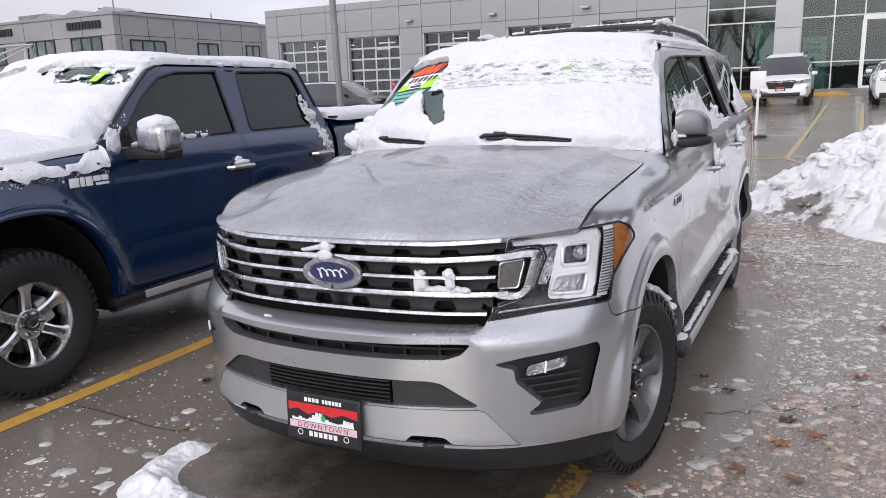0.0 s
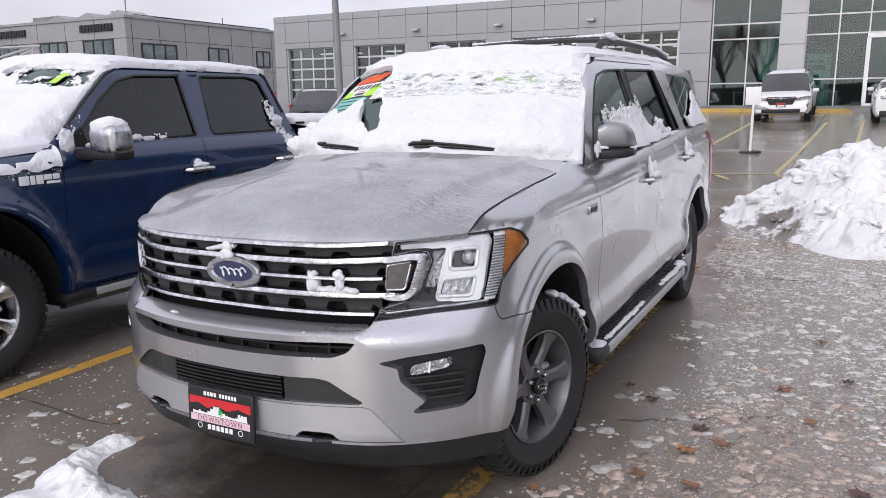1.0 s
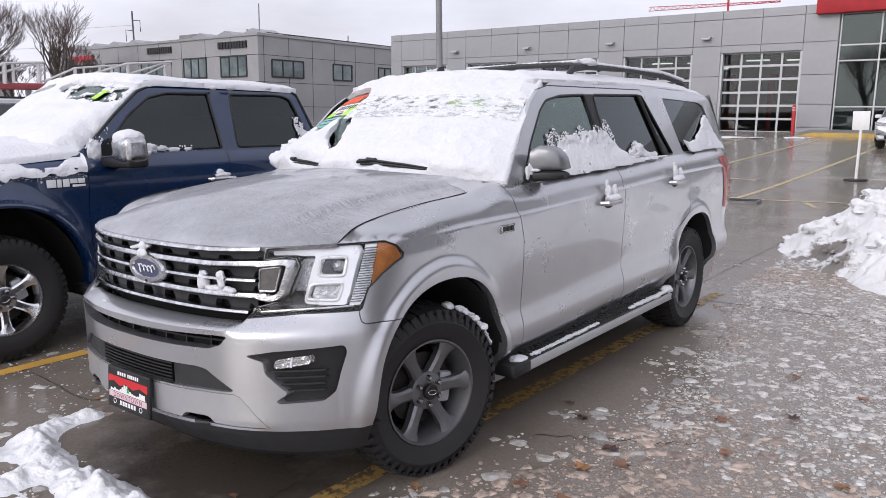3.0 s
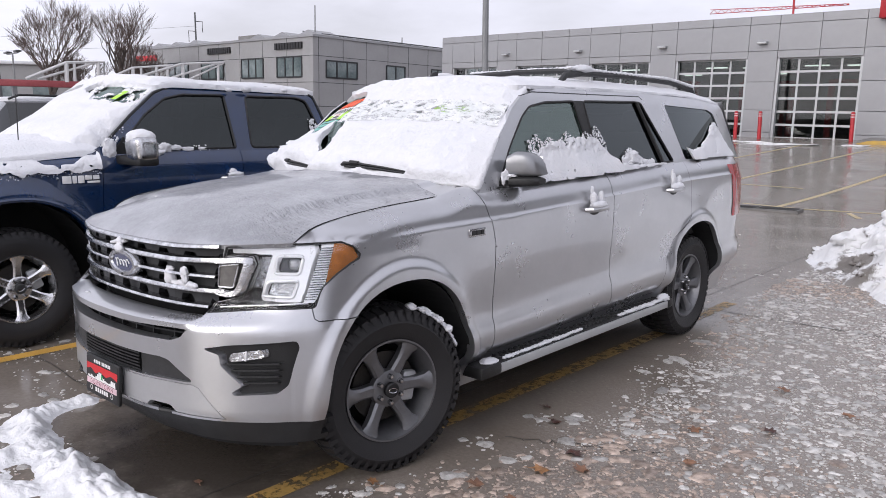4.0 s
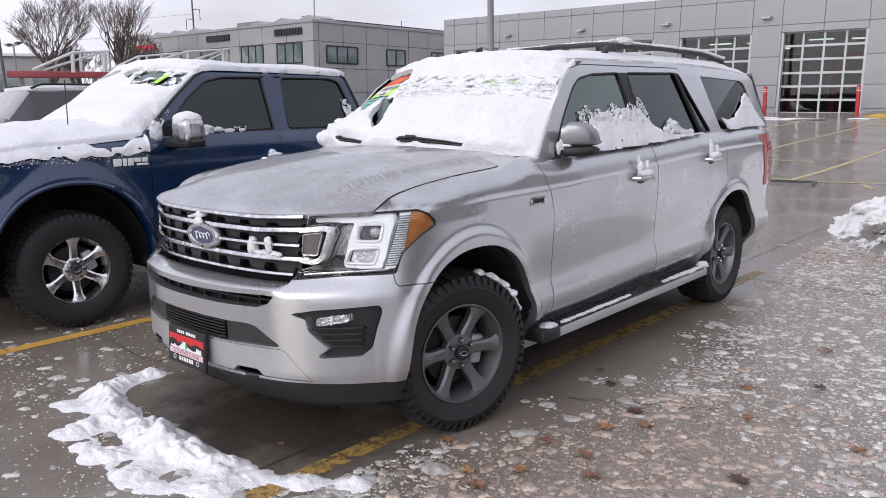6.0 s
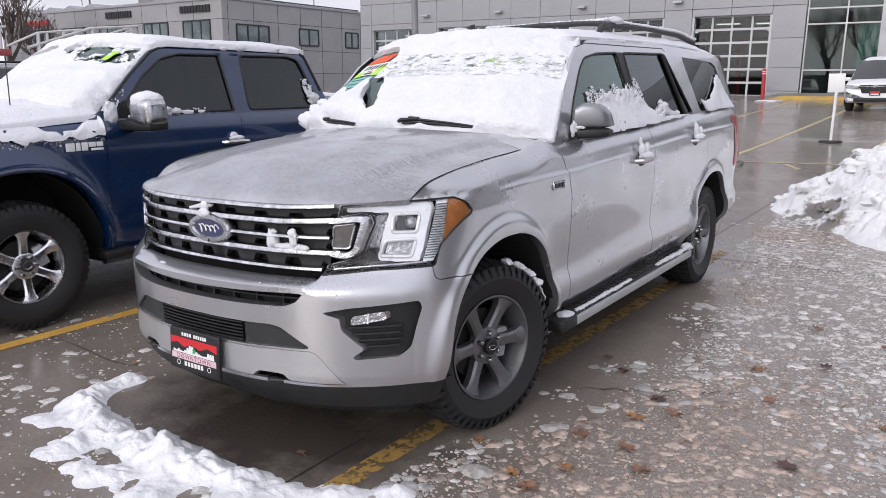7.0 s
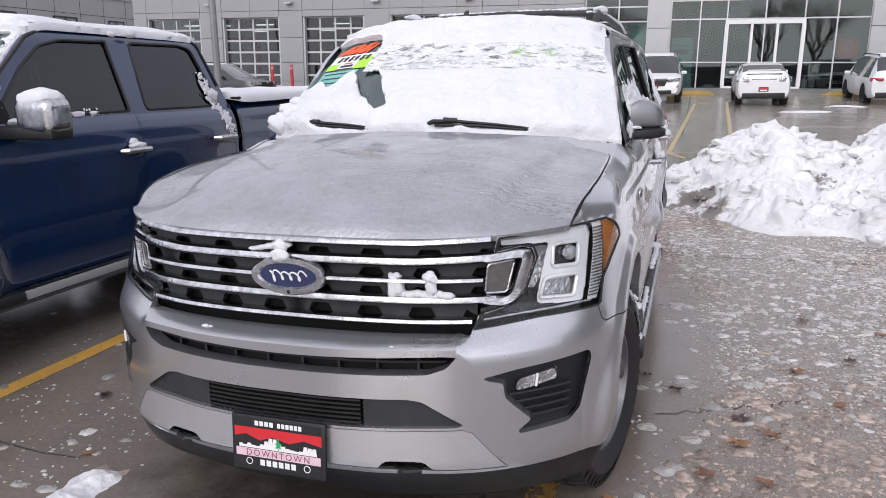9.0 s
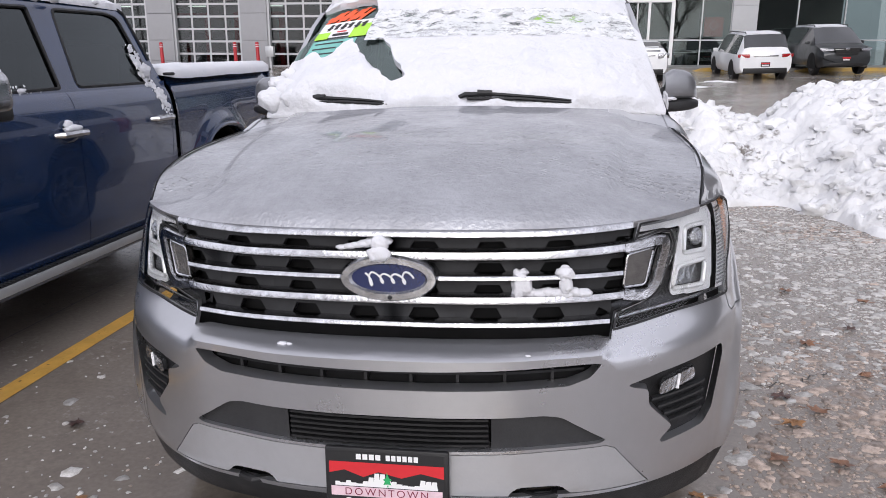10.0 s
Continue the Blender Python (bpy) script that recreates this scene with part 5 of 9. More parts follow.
# fog lamp pockets
for s in (1, -1):
    b = fog_f.copy() if s == 1 else mirrored(fog_f)
    for v in b.verts:
        d = .028
        v.co.y += d
        v.co.x -= s * .012
    pocket = part("fog_pocket", b, BLACKP, suv, "black plastic fog lamp surround")
    def fp(x, z, d):
        return (s * x, nose_y(x, z) + d, z)
    sl = bmesh.new()
    for i in range(4):
        z = .555 + i * .026
        a, c = .735 - i * .018, .835 + i * .002
        grid(lambda x, k, z=z: fp(x, z + (-.006, .000, .006, .004)[k], (.034, .012, .012, .036)[k]), lin(a, c, 8), range(4), sl)
    part("slat", sl, GREYPL, pocket)
    lamp = rounded([(.698, .650), (.705, .682), (.800, .698), (.806, .664), (.715, .647)], .01, 3)
    b = bmesh.new()
    lo = [b.verts.new(fp(x, z, .006)) for x, z in lamp]
    hi = [b.verts.new(fp(x, z, .034)) for x, z in lamp]
    b.faces.new(lo)
    for i in range(len(lamp)):
        b.faces.new((lo[i], lo[(i + 1) % len(lamp)], hi[(i + 1) % len(lamp)], hi[i]))
    fl = part("fog_lamp", b, LAMPG, pocket, "clear fog lamp")
    part("divider", tube([fp(.752, .652, .003), fp(.756, .692, .003)], .004, 6), LAMPW, fl)
fog_f.free()

# headlamps
for s in (1, -1):
    b = hl_f.copy() if s == 1 else mirrored(hl_f)
    lens = part("headlamp", b.copy(), GLASS_C, suv, "clear headlamp with white light signature and amber marker")
    lens.visible_shadow = False
    hb = b.copy()
    for v in hb.verts:
        v.co.y += .070
        v.co.x -= s * (.045 if v.co.y > -.45 else .016)
    part("housing", hb, LAMPD, lens)
    rr = bmesh.new()
    for e in b.edges:
        if e.is_boundary:
            tube([e.verts[0].co + Vector((0, .004, 0)), e.verts[1].co + Vector((0, .004, 0))], .0042, 5, rr)
    part("lamp_rim", rr, BLACKP, lens, "black rubber rim")
    am = b.copy()
    AMB = [(-.345, 1.104), (-.316, 1.104), (-.278, 1.084), (-.256, 1.040), (-.31, 1.010), (-.412, .939), (-.385, 1.02)]
    keep = set(cut(am, AMB, (1, 2), anyf))
    bmesh.ops.delete(am, geom=[f for f in am.faces if f not in keep], context="FACES")
    for v in am.verts:
        v.co.x -= s * .006
        v.co.y += .004
    part("amber_marker", am, AMBER, lens, "amber side marker lens")
    rb = b.copy()
    RIB = [(-.398, 1.102), (-.350, 1.104), (-.388, 1.02), (-.423, .935), (-.469, .873), (-.504, .874), (-.465, .96)]
    keep = set(cut(rb, RIB, (1, 2), anyf))
    bmesh.ops.delete(rb, geom=[f for f in rb.faces if f not in keep], context="FACES")
    for v in rb.verts:
        v.co.y += .012
        v.co.x -= s * .006
    part("light_guide", rb, LAMPW, lens, "white ribbed light guide")
    b.free()
    def hp(x, z, d):
        return (s * x, nose_y(x, z) + d + .026, z)
    def band(pts, w, d, closed=False):
        return tube([hp(x, z, d) for x, z in pts], w, 8, closed=closed)
    for z in lin(.888, 1.086, 22):
        y0_ = curve([(.876, -.502), (.96, -.463), (1.09, -.404)], z)
        y1_ = curve([(.885, -.462), (.955, -.415), (1.03, -.382), (1.09, -.354)], z)
        part("rib", tube([(s * (nose_x(y_, z) - .004), y_ + .006, z) for y_ in lin(y0_, y1_, 6)], .0026, 6), LAMPG, lens)
    part("reflector", grid(lambda i, j: hp(.680 + .010 * (j - 3) + .017 * i, .925 + .021 * j, .030 + .016 * math.sin(math.pi * (i + .5) / 5)), range(5), range(7)), LAMPG, lens)
    part("light_tube", band([(.590, .847), (.70, .858), (.80, .864), (.880, .870)], .005, .004), CHROME, lens)
    up = rounded([(.769, .988), (.770, 1.052), (.780, 1.058), (.836, 1.056), (.838, .984)], .012, 4)
    dn = rounded([(.738, .897), (.749, .950), (.758, .957), (.840, .960), (.833, .892)], .012, 4)
    part("light_tube", band(up, .0075, .006, True), LAMPW, lens)
    part("light_tube", band(dn, .0075, .006, True), LAMPW, lens)
    WH = [(.632, 1.070), (.636, 1.092), (.848, 1.097), (.862, 1.07), (.864, .96), (.858, .874), (.745, .877), (.730, .890), (.742, .965), (.757, 1.066)]
    wxs, wzs = lin(.630, .870, 62), lin(.874, 1.098, 56)
    wp = grid(lambda x, z: hp(x, z, .007), wxs, wzs)
    gone = []
    for f in wp.faces:
        c_ = f.calc_center_median()
        q_ = (abs(c_.x), c_.z)
        if not inside(q_, WH) or inside(q_, up) or inside(q_, dn):
            gone.append(f)
    bmesh.ops.delete(wp, geom=gone, context="FACES")
    rim_in(soften(wp), (0, .02, 0))
    part("light_bezel", wp, LAMPW, lens, "white light bezel")
    for poly, mat in ((up, LAMPD), (dn, LAMPG)):
        bx = bmesh.new()
        bx.faces.new([bx.verts.new(hp(x, z, .034)) for x, z in poly])
        part("reflector", bx, mat, lens)
    c = hp(.803, 1.021, .040)
    sp = bmesh.new()
    bmesh.ops.create_uvsphere(sp, u_segments=20, v_segments=12, radius=.030, matrix=Matrix.Translation(c))
    part("projector", sp, LAMPG, lens)
hl_f.free()

# grille
gback = bmesh.new()
grid(lambda x, z: (x, nose_y(x, .86) + .085, z), lin(-.70, .70, 41), lin(.76, 1.11, 6), gback)
part("grille_backing", gback, DARK, suv)
TURNM = material("smoked_turn_lens", (0.105, 0.098, 0.092), 0.15, 0.3, 0.2, 40.0, 0.35, 260, coat=0.8)
BARS = ((1.090, .023, .617, "bar"), (1.034, .033, .640, "bar"), (.976, .018, .596, "bar"), (.916, .030, .630, "bar"), (.850, .019, .565, "bar"))


def grille_bar(z, h, x0, x1, out=.012, rise=0.0, mat=CHROME, name="grille_bar"):
    prof = [(.035, -.34), (.012, -.50), (.001, -.46), (-out, -.24), (-out * .96, -.06), (-out * .55, .30), (.008, .50), (.035, .36)]
    def f(x, k):
        zz = z + rise * max(0, abs(x) - .40)
        return (x, nose_y(x, zz) + prof[k][0], zz + prof[k][1] * h)
    return part(name, grid(f, lin(x0, x1, max(6, int(abs(x1 - x0) / .03))), range(8)), mat, suv, "chrome grille bar")


for z, h, e, nm in BARS:
    if abs(z - .976) < 1e-3:
        grille_bar(z, h, -e, -.122)
        grille_bar(z, h, .122, e)
    else:
        grille_bar(z, h, -e, e, rise=.04 if z > 1.02 else 0.0)
for s in (1, -1):
    # bracket that joins the second and fourth bar round the turn lamp
    path = rounded([(.60, 1.0405), (.690, 1.050), (.712, 1.040), (.684, .925), (.655, .905), (.60, .9145)], .022, 5)[4:-4]
    path = [(.60, 1.042)] + path + [(.60, .916)]
    b = bmesh.new()
    rings = []
    for i, (x, z) in enumerate(path):
        a, c = path[max(i - 1, 0)], path[min(i + 1, len(path) - 1)]
        d = Vector((c[0] - a[0], c[1] - a[1])).normalized()
        n = Vector((-d.y, d.x)) * .0185
        ring = []
        for k, dy in ((-1, .03), (-1, .004), (-.55, -.011), (.55, -.011), (1, .004), (1, .03)):
            ring.append(b.verts.new((s * (x + n.x * k), nose_y(x + n.x * k, z + n.y * k) + dy + .20 * n.y * k, z + n.y * k)))
        rings.append(ring)
    for A, B in zip(rings[:-1], rings[1:]):
        for k in range(5):
            b.faces.new((A[k], A[k + 1], B[k + 1], B[k]))
    part("grille_bracket", b, CHROME, suv, "chrome bracket round the turn lamp")
    tl = rounded([(.598, .934), (.606, 1.020), (.676, 1.030), (.656, .934)], .008, 3)
    b = bmesh.new()
    lo = [b.verts.new((s * x, nose_y(x, z) + .006, z)) for x, z in tl]
    hi = [b.verts.new((s * x, nose_y(x, z) + .05, z)) for x, z in tl]
    b.faces.new(lo)
    for i in range(len(tl)):
        b.faces.new((lo[i], lo[(i + 1) % len(tl)], hi[(i + 1) % len(tl)], hi[i]))
    turn = part("turn_lamp", b, TURNM, suv, "smoked grey turn lamp lens")
    part("lens_edge", tube([(s * x, nose_y(x, z) + .003, z) for x, z in tl], .0035, 6, closed=True), CHROME, turn)
ZB = [.850, .916, .976, 1.034, 1.090]
for r in range(4):
    z0, z1 = ZB[r] + .006, ZB[r + 1] - .006
    h = z1 - z0
    b = bmesh.new()
    e = (.57, .60, .60, .615)[r]
    pw = (.163, .168, .170, .174)[r]
    for i in range(-4, 4):
        xc = pw * (i + .5)
        lo_x, hi_x = max(xc - pw / 2, -e), min(xc + pw / 2, e)
        def cl(v):
            return max(lo_x, min(hi_x, v))
        cell = [(lo_x, z0), (lo_x, z1), (hi_x, z1), (hi_x, z0), (cl(xc + .042), z0), (cl(xc + .028), z0 + .52 * h), (cl(xc - .028), z0 + .52 * h), (cl(xc - .042), z0)]
        fr = [b.verts.new((x, nose_y(x, z) + .036 - .004 * (z - z0) / h, z)) for x, z in cell]
        bk_ = [b.verts.new((x, nose_y(x, z) + .066, z)) for x, z in cell]
        b.faces.new(fr)
        for k in range(8):
            b.faces.new((fr[k], fr[(k + 1) % 8], bk_[(k + 1) % 8], bk_[k]))
    bmesh.ops.remove_doubles(b, verts=b.verts, dist=1e-5)
    part("grille_mesh", b, GRILLEM, suv, "dark grey grille insert with trapezoid holes")

# maker's oval, drawn plain
ov = bmesh.new()
seg = 48
rings = []
for a, c, d in ((.131, .0625, .02), (.130, .062, -.012), (.123, .056, -.022), (.103, .041, -.022), (.096, .0365, -.014)):
    rings.append([ov.verts.new((a * math.cos(2 * math.pi * i / seg), nose_y(a * math.cos(2 * math.pi * i / seg), .975) + d, .976 + c * math.sin(2 * math.pi * i / seg))) for i in range(seg)])
for A, B in zip(rings[:-1], rings[1:]):
    for i in range(seg):
        ov.faces.new((A[i], A[(i + 1) % seg], B[(i + 1) % seg], B[i]))
badge = part("badge", ov, CHROME, suv, "chrome-rimmed blue oval badge")
fb = bmesh.new()
fb.faces.new([fb.verts.new((.098 * math.cos(2 * math.pi * i / seg), nose_y(.05, .975) - .014, .976 + .037 * math.sin(2 * math.pi * i / seg))) for i in range(seg)])
part("badge_field", fb, BADGEB, badge)
sw = [(-.060 + .120 * t + .010 * math.sin(t * 26), (.012 + .008 * math.exp(-((t - .1) / .14) ** 2) + .006 * math.exp(-((t - .95) / .1) ** 2)) * math.cos(t * 26 + .6)) for t in lin(0, 1, 90)]
part("badge_script", tube([(x, nose_y(.05, .975) - .0165, .976 + z) for x, z in sw], .0026, 6), WHITE, badge, "white flourish")
cm = bmesh.new()
bmesh.ops.create_uvsphere(cm, u_segments=10, v_segments=6, radius=.007, matrix=Matrix.Translation((.004, nose_y(0, .93) - .020, .927)))
part("camera_eye", cm, BLACKP, badge)

# bonnet
HC = [(-.80, 1.098), (-.785, 1.122), (-.75, 1.146), (-.68, 1.172), (-.5, 1.215), (-.2, 1.262), (.1, 1.297), (.38, 1.322)]
HXS = [(-.49, .815), (-.4, .833), (-.3, .848), (-.1, .859), (.15, .855), (.4, .845), (.52, .845)]


def hood_pt(u, v):
    a = abs(u)
    yf = nose_y(min(a * .80, .80), 1.10) + .004
    yr = .37 + .16 * a ** 2.2
    t = v ** 1.25
    y = yf + (yr - yf) * t
    x = a * (.811 + (curve(HXS, y) - .811) * a ** 2)
    yc = -.80 + (y - yf) * (1.17 / (yr - yf))
    zc = curve(HC, yc)
    zs = curve(ZTOP, y) + .001
    lip = smooth01(0, .10, t)
    e = a ** 2.6
    z = zc * (1 - e) + zs * e
    c = .68 + .15 * t
    crease = .025 * (1 - smooth01(c - .036, c + .036, a)) * smooth01(.03, .30, t) * (1 - .35 * t) - .006 * smooth01(.03, .3, t)
    ci = .33 - .09 * t
    z += crease + .0035 * (1 - smooth01(ci - .016, ci + .016, x)) * smooth01(.10, .30, t)
    return (math.copysign(x, u), y, z)


hood = grid(hood_pt, lin(-1, 1, 121), lin(0, 1, 46))
CORNER = [(.62, .395), (.76, .372), (.815, .352), (.838, .322), (.90, .300), (.90, .75), (.62, .75)]
for corner in (CORNER, [(-x, y) for x, y in CORNER]):
    piece = take(hood, cut(hood, corner, (0, 1), lambda c: c.y > .2))
    part("cowl_corner", piece, SILVER, suv, "silver panel between bonnet and windshield pillar")
for sx in (1, -1):
    seam = []
    for y in lin(-.485, .31, 26):
        seam.append((sx * (curve(HXS, y) + .0012), y, curve(ZTOP, y) + .0012))
    for x, y in ((.846, .325), (.838, .340)):
        u = x / .848
        yf_, yr_ = nose_y(min(u * .80, .80), 1.10) + .004, .37 + .16 * u ** 2.2
        v = max(0.0, (y - yf_) / (yr_ - yf_)) ** .8
        seam.append((sx * x, y, hood_pt(u, v)[2] + .0012))
    part("bonnet_seal", tube(seam, .0024, 6), DARK, suv, "dark shut line of the bonnet")
rim_in(hood, (0, .008, -.018), .002)
part("bonnet", hood, HOODP, suv, "silver bonnet dulled by drizzle and frost")
part("bonnet_gap", grid(lambda x, k: (x, nose_y(x, 1.095) + (.012, .05)[k], 1.100), lin(-.80, .80, 33), range(2)), DARK, suv)
cowl = grid(lambda u, v: (u * .85, .36 + .17 * abs(u) ** 2.2 + v * .16, 1.312 - .05 * abs(u) ** 3 - .012 + v * .02), lin(-1, 1, 25), [0, .5, 1])
part("cowl", cowl, BLACKP, suv)

# glasshouse
def gh_x(y, z):
    zt = curve(ZTOP, y)
    xt = curve(XTOP, max(y, .75))
    d = z - zt
    return xt - .004 - .30 * d - .9 * max(0, z - 1.74) ** 1.5 * 1.2


gh = grid(lambda y, z: (gh_x(y, z), y, z), lin(.56, 4.26, 124), lin(1.22, 1.84, 32))
OUT = [(.58, 1.235), (.66, 1.300), (.85, 1.500), (1.03, 1.680), (1.14, 1.750), (1.30, 1.792), (1.60, 1.808), (2.6, 1.812), (3.4, 1.80), (3.90, 1.765), (3.96, 1.73), (4.08, 1.42), (4.095, 1.335), (3.77, 1.338), (3.04, 1.330), (2.47, 1.312), (1.84, 1.284), (1.26, 1.267), (.75, 1.250)]
keep = set(cut(gh, OUT, (1, 2), anyf))
bmesh.ops.delete(gh, geom=[f for f in gh.faces if f not in keep], context="FACES")
W1 = rounded([(.775, 1.272), (.94, 1.470), (1.10, 1.630), (1.19, 1.690), (1.35, 1.718), (1.655, 1.732), (1.742, 1.298)], .02, 4)
WB = [(1.655, 1.735), (1.765, 1.737), (1.815, 1.300), (1.742, 1.296)]
W2 = rounded([(1.805, 1.305), (1.768, 1.735), (2.42, 1.748), (2.50, 1.742), (2.80, 1.340)], .02, 4)
W3 = rounded([(3.00, 1.348), (2.85, 1.738), (3.62, 1.718), (3.72, 1.690), (3.88, 1.352)], .02, 4)
panes = []
for poly in (W1, W2, W3):
    panes.append(take(gh, cut(gh, poly, (1, 2), anyf)))
bpill = take(gh, cut(gh, WB, (1, 2), anyf))
rim_in(gh, (-.02, 0, 0), 0.0, only=lambda m: 1.28 < m.z < 1.76 and .8 < m.y < 3.9)
seamg = cut(gh, [(.60, 1.30), (1.05, 1.74), (1.25, 1.777), (2.52, 1.790), (2.545, 1.765), (2.535, 1.765), (2.51, 1.783), (1.25, 1.770), (1.06, 1.733), (.615, 1.30)], (1, 2), anyf)
seam_b = take(gh, seamg)
halves("door_seal", seam_b, BLACKP, suv)
halves("pillar_frame", gh, SILVER, suv)
halves("b_pillar_trim", bpill, BLACKP, suv, "gloss black pillar trim")
for b, mat in zip(panes, (GLASS_F, GLASS_T, GLASS_T)):
    for v in b.verts:
        v.co.x -= .010
    m_ = mirrored(b)
    for q in (b, m_):
        o = part("side_window", q, mat, suv)
        o.visible_shadow = False
for s in (1, -1):
    part("window_bar", tube([(s * (gh_x(2.44, 1.745) + .002), 2.44, 1.745), (s * (gh_x(2.63, 1.335) + .002), 2.63, 1.335)], .013, 6), BLACKP, suv)
    part("window_seal", tube([(s * (gh_x(y, z) - .002), y, z) for y, z in W1], .007, 5, closed=True), BLACKP, suv)
    part("window_seal", tube([(s * (gh_x(y, z) - .002), y, z) for y, z in W2], .007, 5, closed=True), BLACKP, suv)


def ws(u, v, off=0.0):
    """Windshield: u from -1 to 1 across, v from 0 at the cowl to 1 at the roof."""
    a = abs(u)
    hw = .865 + (.715 - .865) * v
    y0, z0 = .44 + .20 * a ** 2, 1.312 - .025 * a ** 2
    y1, z1 = 1.17 + .06 * a ** 2, 1.842 - .052 * a ** 2.2
    y, z = y0 + (y1 - y0) * v, z0 + (z1 - z0) * v
    b = .035 * math.sin(math.pi * v)
    return (u * hw, y - b * .55 - off * .58, z + b * .75 + off * .81)


o = part("windshield", grid(ws, lin(-1, 1, 25), lin(0, 1, 17)), GLASS_F, suv, "green-tinted windshield mostly under snow")
o.visible_shadow = False


def roof_z(x, y):
    a = min(1.0, abs(x) / .72)
    return 1.795 + .055 * (1 - a ** 2.4) + .02 * math.sin(math.pi * max(0, min(1, (y - 1.1) / 3.0))) - .03 * smooth01(3.2, 4.1, y)


def roof_pt(u, v):
    x = u * .722
    y0 = 1.17 + .06 * abs(u) ** 2
    y = y0 + (4.02 - .05 * abs(u) ** 3 - y0) * v
    return (x, y, roof_z(x, y) - .008 * (1 - v))


part("roof", grid(roof_pt, lin(-1, 1, 33), lin(0, 1, 40)), SILVER, suv)
tg = grid(lambda u, v: (u * (.73 + .11 * v), 4.0 + .14 * v + .03 * (1 - u * u), 1.79 - .46 * v), lin(-1, 1, 15), lin(0, 1, 10))
part("tailgate", tg, SILVER, suv)
part("spoiler", grid(lambda u, v: (u * (.70 - .03 * v), 3.93 + .13 * v, 1.815 - .03 * v - .03 * abs(u) ** 3), lin(-1, 1, 15), [0, .5, 1]), SILVER, suv)
for s in (1, -1):
    def tail_pt(k, t):
        z = 1.29 - .42 * t
        y0 = 3.70 + .09 * t + .03 * math.sin(math.pi * t)
        if k < 4:
            y = y0 + (3.885 - y0) * k / 3
            return (s * (side_x(min(y, 3.88), z) + (.004 if k in (0,) else .014)), y, z)
        q = cr(REAR, (k - 3) * .55)
        return (s * (q.x * side_x(3.88, z) / .945 + .014), q.y + .012 - .05 * smooth01(.8, 1.35, z) * smooth01(0, 3, (k - 3) * .55), z)
    b = grid(tail_pt, range(7), lin(0, 1, 14))
    part("tail_lamp", b, REDLENS, suv, "red tail lamp wrapping the rear corner")
    part("badge_side", moved(box(-.004, .004, -.062, .062, -.020, .020, .003), pose(s * (side_x(.50, 1.068) + .003), .50, 1.068, 0, 0, 0)), CHROME, suv, "small chrome badge of plain bars")
    for k, (y0, y1) in enumerate(((-.045, -.015), (-.008, .020), (.026, .046))):
        part("badge_bar", moved(box(-.002, .002, y0, y1, -.011, .011), pose(s * (side_x(.50, 1.068) + .0085), .50, 1.068)), BLACKPR, suv)
    for y, z in ((1.60, 1.098), (2.66, 1.150)):
        hb = bmesh.new()
        x = side_x(y, z)
        tube([(s * (x - .01), y - .105, z), (s * (x + .032), y - .085, z + .002), (s * (x + .040), y, z + .004), (s * (x + .032), y + .085, z + .002), (s * (x - .01), y + .105, z)], [.012, .017, .019, .017, .012], 8, hb)
        part("door_handle", hb, SILVER, suv)
        cup = bmesh.new()
        bmesh.ops.create_uvsphere(cup, u_segments=16, v_segments=8, radius=1, matrix=Matrix.Translation((s * (x - .002), y, z - .010)) @ Matrix.Diagonal((.006, .070, .030, 1)))
        part("handle_cup", cup, GREYPL, suv)
    # mirrors
    def mirror_pt(i, j, lo=0.0):
        k = i / 14
        e = (1 - max(0.0, (k - .45) / .55) ** 2.6) ** .5 if k < 1 else 0.02
        w = min(1.0, .80 + .9 * k) if k < .25 else 1.0
        x = .885 + .152 * k
        ztop, zbot = 1.340 + (.116 - .016 * k) * e * w, 1.322 + .010 * (1 - e)
        yf, yb = .935 - (.112 - .01 * k) * (.45 + .55 * e), .935
        t = 2 * math.pi * j / 20
        cx, cz = math.cos(t), math.sin(t)
        p = .55
        return (s * x, (yf + yb) / 2 + (yb - yf) / 2 * math.copysign(abs(cx) ** p, cx) + .05 * k, (ztop + zbot) / 2 + (ztop - zbot) / 2 * math.copysign(abs(cz) ** p, cz))
    mir = grid(mirror_pt, range(15), range(21))
    bmesh.ops.remove_doubles(mir, verts=mir.verts, dist=1e-4)
    bmesh.ops.holes_fill(mir, edges=[e for e in mir.edges if e.is_boundary])
    mo = part("wing_mirror", mir, MIRC, suv, "silver wing mirror with black foot")
    base = grid(lambda i, j: (s * (.862 + .178 * i / 12), .880 + (.068 * (1 - .55 * (i / 12) ** 5)) * math.cos(2 * math.pi * j / 18) + .055 * i / 12, 1.295 + .004 * i / 12 + (.030 * (1 - .5 * (i / 12) ** 6)) * math.copysign(abs(math.sin(2 * math.pi * j / 18)) ** .6, math.sin(2 * math.pi * j / 18))), range(13), range(19))
    bmesh.ops.remove_doubles(base, verts=base.verts, dist=1e-4)
    bmesh.ops.holes_fill(base, edges=[e for e in base.edges if e.is_boundary])
    part("mirror_base", base, BLACKP, mo)
    part("mirror_glass", moved(box(-.058, .058, -.003, .003, -.040, .040, .002), pose(s * .955, .962, 1.385, 0, 0, s * 18)), CHROME, mo)
    part("mirror_foot", prism([(s * .84, .79), (s * .90, .80), (s * .90, .92), (s * .84, .93)], 2, 1.268, 1.312, bevel=.01), BLACKP, mo)
    part("mirror_sail", prism([(.745, 1.262), (.79, 1.275), (.87, 1.375), (.90, 1.275), (.90, 1.262)], 0, s * .868, s * .885), BLACKP, mo)
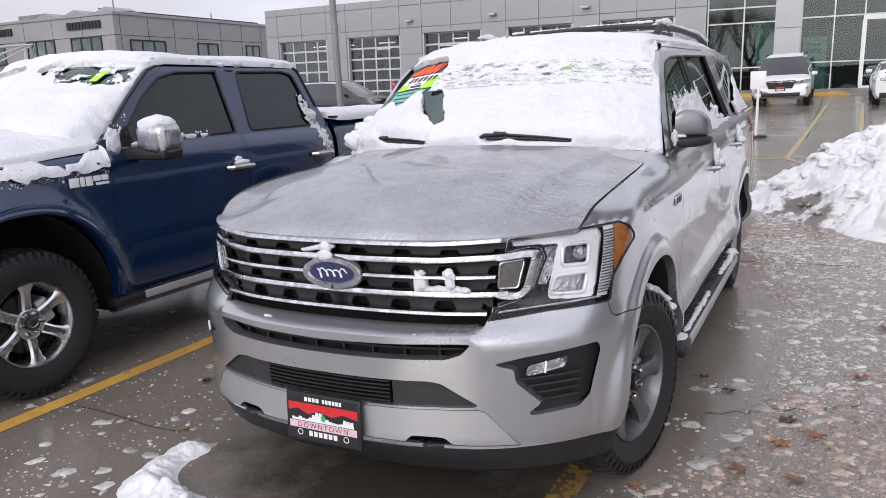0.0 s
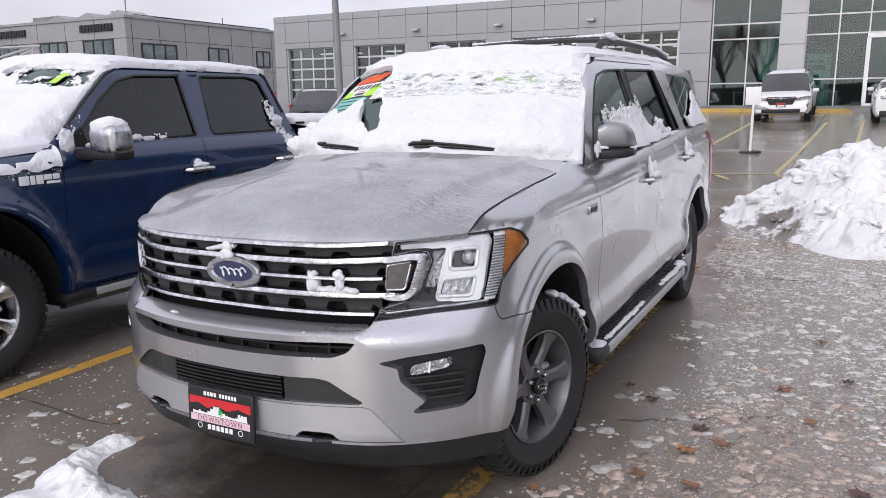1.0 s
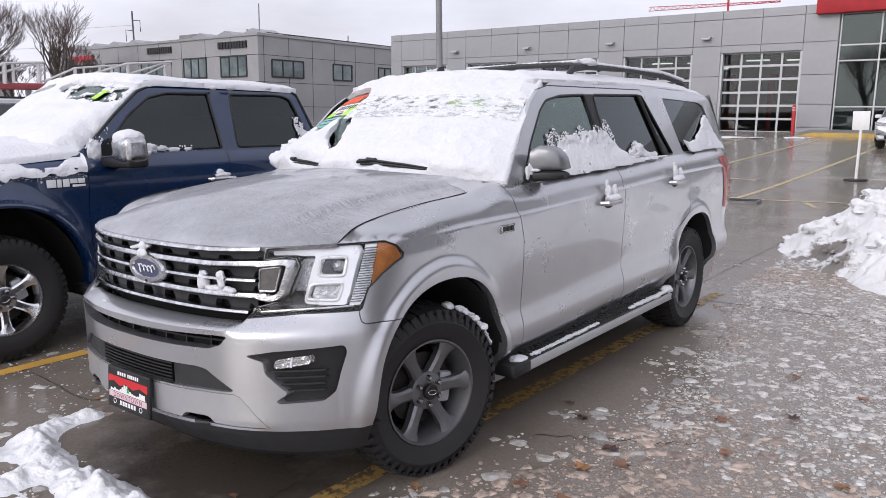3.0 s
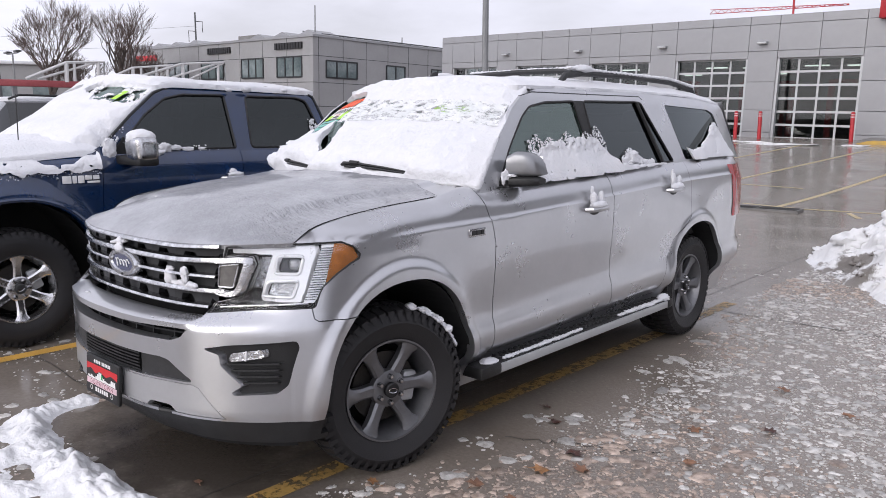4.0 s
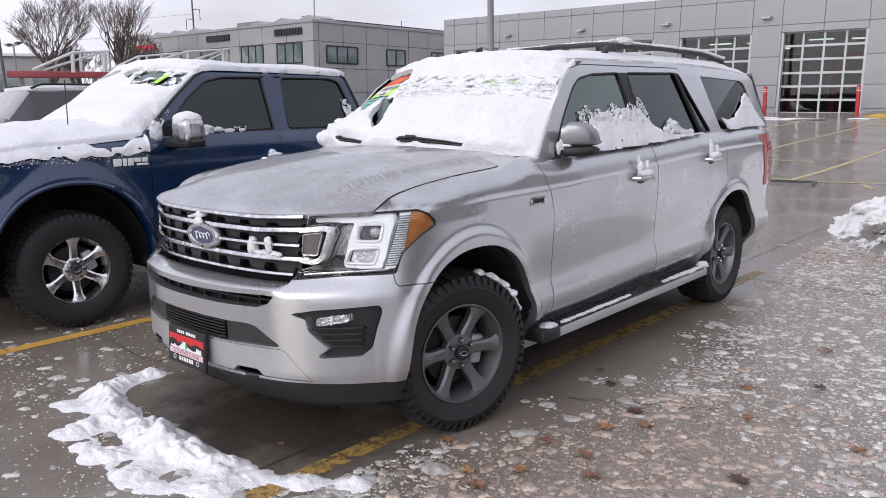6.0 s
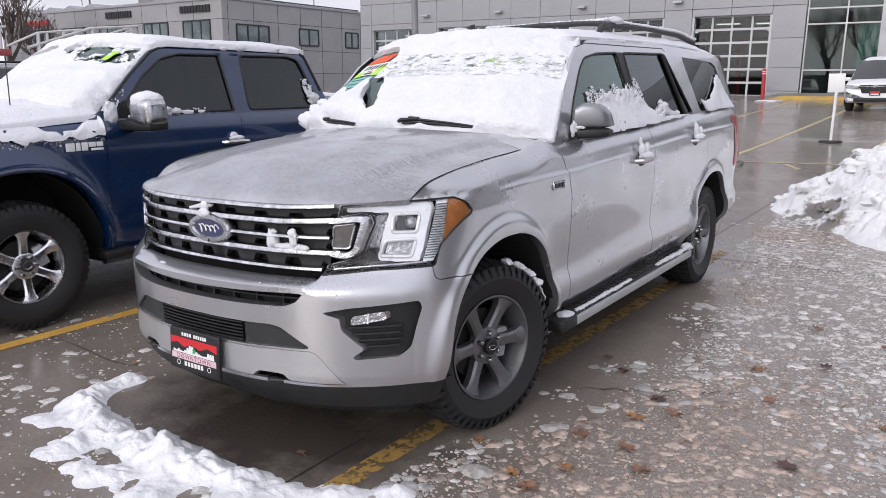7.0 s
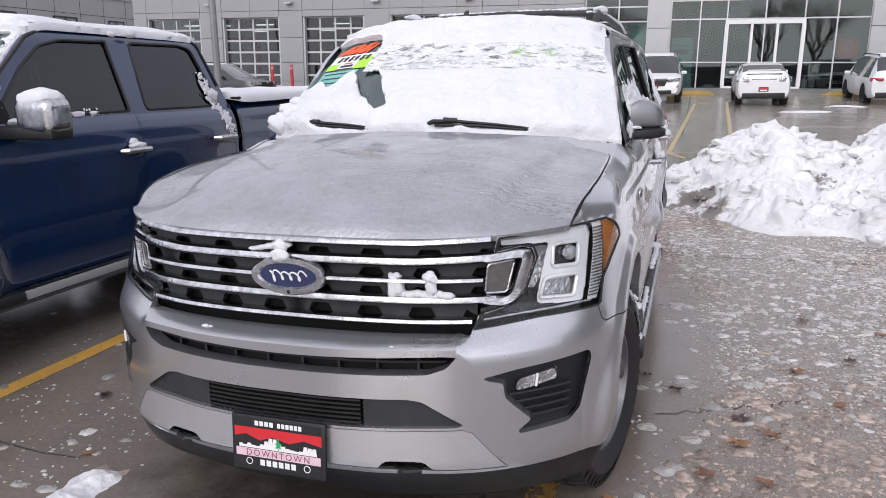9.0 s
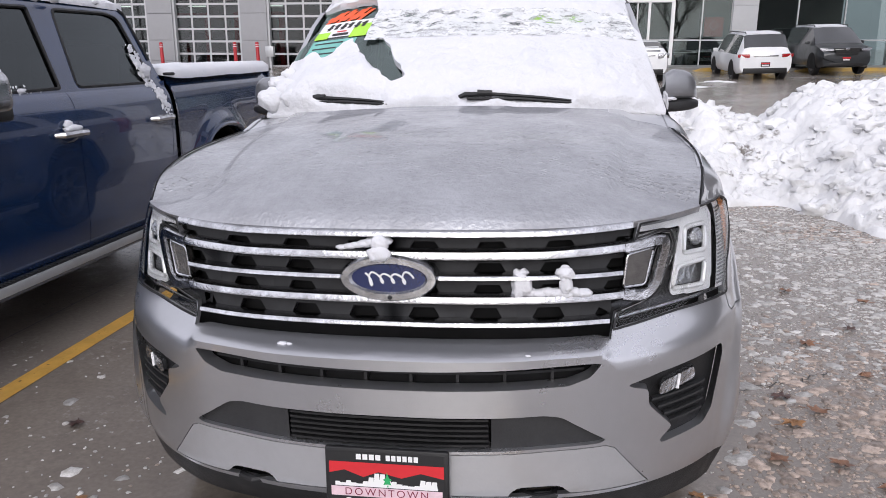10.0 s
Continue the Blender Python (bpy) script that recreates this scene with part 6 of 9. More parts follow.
    # running board
    board = part("running_board", box(s * .82, s * .985, .53, 2.66, .325, .373, .012), BLACKP, suv, "black running board with a bright metal edge")
    part("edge_strip", box(s * .983, s * .999, .66, 2.60, .322, .370, .005), MULL, board, "bright aluminium edge strip")
    for k, (y0, y1) in enumerate(((.50, .67), (2.58, 2.67))):
        part("end_cap", box(s * .84, s * 1.004, y0, y1, .315, .382, .018), BLACKP, board)
    tr = bmesh.new()
    for i in range(40):
        y = .70 + i * .047
        for k in range(3):
            xa, ya = .845 + k * .038, y + (.022 if k % 2 else 0)
            prism([(s * xa, ya), (s * (xa + .033), ya + .010), (s * (xa + .033), ya + .030), (s * xa, ya + .020)], 2, .370, .387, tr)
    box(s * .840, s * .846, .69, 2.59, .37, .388, 0, tr)
    part("tread", tr, GREYPL, board)
    for y in (.95, 1.6, 2.3):
        part("bracket", box(s * .70, s * .90, y, y + .06, .32, .34), BLACKP, board)
    # roof rails
    rail = part("roof_rail", tube([(s * .60, 1.70, roof_z(.6, 1.70) - .01), (s * .60, 1.80, 1.900), (s * .598, 2.0, 1.922), (s * .59, 2.6, 1.936), (s * .585, 3.3, 1.924), (s * .58, 3.72, 1.885), (s * .58, 3.84, roof_z(.58, 3.84) - .01)], [.018, .022, .020, .020, .020, .020, .016], 8), GREYPL, suv, "dark grey roof rail")
crossbar = part("crossbar", tube([(-.60, 2.18, 1.905), (-.57, 2.18, 1.945), (-.3, 2.17, 1.962), (0, 2.165, 1.966), (.3, 2.17, 1.962), (.57, 2.18, 1.945), (.60, 2.18, 1.905)], [.016, .020, .019, .019, .019, .020, .016], 8), GREYPL, suv, "dark grey roof crossbar")
fin = bmesh.new()
vs = [fin.verts.new(p) for p in ((-.012, 1.48, 1.83), (.012, 1.48, 1.83), (.012, 1.66, 1.83), (-.012, 1.66, 1.83), (-.006, 1.60, 1.975), (.006, 1.60, 1.975), (.006, 1.645, 1.985), (-.006, 1.645, 1.985))]
for f in ((0, 1, 5, 4), (1, 2, 6, 5), (2, 3, 7, 6), (3, 0, 4, 7), (4, 5, 6, 7)):
    fin.faces.new([vs[i] for i in f])
moved(fin, pose(-.03, -.35, -.062))
part("antenna_fin", fin, GREYPL, suv, "grey shark-fin aerial")
# cabin: dark seats, wheel, dashboard
cab = bmesh.new()
box(-.80, .80, .80, 4.0, .75, .80, 0, cab)
part("cabin_floor", cab, SEAT, suv)
part("dashboard", box(-.78, .78, .62, 1.0, 1.02, 1.27, .05), SEAT, suv)
for y in (1.55, 2.55):
    for x in (-.42, .42):
        st = part("seat", box(x - .26, x + .26, y - .1, y + .42, .80, 1.0, .06), SEAT, suv)
        part("backrest", moved(box(-.25, .25, -.07, .07, 0, .60, .05), pose(x, y + .42, .95, -12, 0, 0)), SEAT, st)
        part("headrest", moved(box(-.13, .13, -.05, .05, 0, .18, .04), pose(x, y + .56, 1.53, -10, 0, 0)), SEAT, st)
part("steering_wheel", moved(lathe([(-.012, .17), (0, .185), (.012, .17), (0, .158)], 28, 1, closed=True), pose(.42, 1.12, 1.20, -25, 0, 0)), BLACKP, suv)
part("trunk_lining", grid(lambda u, v: (u * (.84 - .17 * v), 3.90, .8 + v * .90), [-1, 1], [0, 1]), SEAT, suv)
part("headliner", grid(lambda u, v: (u * .68, 1.3 + v * 2.7, 1.76), [-1, 0, 1], [0, 1]), SEAT, suv)
# wipers
for u0, u1 in ((.58, .02), (-.30, -.80)):
    um = u0 * .3 + u1 * .7
    arm = part("wiper", tube([ws(u0, .020, .030), ws(u0 * .7 + u1 * .3, .030, .040), ws(um, .042, .047), ws(u1 * .93 + u0 * .07, .042, .046), ws(u1, .036, .034)], [.005, .007, .009, .012, .008], 6), BLACKP, suv, "black wiper arm")
    part("blade", tube([ws(u0 - .01, .010, .030), ws((u0 + u1) / 2, .022, .040), ws(u1 + .05, .026, .038)], [.005, .008, .006], 6), BLACKP, arm)
    part("hinge", tube([ws(um, .044, .050), ws(um - .07, .043, .052)], [.012, .014], 8), BLACKP, arm)



# ---- wheels ----
LUG = material("chrome_nut", (0.55, 0.55, 0.56), 0.15, 1.0, 0.2, 20.0)
def make_wheel(name, parent, rim_mat, tyre_r, rim_r, width, spokes, m, label, cap_mat):
    """Axle along x, outer face towards +x."""
    h = width / 2
    b = bmesh.new()
    lathe([(-h, rim_r * .98), (-h + .02, rim_r * .93), (h - .06, rim_r * .90), (h - .020, rim_r * .955), (h - .004, rim_r), (h + .003, rim_r * 1.0), (h + .003, rim_r * .965), (h - .012, rim_r * .94), (h - .05, rim_r * .87), (-h + .03, rim_r * .86)], 56, 0, b)
    arms = []
    for i in range(spokes):
        a = 2 * math.pi * i / spokes + math.pi / 2 + .18
        s = bmesh.new()
        secs = []
        for r, w, x, th in ((.040, .066, h - .034, .05), (.085, .058, h - .034, .045), (rim_r * .60, .054, h - .026, .042), (rim_r * .80, .066, h - .018, .042), (rim_r * .955, .112, h - .008, .038)):
            w *= rim_r / .238
            secs.append([s.verts.new((x - th, -w / 2, r)), s.verts.new((x - .010, -w / 2, r)), s.verts.new((x, -w * .30, r)), s.verts.new((x, w * .30, r)), s.verts.new((x - .010, w / 2, r)), s.verts.new((x - th, w / 2, r))])
        for A, B in zip(secs[:-1], secs[1:]):
            for k in range(6):
                s.faces.new((A[k], A[(k + 1) % 6], B[(k + 1) % 6], B[k]))
        arms.append(moved(s, Matrix.Rotation(a, 4, "X")))
    lathe([(h - .065, .090), (h - .036, .086), (h - .030, .074), (h - .030, .0)], 32, 0, b)
    w = part(name, b, rim_mat, parent, label)
    w.matrix_basis = m
    for s in arms:
        part("spoke", s, rim_mat, w)
    t, td = bmesh.new(), bmesh.new()
    R = tyre_r
    lathe([(-h + .012, rim_r * .97), (-h - .008, rim_r * 1.08), (-h - .026, rim_r + (R - rim_r) * .52), (-h - .014, R - .045), (-h + .012, R - .018), (0, R - .011), (h - .012, R - .018), (h + .014, R - .045), (h + .026, rim_r + (R - rim_r) * .52), (h + .008, rim_r * 1.08), (h - .006, rim_r * .985)], 72, 0, t)
    n = 50
    for i in range(n):
        a = 2 * math.pi * i / n
        rot = Matrix.Rotation(a, 4, "X")
        dy = math.pi * R / n
        for k, (x0, x1, off) in enumerate(((-h - .012, -h * .52, 0), (-h * .45, -h * .04, .5), (h * .04, h * .45, 0), (h * .52, h + .012, .5))):
            q = bmesh.new()
            e = dy * .84
            c = off * dy
            lip = .016 if k in (0, 3) else 0
            lo, hi = (x0, x1)
            vs_ = [(lo, -e, R - .016 - (lip if k == 0 else 0)), (hi, -e * .8, R - .016 - (lip if k == 3 else 0)), (hi, e, R - .016 - (lip if k == 3 else 0)), (lo, e * .8, R - .016 - (lip if k == 0 else 0)),
                   (lo, -e * .9, R - .002 - (lip if k == 0 else 0)), (hi, -e * .7, R - .002 - (lip if k == 3 else 0)), (hi, e * .9, R - .002 - (lip if k == 3 else 0)), (lo, e * .7, R - .002 - (lip if k == 0 else 0))]
            vv = [q.verts.new((x, y + c, z)) for x, y, z in vs_]
            for f in ((4, 5, 6, 7), (0, 1, 5, 4), (1, 2, 6, 5), (2, 3, 7, 6), (3, 0, 4, 7)):
                q.faces.new([vv[j] for j in f])
            if k in (0, 3):
                sx = -1 if k == 0 else 1
                u = [q.verts.new(p) for p in ((sx * (h + .014), -e * .6 + c, R - .022), (sx * (h + .014), e * .6 + c, R - .022), (sx * (h + .026), e * .5 + c, R - .060), (sx * (h + .026), -e * .5 + c, R - .060))]
                q.faces.new(u)
            join(td, moved(q, rot))
    tagged(part("tread", td, TYRE, w), kind="stuff")
    part("tyre", t, TYRE, w, "black all-terrain tyre with chunky tread")
    part("hub_cap", lathe([(h - .020, .036), (h - .004, .036), (h + .001, .030), (h + .001, .0)], 28, 0), cap_mat, w)
    part("cap_emblem", tube([(h + .002, math.cos(2 * math.pi * i / 24) * .022, math.sin(2 * math.pi * i / 24) * .011) for i in range(24)], .0026, 5, closed=True), CHROME, w)
    for i in range(6):
        a = 2 * math.pi * i / 6 + .703
        part("lug_nut", moved(lathe([(h - .04, .013), (h - .014, .013), (h - .006, .008), (h - .005, 0)], 10, 0), Matrix.Translation((0, .062 * math.cos(a), .062 * math.sin(a)))), LUG, w)
    part("brake_disc", lathe([(h - .105, .165), (h - .085, .165), (h - .085, .0)], 36, 0), STEEL, w)
    part("caliper", box(h - .125, h - .062, .09, .165, -.07, .075, .015), MULL, w)
    part("wheel_back", lathe([(-h + .01, rim_r * .9), (-h + .01, 0)], 30, 0), DARK, w)
    return w


def place_wheels(first, parent, spots):
    for m in spots:
        c = first.copy()
        scene.collection.objects.link(c)
        c.matrix_basis = m
        for k in first.children:
            d = k.copy()
            scene.collection.objects.link(d)
            d.parent = c


# the front wheels are steered to one side
TURNED = -12.5
STEER = Matrix.Translation((.790, 0, 0)) @ Matrix.Rotation(radians(TURNED), 4, "Z") @ Matrix.Translation((-.790, 0, 0))
w1 = make_wheel("wheel", suv, RIM, .392, .240, .235, 6, pose(.790, 0, .388, -10, 0, TURNED), "dark grey six-spoke alloy wheel", BLACKP)
place_wheels(w1, suv, [pose(.790, 3.112, .388, -14, 0, 0), pose(-.790, 0, .388, 40, 0, 180 + TURNED), pose(-.790, 3.112, .388, 5, 0, 180)])

part("underbody", box(-.74, .74, .46, 2.64, .30, .44, .03), DARK, suv, "dark chassis underside")
part("underbody", box(-.62, .62, -.62, .40, .33, .44, .03), DARK, suv, "dark chassis underside")
part("rear_axle", tube([(-.70, 3.112, .36), (.70, 3.112, .36)], .06, 10), DARK, suv)

# dealer plate under the grille
plate = part("dealer_plate", moved(box(-.162, .162, -.008, .008, -.090, .090, .006), pose(.004, -.935, .468, -4, 0, 0)), BLACKP, suv, "black framed dealer plate in red, white and black")
PM = pose(.004, -.9435, .468, -4, 0, 0)


def flat(poly, mat, lift, parent=plate, m=PM, name="print"):
    b = bmesh.new()
    b.faces.new([b.verts.new((x, -lift, z)) for x, z in poly])
    return part(name, moved(b, m), mat, parent, smooth=None)


def rect(x0, x1, z0, z1):
    return [(x0, z0), (x1, z0), (x1, z1), (x0, z1)]


flat(rect(-.150, .150, -.076, .080), BLACKPR, .0005)
flat([(-.150, .052), (-.150, .020), (-.11, .030), (-.06, .012), (-.02, .028), (.04, .014), (.09, .030), (.150, .018), (.150, .052)], REDPR, .0010)
for i in range(4):
    flat(rect(-.078 + i * .017, -.065 + i * .017, .060, .075), WHITE, .0012)
for i in range(6):
    flat(rect(.000 + i * .0145, .011 + i * .0145, .060, .075), WHITE, .0012)
sky = [(-.135, -.014)]
r_ = random.Random(4)
for i in range(18):
    hgt = .006 + r_.random() * .022 + (.014 if 7 <= i <= 9 else 0)
    x = -.135 + i * .015
    sky += [(x, -.014 + hgt), (x + .012, -.014 + hgt), (x + .012, -.010 + hgt * .4)]
sky += [(.135, -.014)]
flat(sky, WHITE, .0014)
flat([(.002, -.012), (.004, -.004), (-.008, -.006), (-.003, .004), (-.009, .008), (.000, .014), (.002, .030), (.007, .014), (.015, .008), (.009, .004), (.014, -.006), (.005, -.004), (.006, -.012)], GREENPR, .0018)
flat(rect(-.146, .146, -.042, -.016), PINKPR, .0014)
txt = bpy.data.curves.new("town", "FONT")
txt.body, txt.size, txt.align_x, txt.space_character = "DOWNTOWN", .0285, "CENTER", 1.32
tob = new("tmp_text", txt)
bpy.context.view_layer.update()
tme = bpy.data.meshes.new_from_object(tob)
bpy.data.objects.remove(tob)
tme.materials.clear()
tme.materials.append(MAROON)
tme.transform(PM @ pose(0, -.0020, -.0385, 90, 0, 0))
to = new("lettering", tme)
to.parent = plate
for i in range(6):
    flat(rect(-.062 + i * .0215, -.046 + i * .0215, -.068, -.049), WHITE, .0012)
for x in (-.100, .100):
    part("ring_mark", moved(lathe([(0, .009), (0, .0115), (.001, .0115), (.001, .009)], 20, 1, closed=True), PM @ pose(x, -.002, -.058)), WHITE, plate)


# ---- snow on the SUV ----
def shell(bm, depth, vec=None):
    """Folds the open edge of a sheet of snow down on to what it lies on."""
    return rim_in(soften(bm), vec if vec else (0, 0, -depth))


CLEAR = [(-1.05, .84), (-.90, .89), (-.60, .885), (-.535, .64), (-.36, .36), (-.24, .16), (-.31, .125), (-.42, .22), (-.50, .30), (-.60, .45), (-.66, .545), (-.72, .50), (-.745, .40), (-.79, .36), (-.82, .42), (-.87, .44), (-.90, .36), (-1.05, .42)]


def ws_snow():
    us, vs_ = lin(-1.0, 1.0, 121), lin(-.03, 1.02, 90)
    def f(u, v):
        n1 = rough_noise((u * 2.2, v * 2.0, 0), 1.6, .022, 3)
        n2 = rough_noise((u * 2.2, v * 2.0, 5), 7, .010, 7)
        base = .030 + .022 * (1 - smooth01(.0, .35, v))
        base += .055 * math.exp(-((u + .74) / .16) ** 2 - ((v - .13) / .13) ** 2) + .03 * math.exp(-((u + .52) / .10) ** 2 - ((v - .2) / .16) ** 2)
        top = .715 + .05 * smooth01(-.3, -.6, u)
        fade = 1 - .92 * (smooth01(.30, .575, v) - smooth01(top, top + .09, v))
        edge = min(smooth01(1.0, .88, abs(u) + n1 * .8), 1.0) * smooth01(-.03, .03, v + n2)
        on = max(smooth01(.0, .06, u) * smooth01(.60, .54, u), smooth01(-.76, -.66, u) * smooth01(-.28, -.36, u))
        trench = 1 - .62 * on * math.exp(-((v - .036 + .012 * noise.noise(Vector((u * 7, 0, 0)))) / .034) ** 2)
        return ws(u, v, .006 + max(0, base + n1 * .8 + n2) * (.12 + .88 * edge) * fade * trench)
    bm = grid(f, us, vs_)
    kill = []
    bm.faces.ensure_lookup_table()
    for k, face in enumerate(bm.faces):
        i, j = divmod(k, len(vs_) - 1)
        u, v = (us[i] + us[i + 1]) / 2, (vs_[j] + vs_[j + 1]) / 2
        w = .012 * noise.noise(Vector((u * 26, v * 20, 1))) + .012 * noise.noise(Vector((u * 9, v * 8, 4)))
        hole = inside((u + w, v + w), CLEAR)
        if -.60 < u < .97 and .600 + .05 * noise.noise(Vector((u * 3, 1, 0))) + .10 * noise.fractal(Vector((u * 11, v * 9, 5)), 1, 2, 3) < v < .745 - .04 * smooth01(-.4, .3, u) + .05 * smooth01(-.4, -.6, u) + .03 * noise.noise(Vector((u * 9, 3, 0))):
            hole = True
        if hole:
            kill.append(face)
    bmesh.ops.delete(bm, geom=kill, context="FACES")
    return shell(bm, .02, lambda c: (0, .02, -.028))


single("windshield_snow", ws_snow(), SNOW, "thick fresh snow lying on the SUV windshield", "snow", smooth=70)


single("thin_snow", grid(lambda u, v: ws(u, v, .008 + max(0, .006 + rough_noise((u * 2, v * 2, 0), 9, .008, 4))), lin(-.575, .965, 120), lin(.50, .80, 34)), THINSNOW, "thin melting snow over the upper windshield glass", "snow", smooth=70)


def roof_snow(u, v):
    x = u * .70
    y0 = 1.10 + .05 * u * u
    y = y0 + (4.04 - y0) * v
    wob = .035 * noise.noise(Vector((y * 3.1, u * 2, 3))) + .02 * noise.noise(Vector((y * 9, u * 3, 9)))
    e = smooth01(1.0, .86, abs(u) + wob) * smooth01(0, .035, v) * smooth01(1.0, .97, v)
    t = .010 + (.034 - .012 * smooth01(1.9, 1.2, y) + rough_noise((x, y, 1), 2.2, .012, 2) + rough_noise((x, y, 1), 9, .006, 5)) * e
    if y < 1.24:
        b = Vector(ws(u * .97, min(1, .93 + (y - 1.10) * .55)))
        z = min(roof_z(x, max(y, 1.2)), b.z + .02)
    else:
        z = roof_z(x, y)
    return (x * (1 + wob * .4), y, z + t)


single("roof_snow", shell(grid(roof_snow, lin(-1, 1, 61), lin(0, 1, 130)), .04), SNOW, "even layer of snow on the SUV roof", "snow", smooth=70)


def lump(c, r, seed, squash=(1, 1, 1), amp=.25, sub=3, bm=None):
    b = bmesh.new()
    bmesh.ops.create_icosphere(b, subdivisions=sub, radius=1.0)
    for v in b.verts:
        d = v.co.normalized()
        k = 1 + amp * noise.fractal(d * 1.7 + Vector((seed * 3.1, seed, -seed)), 1, 2, 3)
        v.co = Vector(c) + Vector((d.x * r * squash[0] * k, d.y * r * squash[1] * k, d.z * r * squash[2] * k))
    return join(bm, b)


def side_snow(poly, seed, thick, spatter):
    """Snow stuck to the side glass, breaking up into crumbs at its upper edge."""
    ys = [p[0] for p in poly]
    zs = [p[1] for p in poly]
    us, vs_ = lin(min(ys), max(ys), int((max(ys) - min(ys)) / .009)), lin(min(zs), max(zs), int((max(zs) - min(zs)) / .009))
    bm = grid(lambda y, z: (gh_x(y, z) + .004 + max(0, thick * (.25 + .75 * (1 - smooth01(0, .16, z - curve(ZTOP, y) - .01))) + rough_noise((y, z, 0), 6, .010, seed) + rough_noise((y, z, 0), 34, .013, seed) * smooth01(.08, .2, z - curve(ZTOP, y))), y, z), us, vs_)
    kill = []
    for k, f in enumerate(bm.faces):
        c = f.calc_center_median()
        w = .018 * noise.noise(Vector((c.y * 25, c.z * 25, seed))) * smooth01(.02, .07, c.z - curve(ZTOP, c.y))
        top = spatter * smooth01(.10, .30, c.z - curve(ZTOP, c.y))
        t = noise.fractal(Vector((c.y * 34, c.z * 26, seed)), 1, 2, 3) * .9
        if not inside((c.y + w, c.z + w), poly) or t < top - .56 or c.z < curve(ZTOP, c.y) + .008:
            kill.append(f)
    bmesh.ops.delete(bm, geom=kill, context="FACES")
    return shell(bm, .02, (-.016, 0, 0))


P1 = [(.98, 1.262), (1.06, 1.40), (1.09, 1.44), (1.13, 1.44), (1.16, 1.42), (1.25, 1.48), (1.40, 1.50), (1.62, 1.52), (1.80, 1.52), (1.88, 1.44), (1.98, 1.365), (2.10, 1.335), (2.64, 1.335), (2.64, 1.305), (1.84, 1.278), (1.26, 1.262)]
def crumbs(y0, y1, z0, z1, n, seed, bm):
    def place(r):
        y = r.uniform(y0, y1)
        h = r.random() ** 1.8
        top = z1 * (.75 + .35 * noise.noise(Vector((y * 9, seed, 0))))
        z = curve(ZTOP, y) + z0 + (top - z0) * h
        return (gh_x(y, z) + .002, y, z), (1, 0, .3)
    return flakes(n, place, seed, .003, .011, bm)


b = side_snow(P1, 2, .035, .55)
crumbs(1.10, 1.92, .10, .33, 2600, 5, b)
single("window_snow", b, SNOW, "wet snow stuck to the lower side windows", "snow", "window snow", smooth=70)
P3 = [(3.10, 1.335), (3.06, 1.40), (3.04, 1.44), (3.12, 1.415), (3.30, 1.43), (3.50, 1.52), (3.62, 1.60), (3.72, 1.62), (3.90, 1.345)]
single("window_snow", side_snow(P3, 8, .03, .2), SNOW, "wet snow stuck to the rear quarter window", "snow", "window snow", smooth=70)
b = lump((gh_x(2.20, 1.37) + .008, 2.20, 1.372), .075, 3, (.28, 1.25, .62), .75)
def sill_crumb(r):
    y = 2.08 + .42 * r.random()
    z = curve(ZTOP, y) + .02 + .11 * r.random() * math.exp(-((y - 2.2) / .12) ** 2) + .02 * r.random()
    return (gh_x(y, z) + .004, y, z), (1, 0, .4)
flakes(240, sill_crumb, 9, .008, .026, b)
single("snow_clump", b, SNOW, "lump of snow on the rear door sill", "snow", "snow clumps", smooth=70)
for y, z, sd in ((1.60, 1.098, 1), (2.66, 1.150, 4)):
    x = side_x(y, z)
    b = lump((x + .028, y, z + .026), .075, sd, (.40, 1.15, .34), .25)
    lump((x + .016, y - .045, z + .065), .04, sd + 9, (.45, .7, 1.2), .4, 2, b)
    lump((x + .016, y + .04, z + .060), .042, sd + 5, (.45, .6, 1.0), .4, 2, b)
    lump((x + .008, y - .05, z + .11), .022, sd + 2, (.4, .8, 1.4), .4, 2, b)
    single("handle_snow", b, SNOW, "small clump of snow on the door handle", "snow", "snow clumps", smooth=70)
for s in (1, -1):
    b = bmesh.new()
    for i in range(40):
        y = 1.60 + i * .054
        if y < 1.85: continue
        lump((s * .592, y, 1.948 - .04 * smooth01(3.2, 3.8, y)), .022, i * 1.3, (.9, 1.6, .62 + .2 * noise.noise(Vector((y * 4, s, 0)))), .3, 2, b)
    lump((s * .60, 2.02, 1.950), .045, 4, (.8, 2.2, .6), .3, 3, b)
    if s > 0:
        for i in range(26):
            x = -.55 + i * .044
            lump((x, 2.175, 1.978 - .02 * (abs(x) > .5)), .018 + .006 * noise.noise(Vector((x * 6, 1, 0))), i * 2.1, (1.7, .9, .55), .4, 2, b)
    single("rail_snow", b, SNOW, "ridge of snow along the roof rail", "snow", "rail snow", smooth=70)
b = bmesh.new()
for i in range(70):
    y = .74 + i * .026
    w = noise.noise(Vector((y * 4.3, 3, 0)))
    if (.70 < y < 1.50) or (2.05 < y < 2.58) or w > .12:
        lump((.962 + .010 * noise.noise(Vector((y * 9, 0, 0))), y, .380), .013 + .010 * abs(noise.noise(Vector((y * 11, 2, 0)))) + .005 * (y > 2.05), i, (1.0, 1.15, .62), .5, 2, b)
lump((.950, .615, .384), .045, 2, (.85, 1.25, .36), .35, 3, b)
lump((.955, 2.60, .388), .05, 6, (.9, 1.0, .5), .3, 3, b)
single("step_snow", b, SNOW, "clumps of snow left along the running board", "snow", smooth=70)
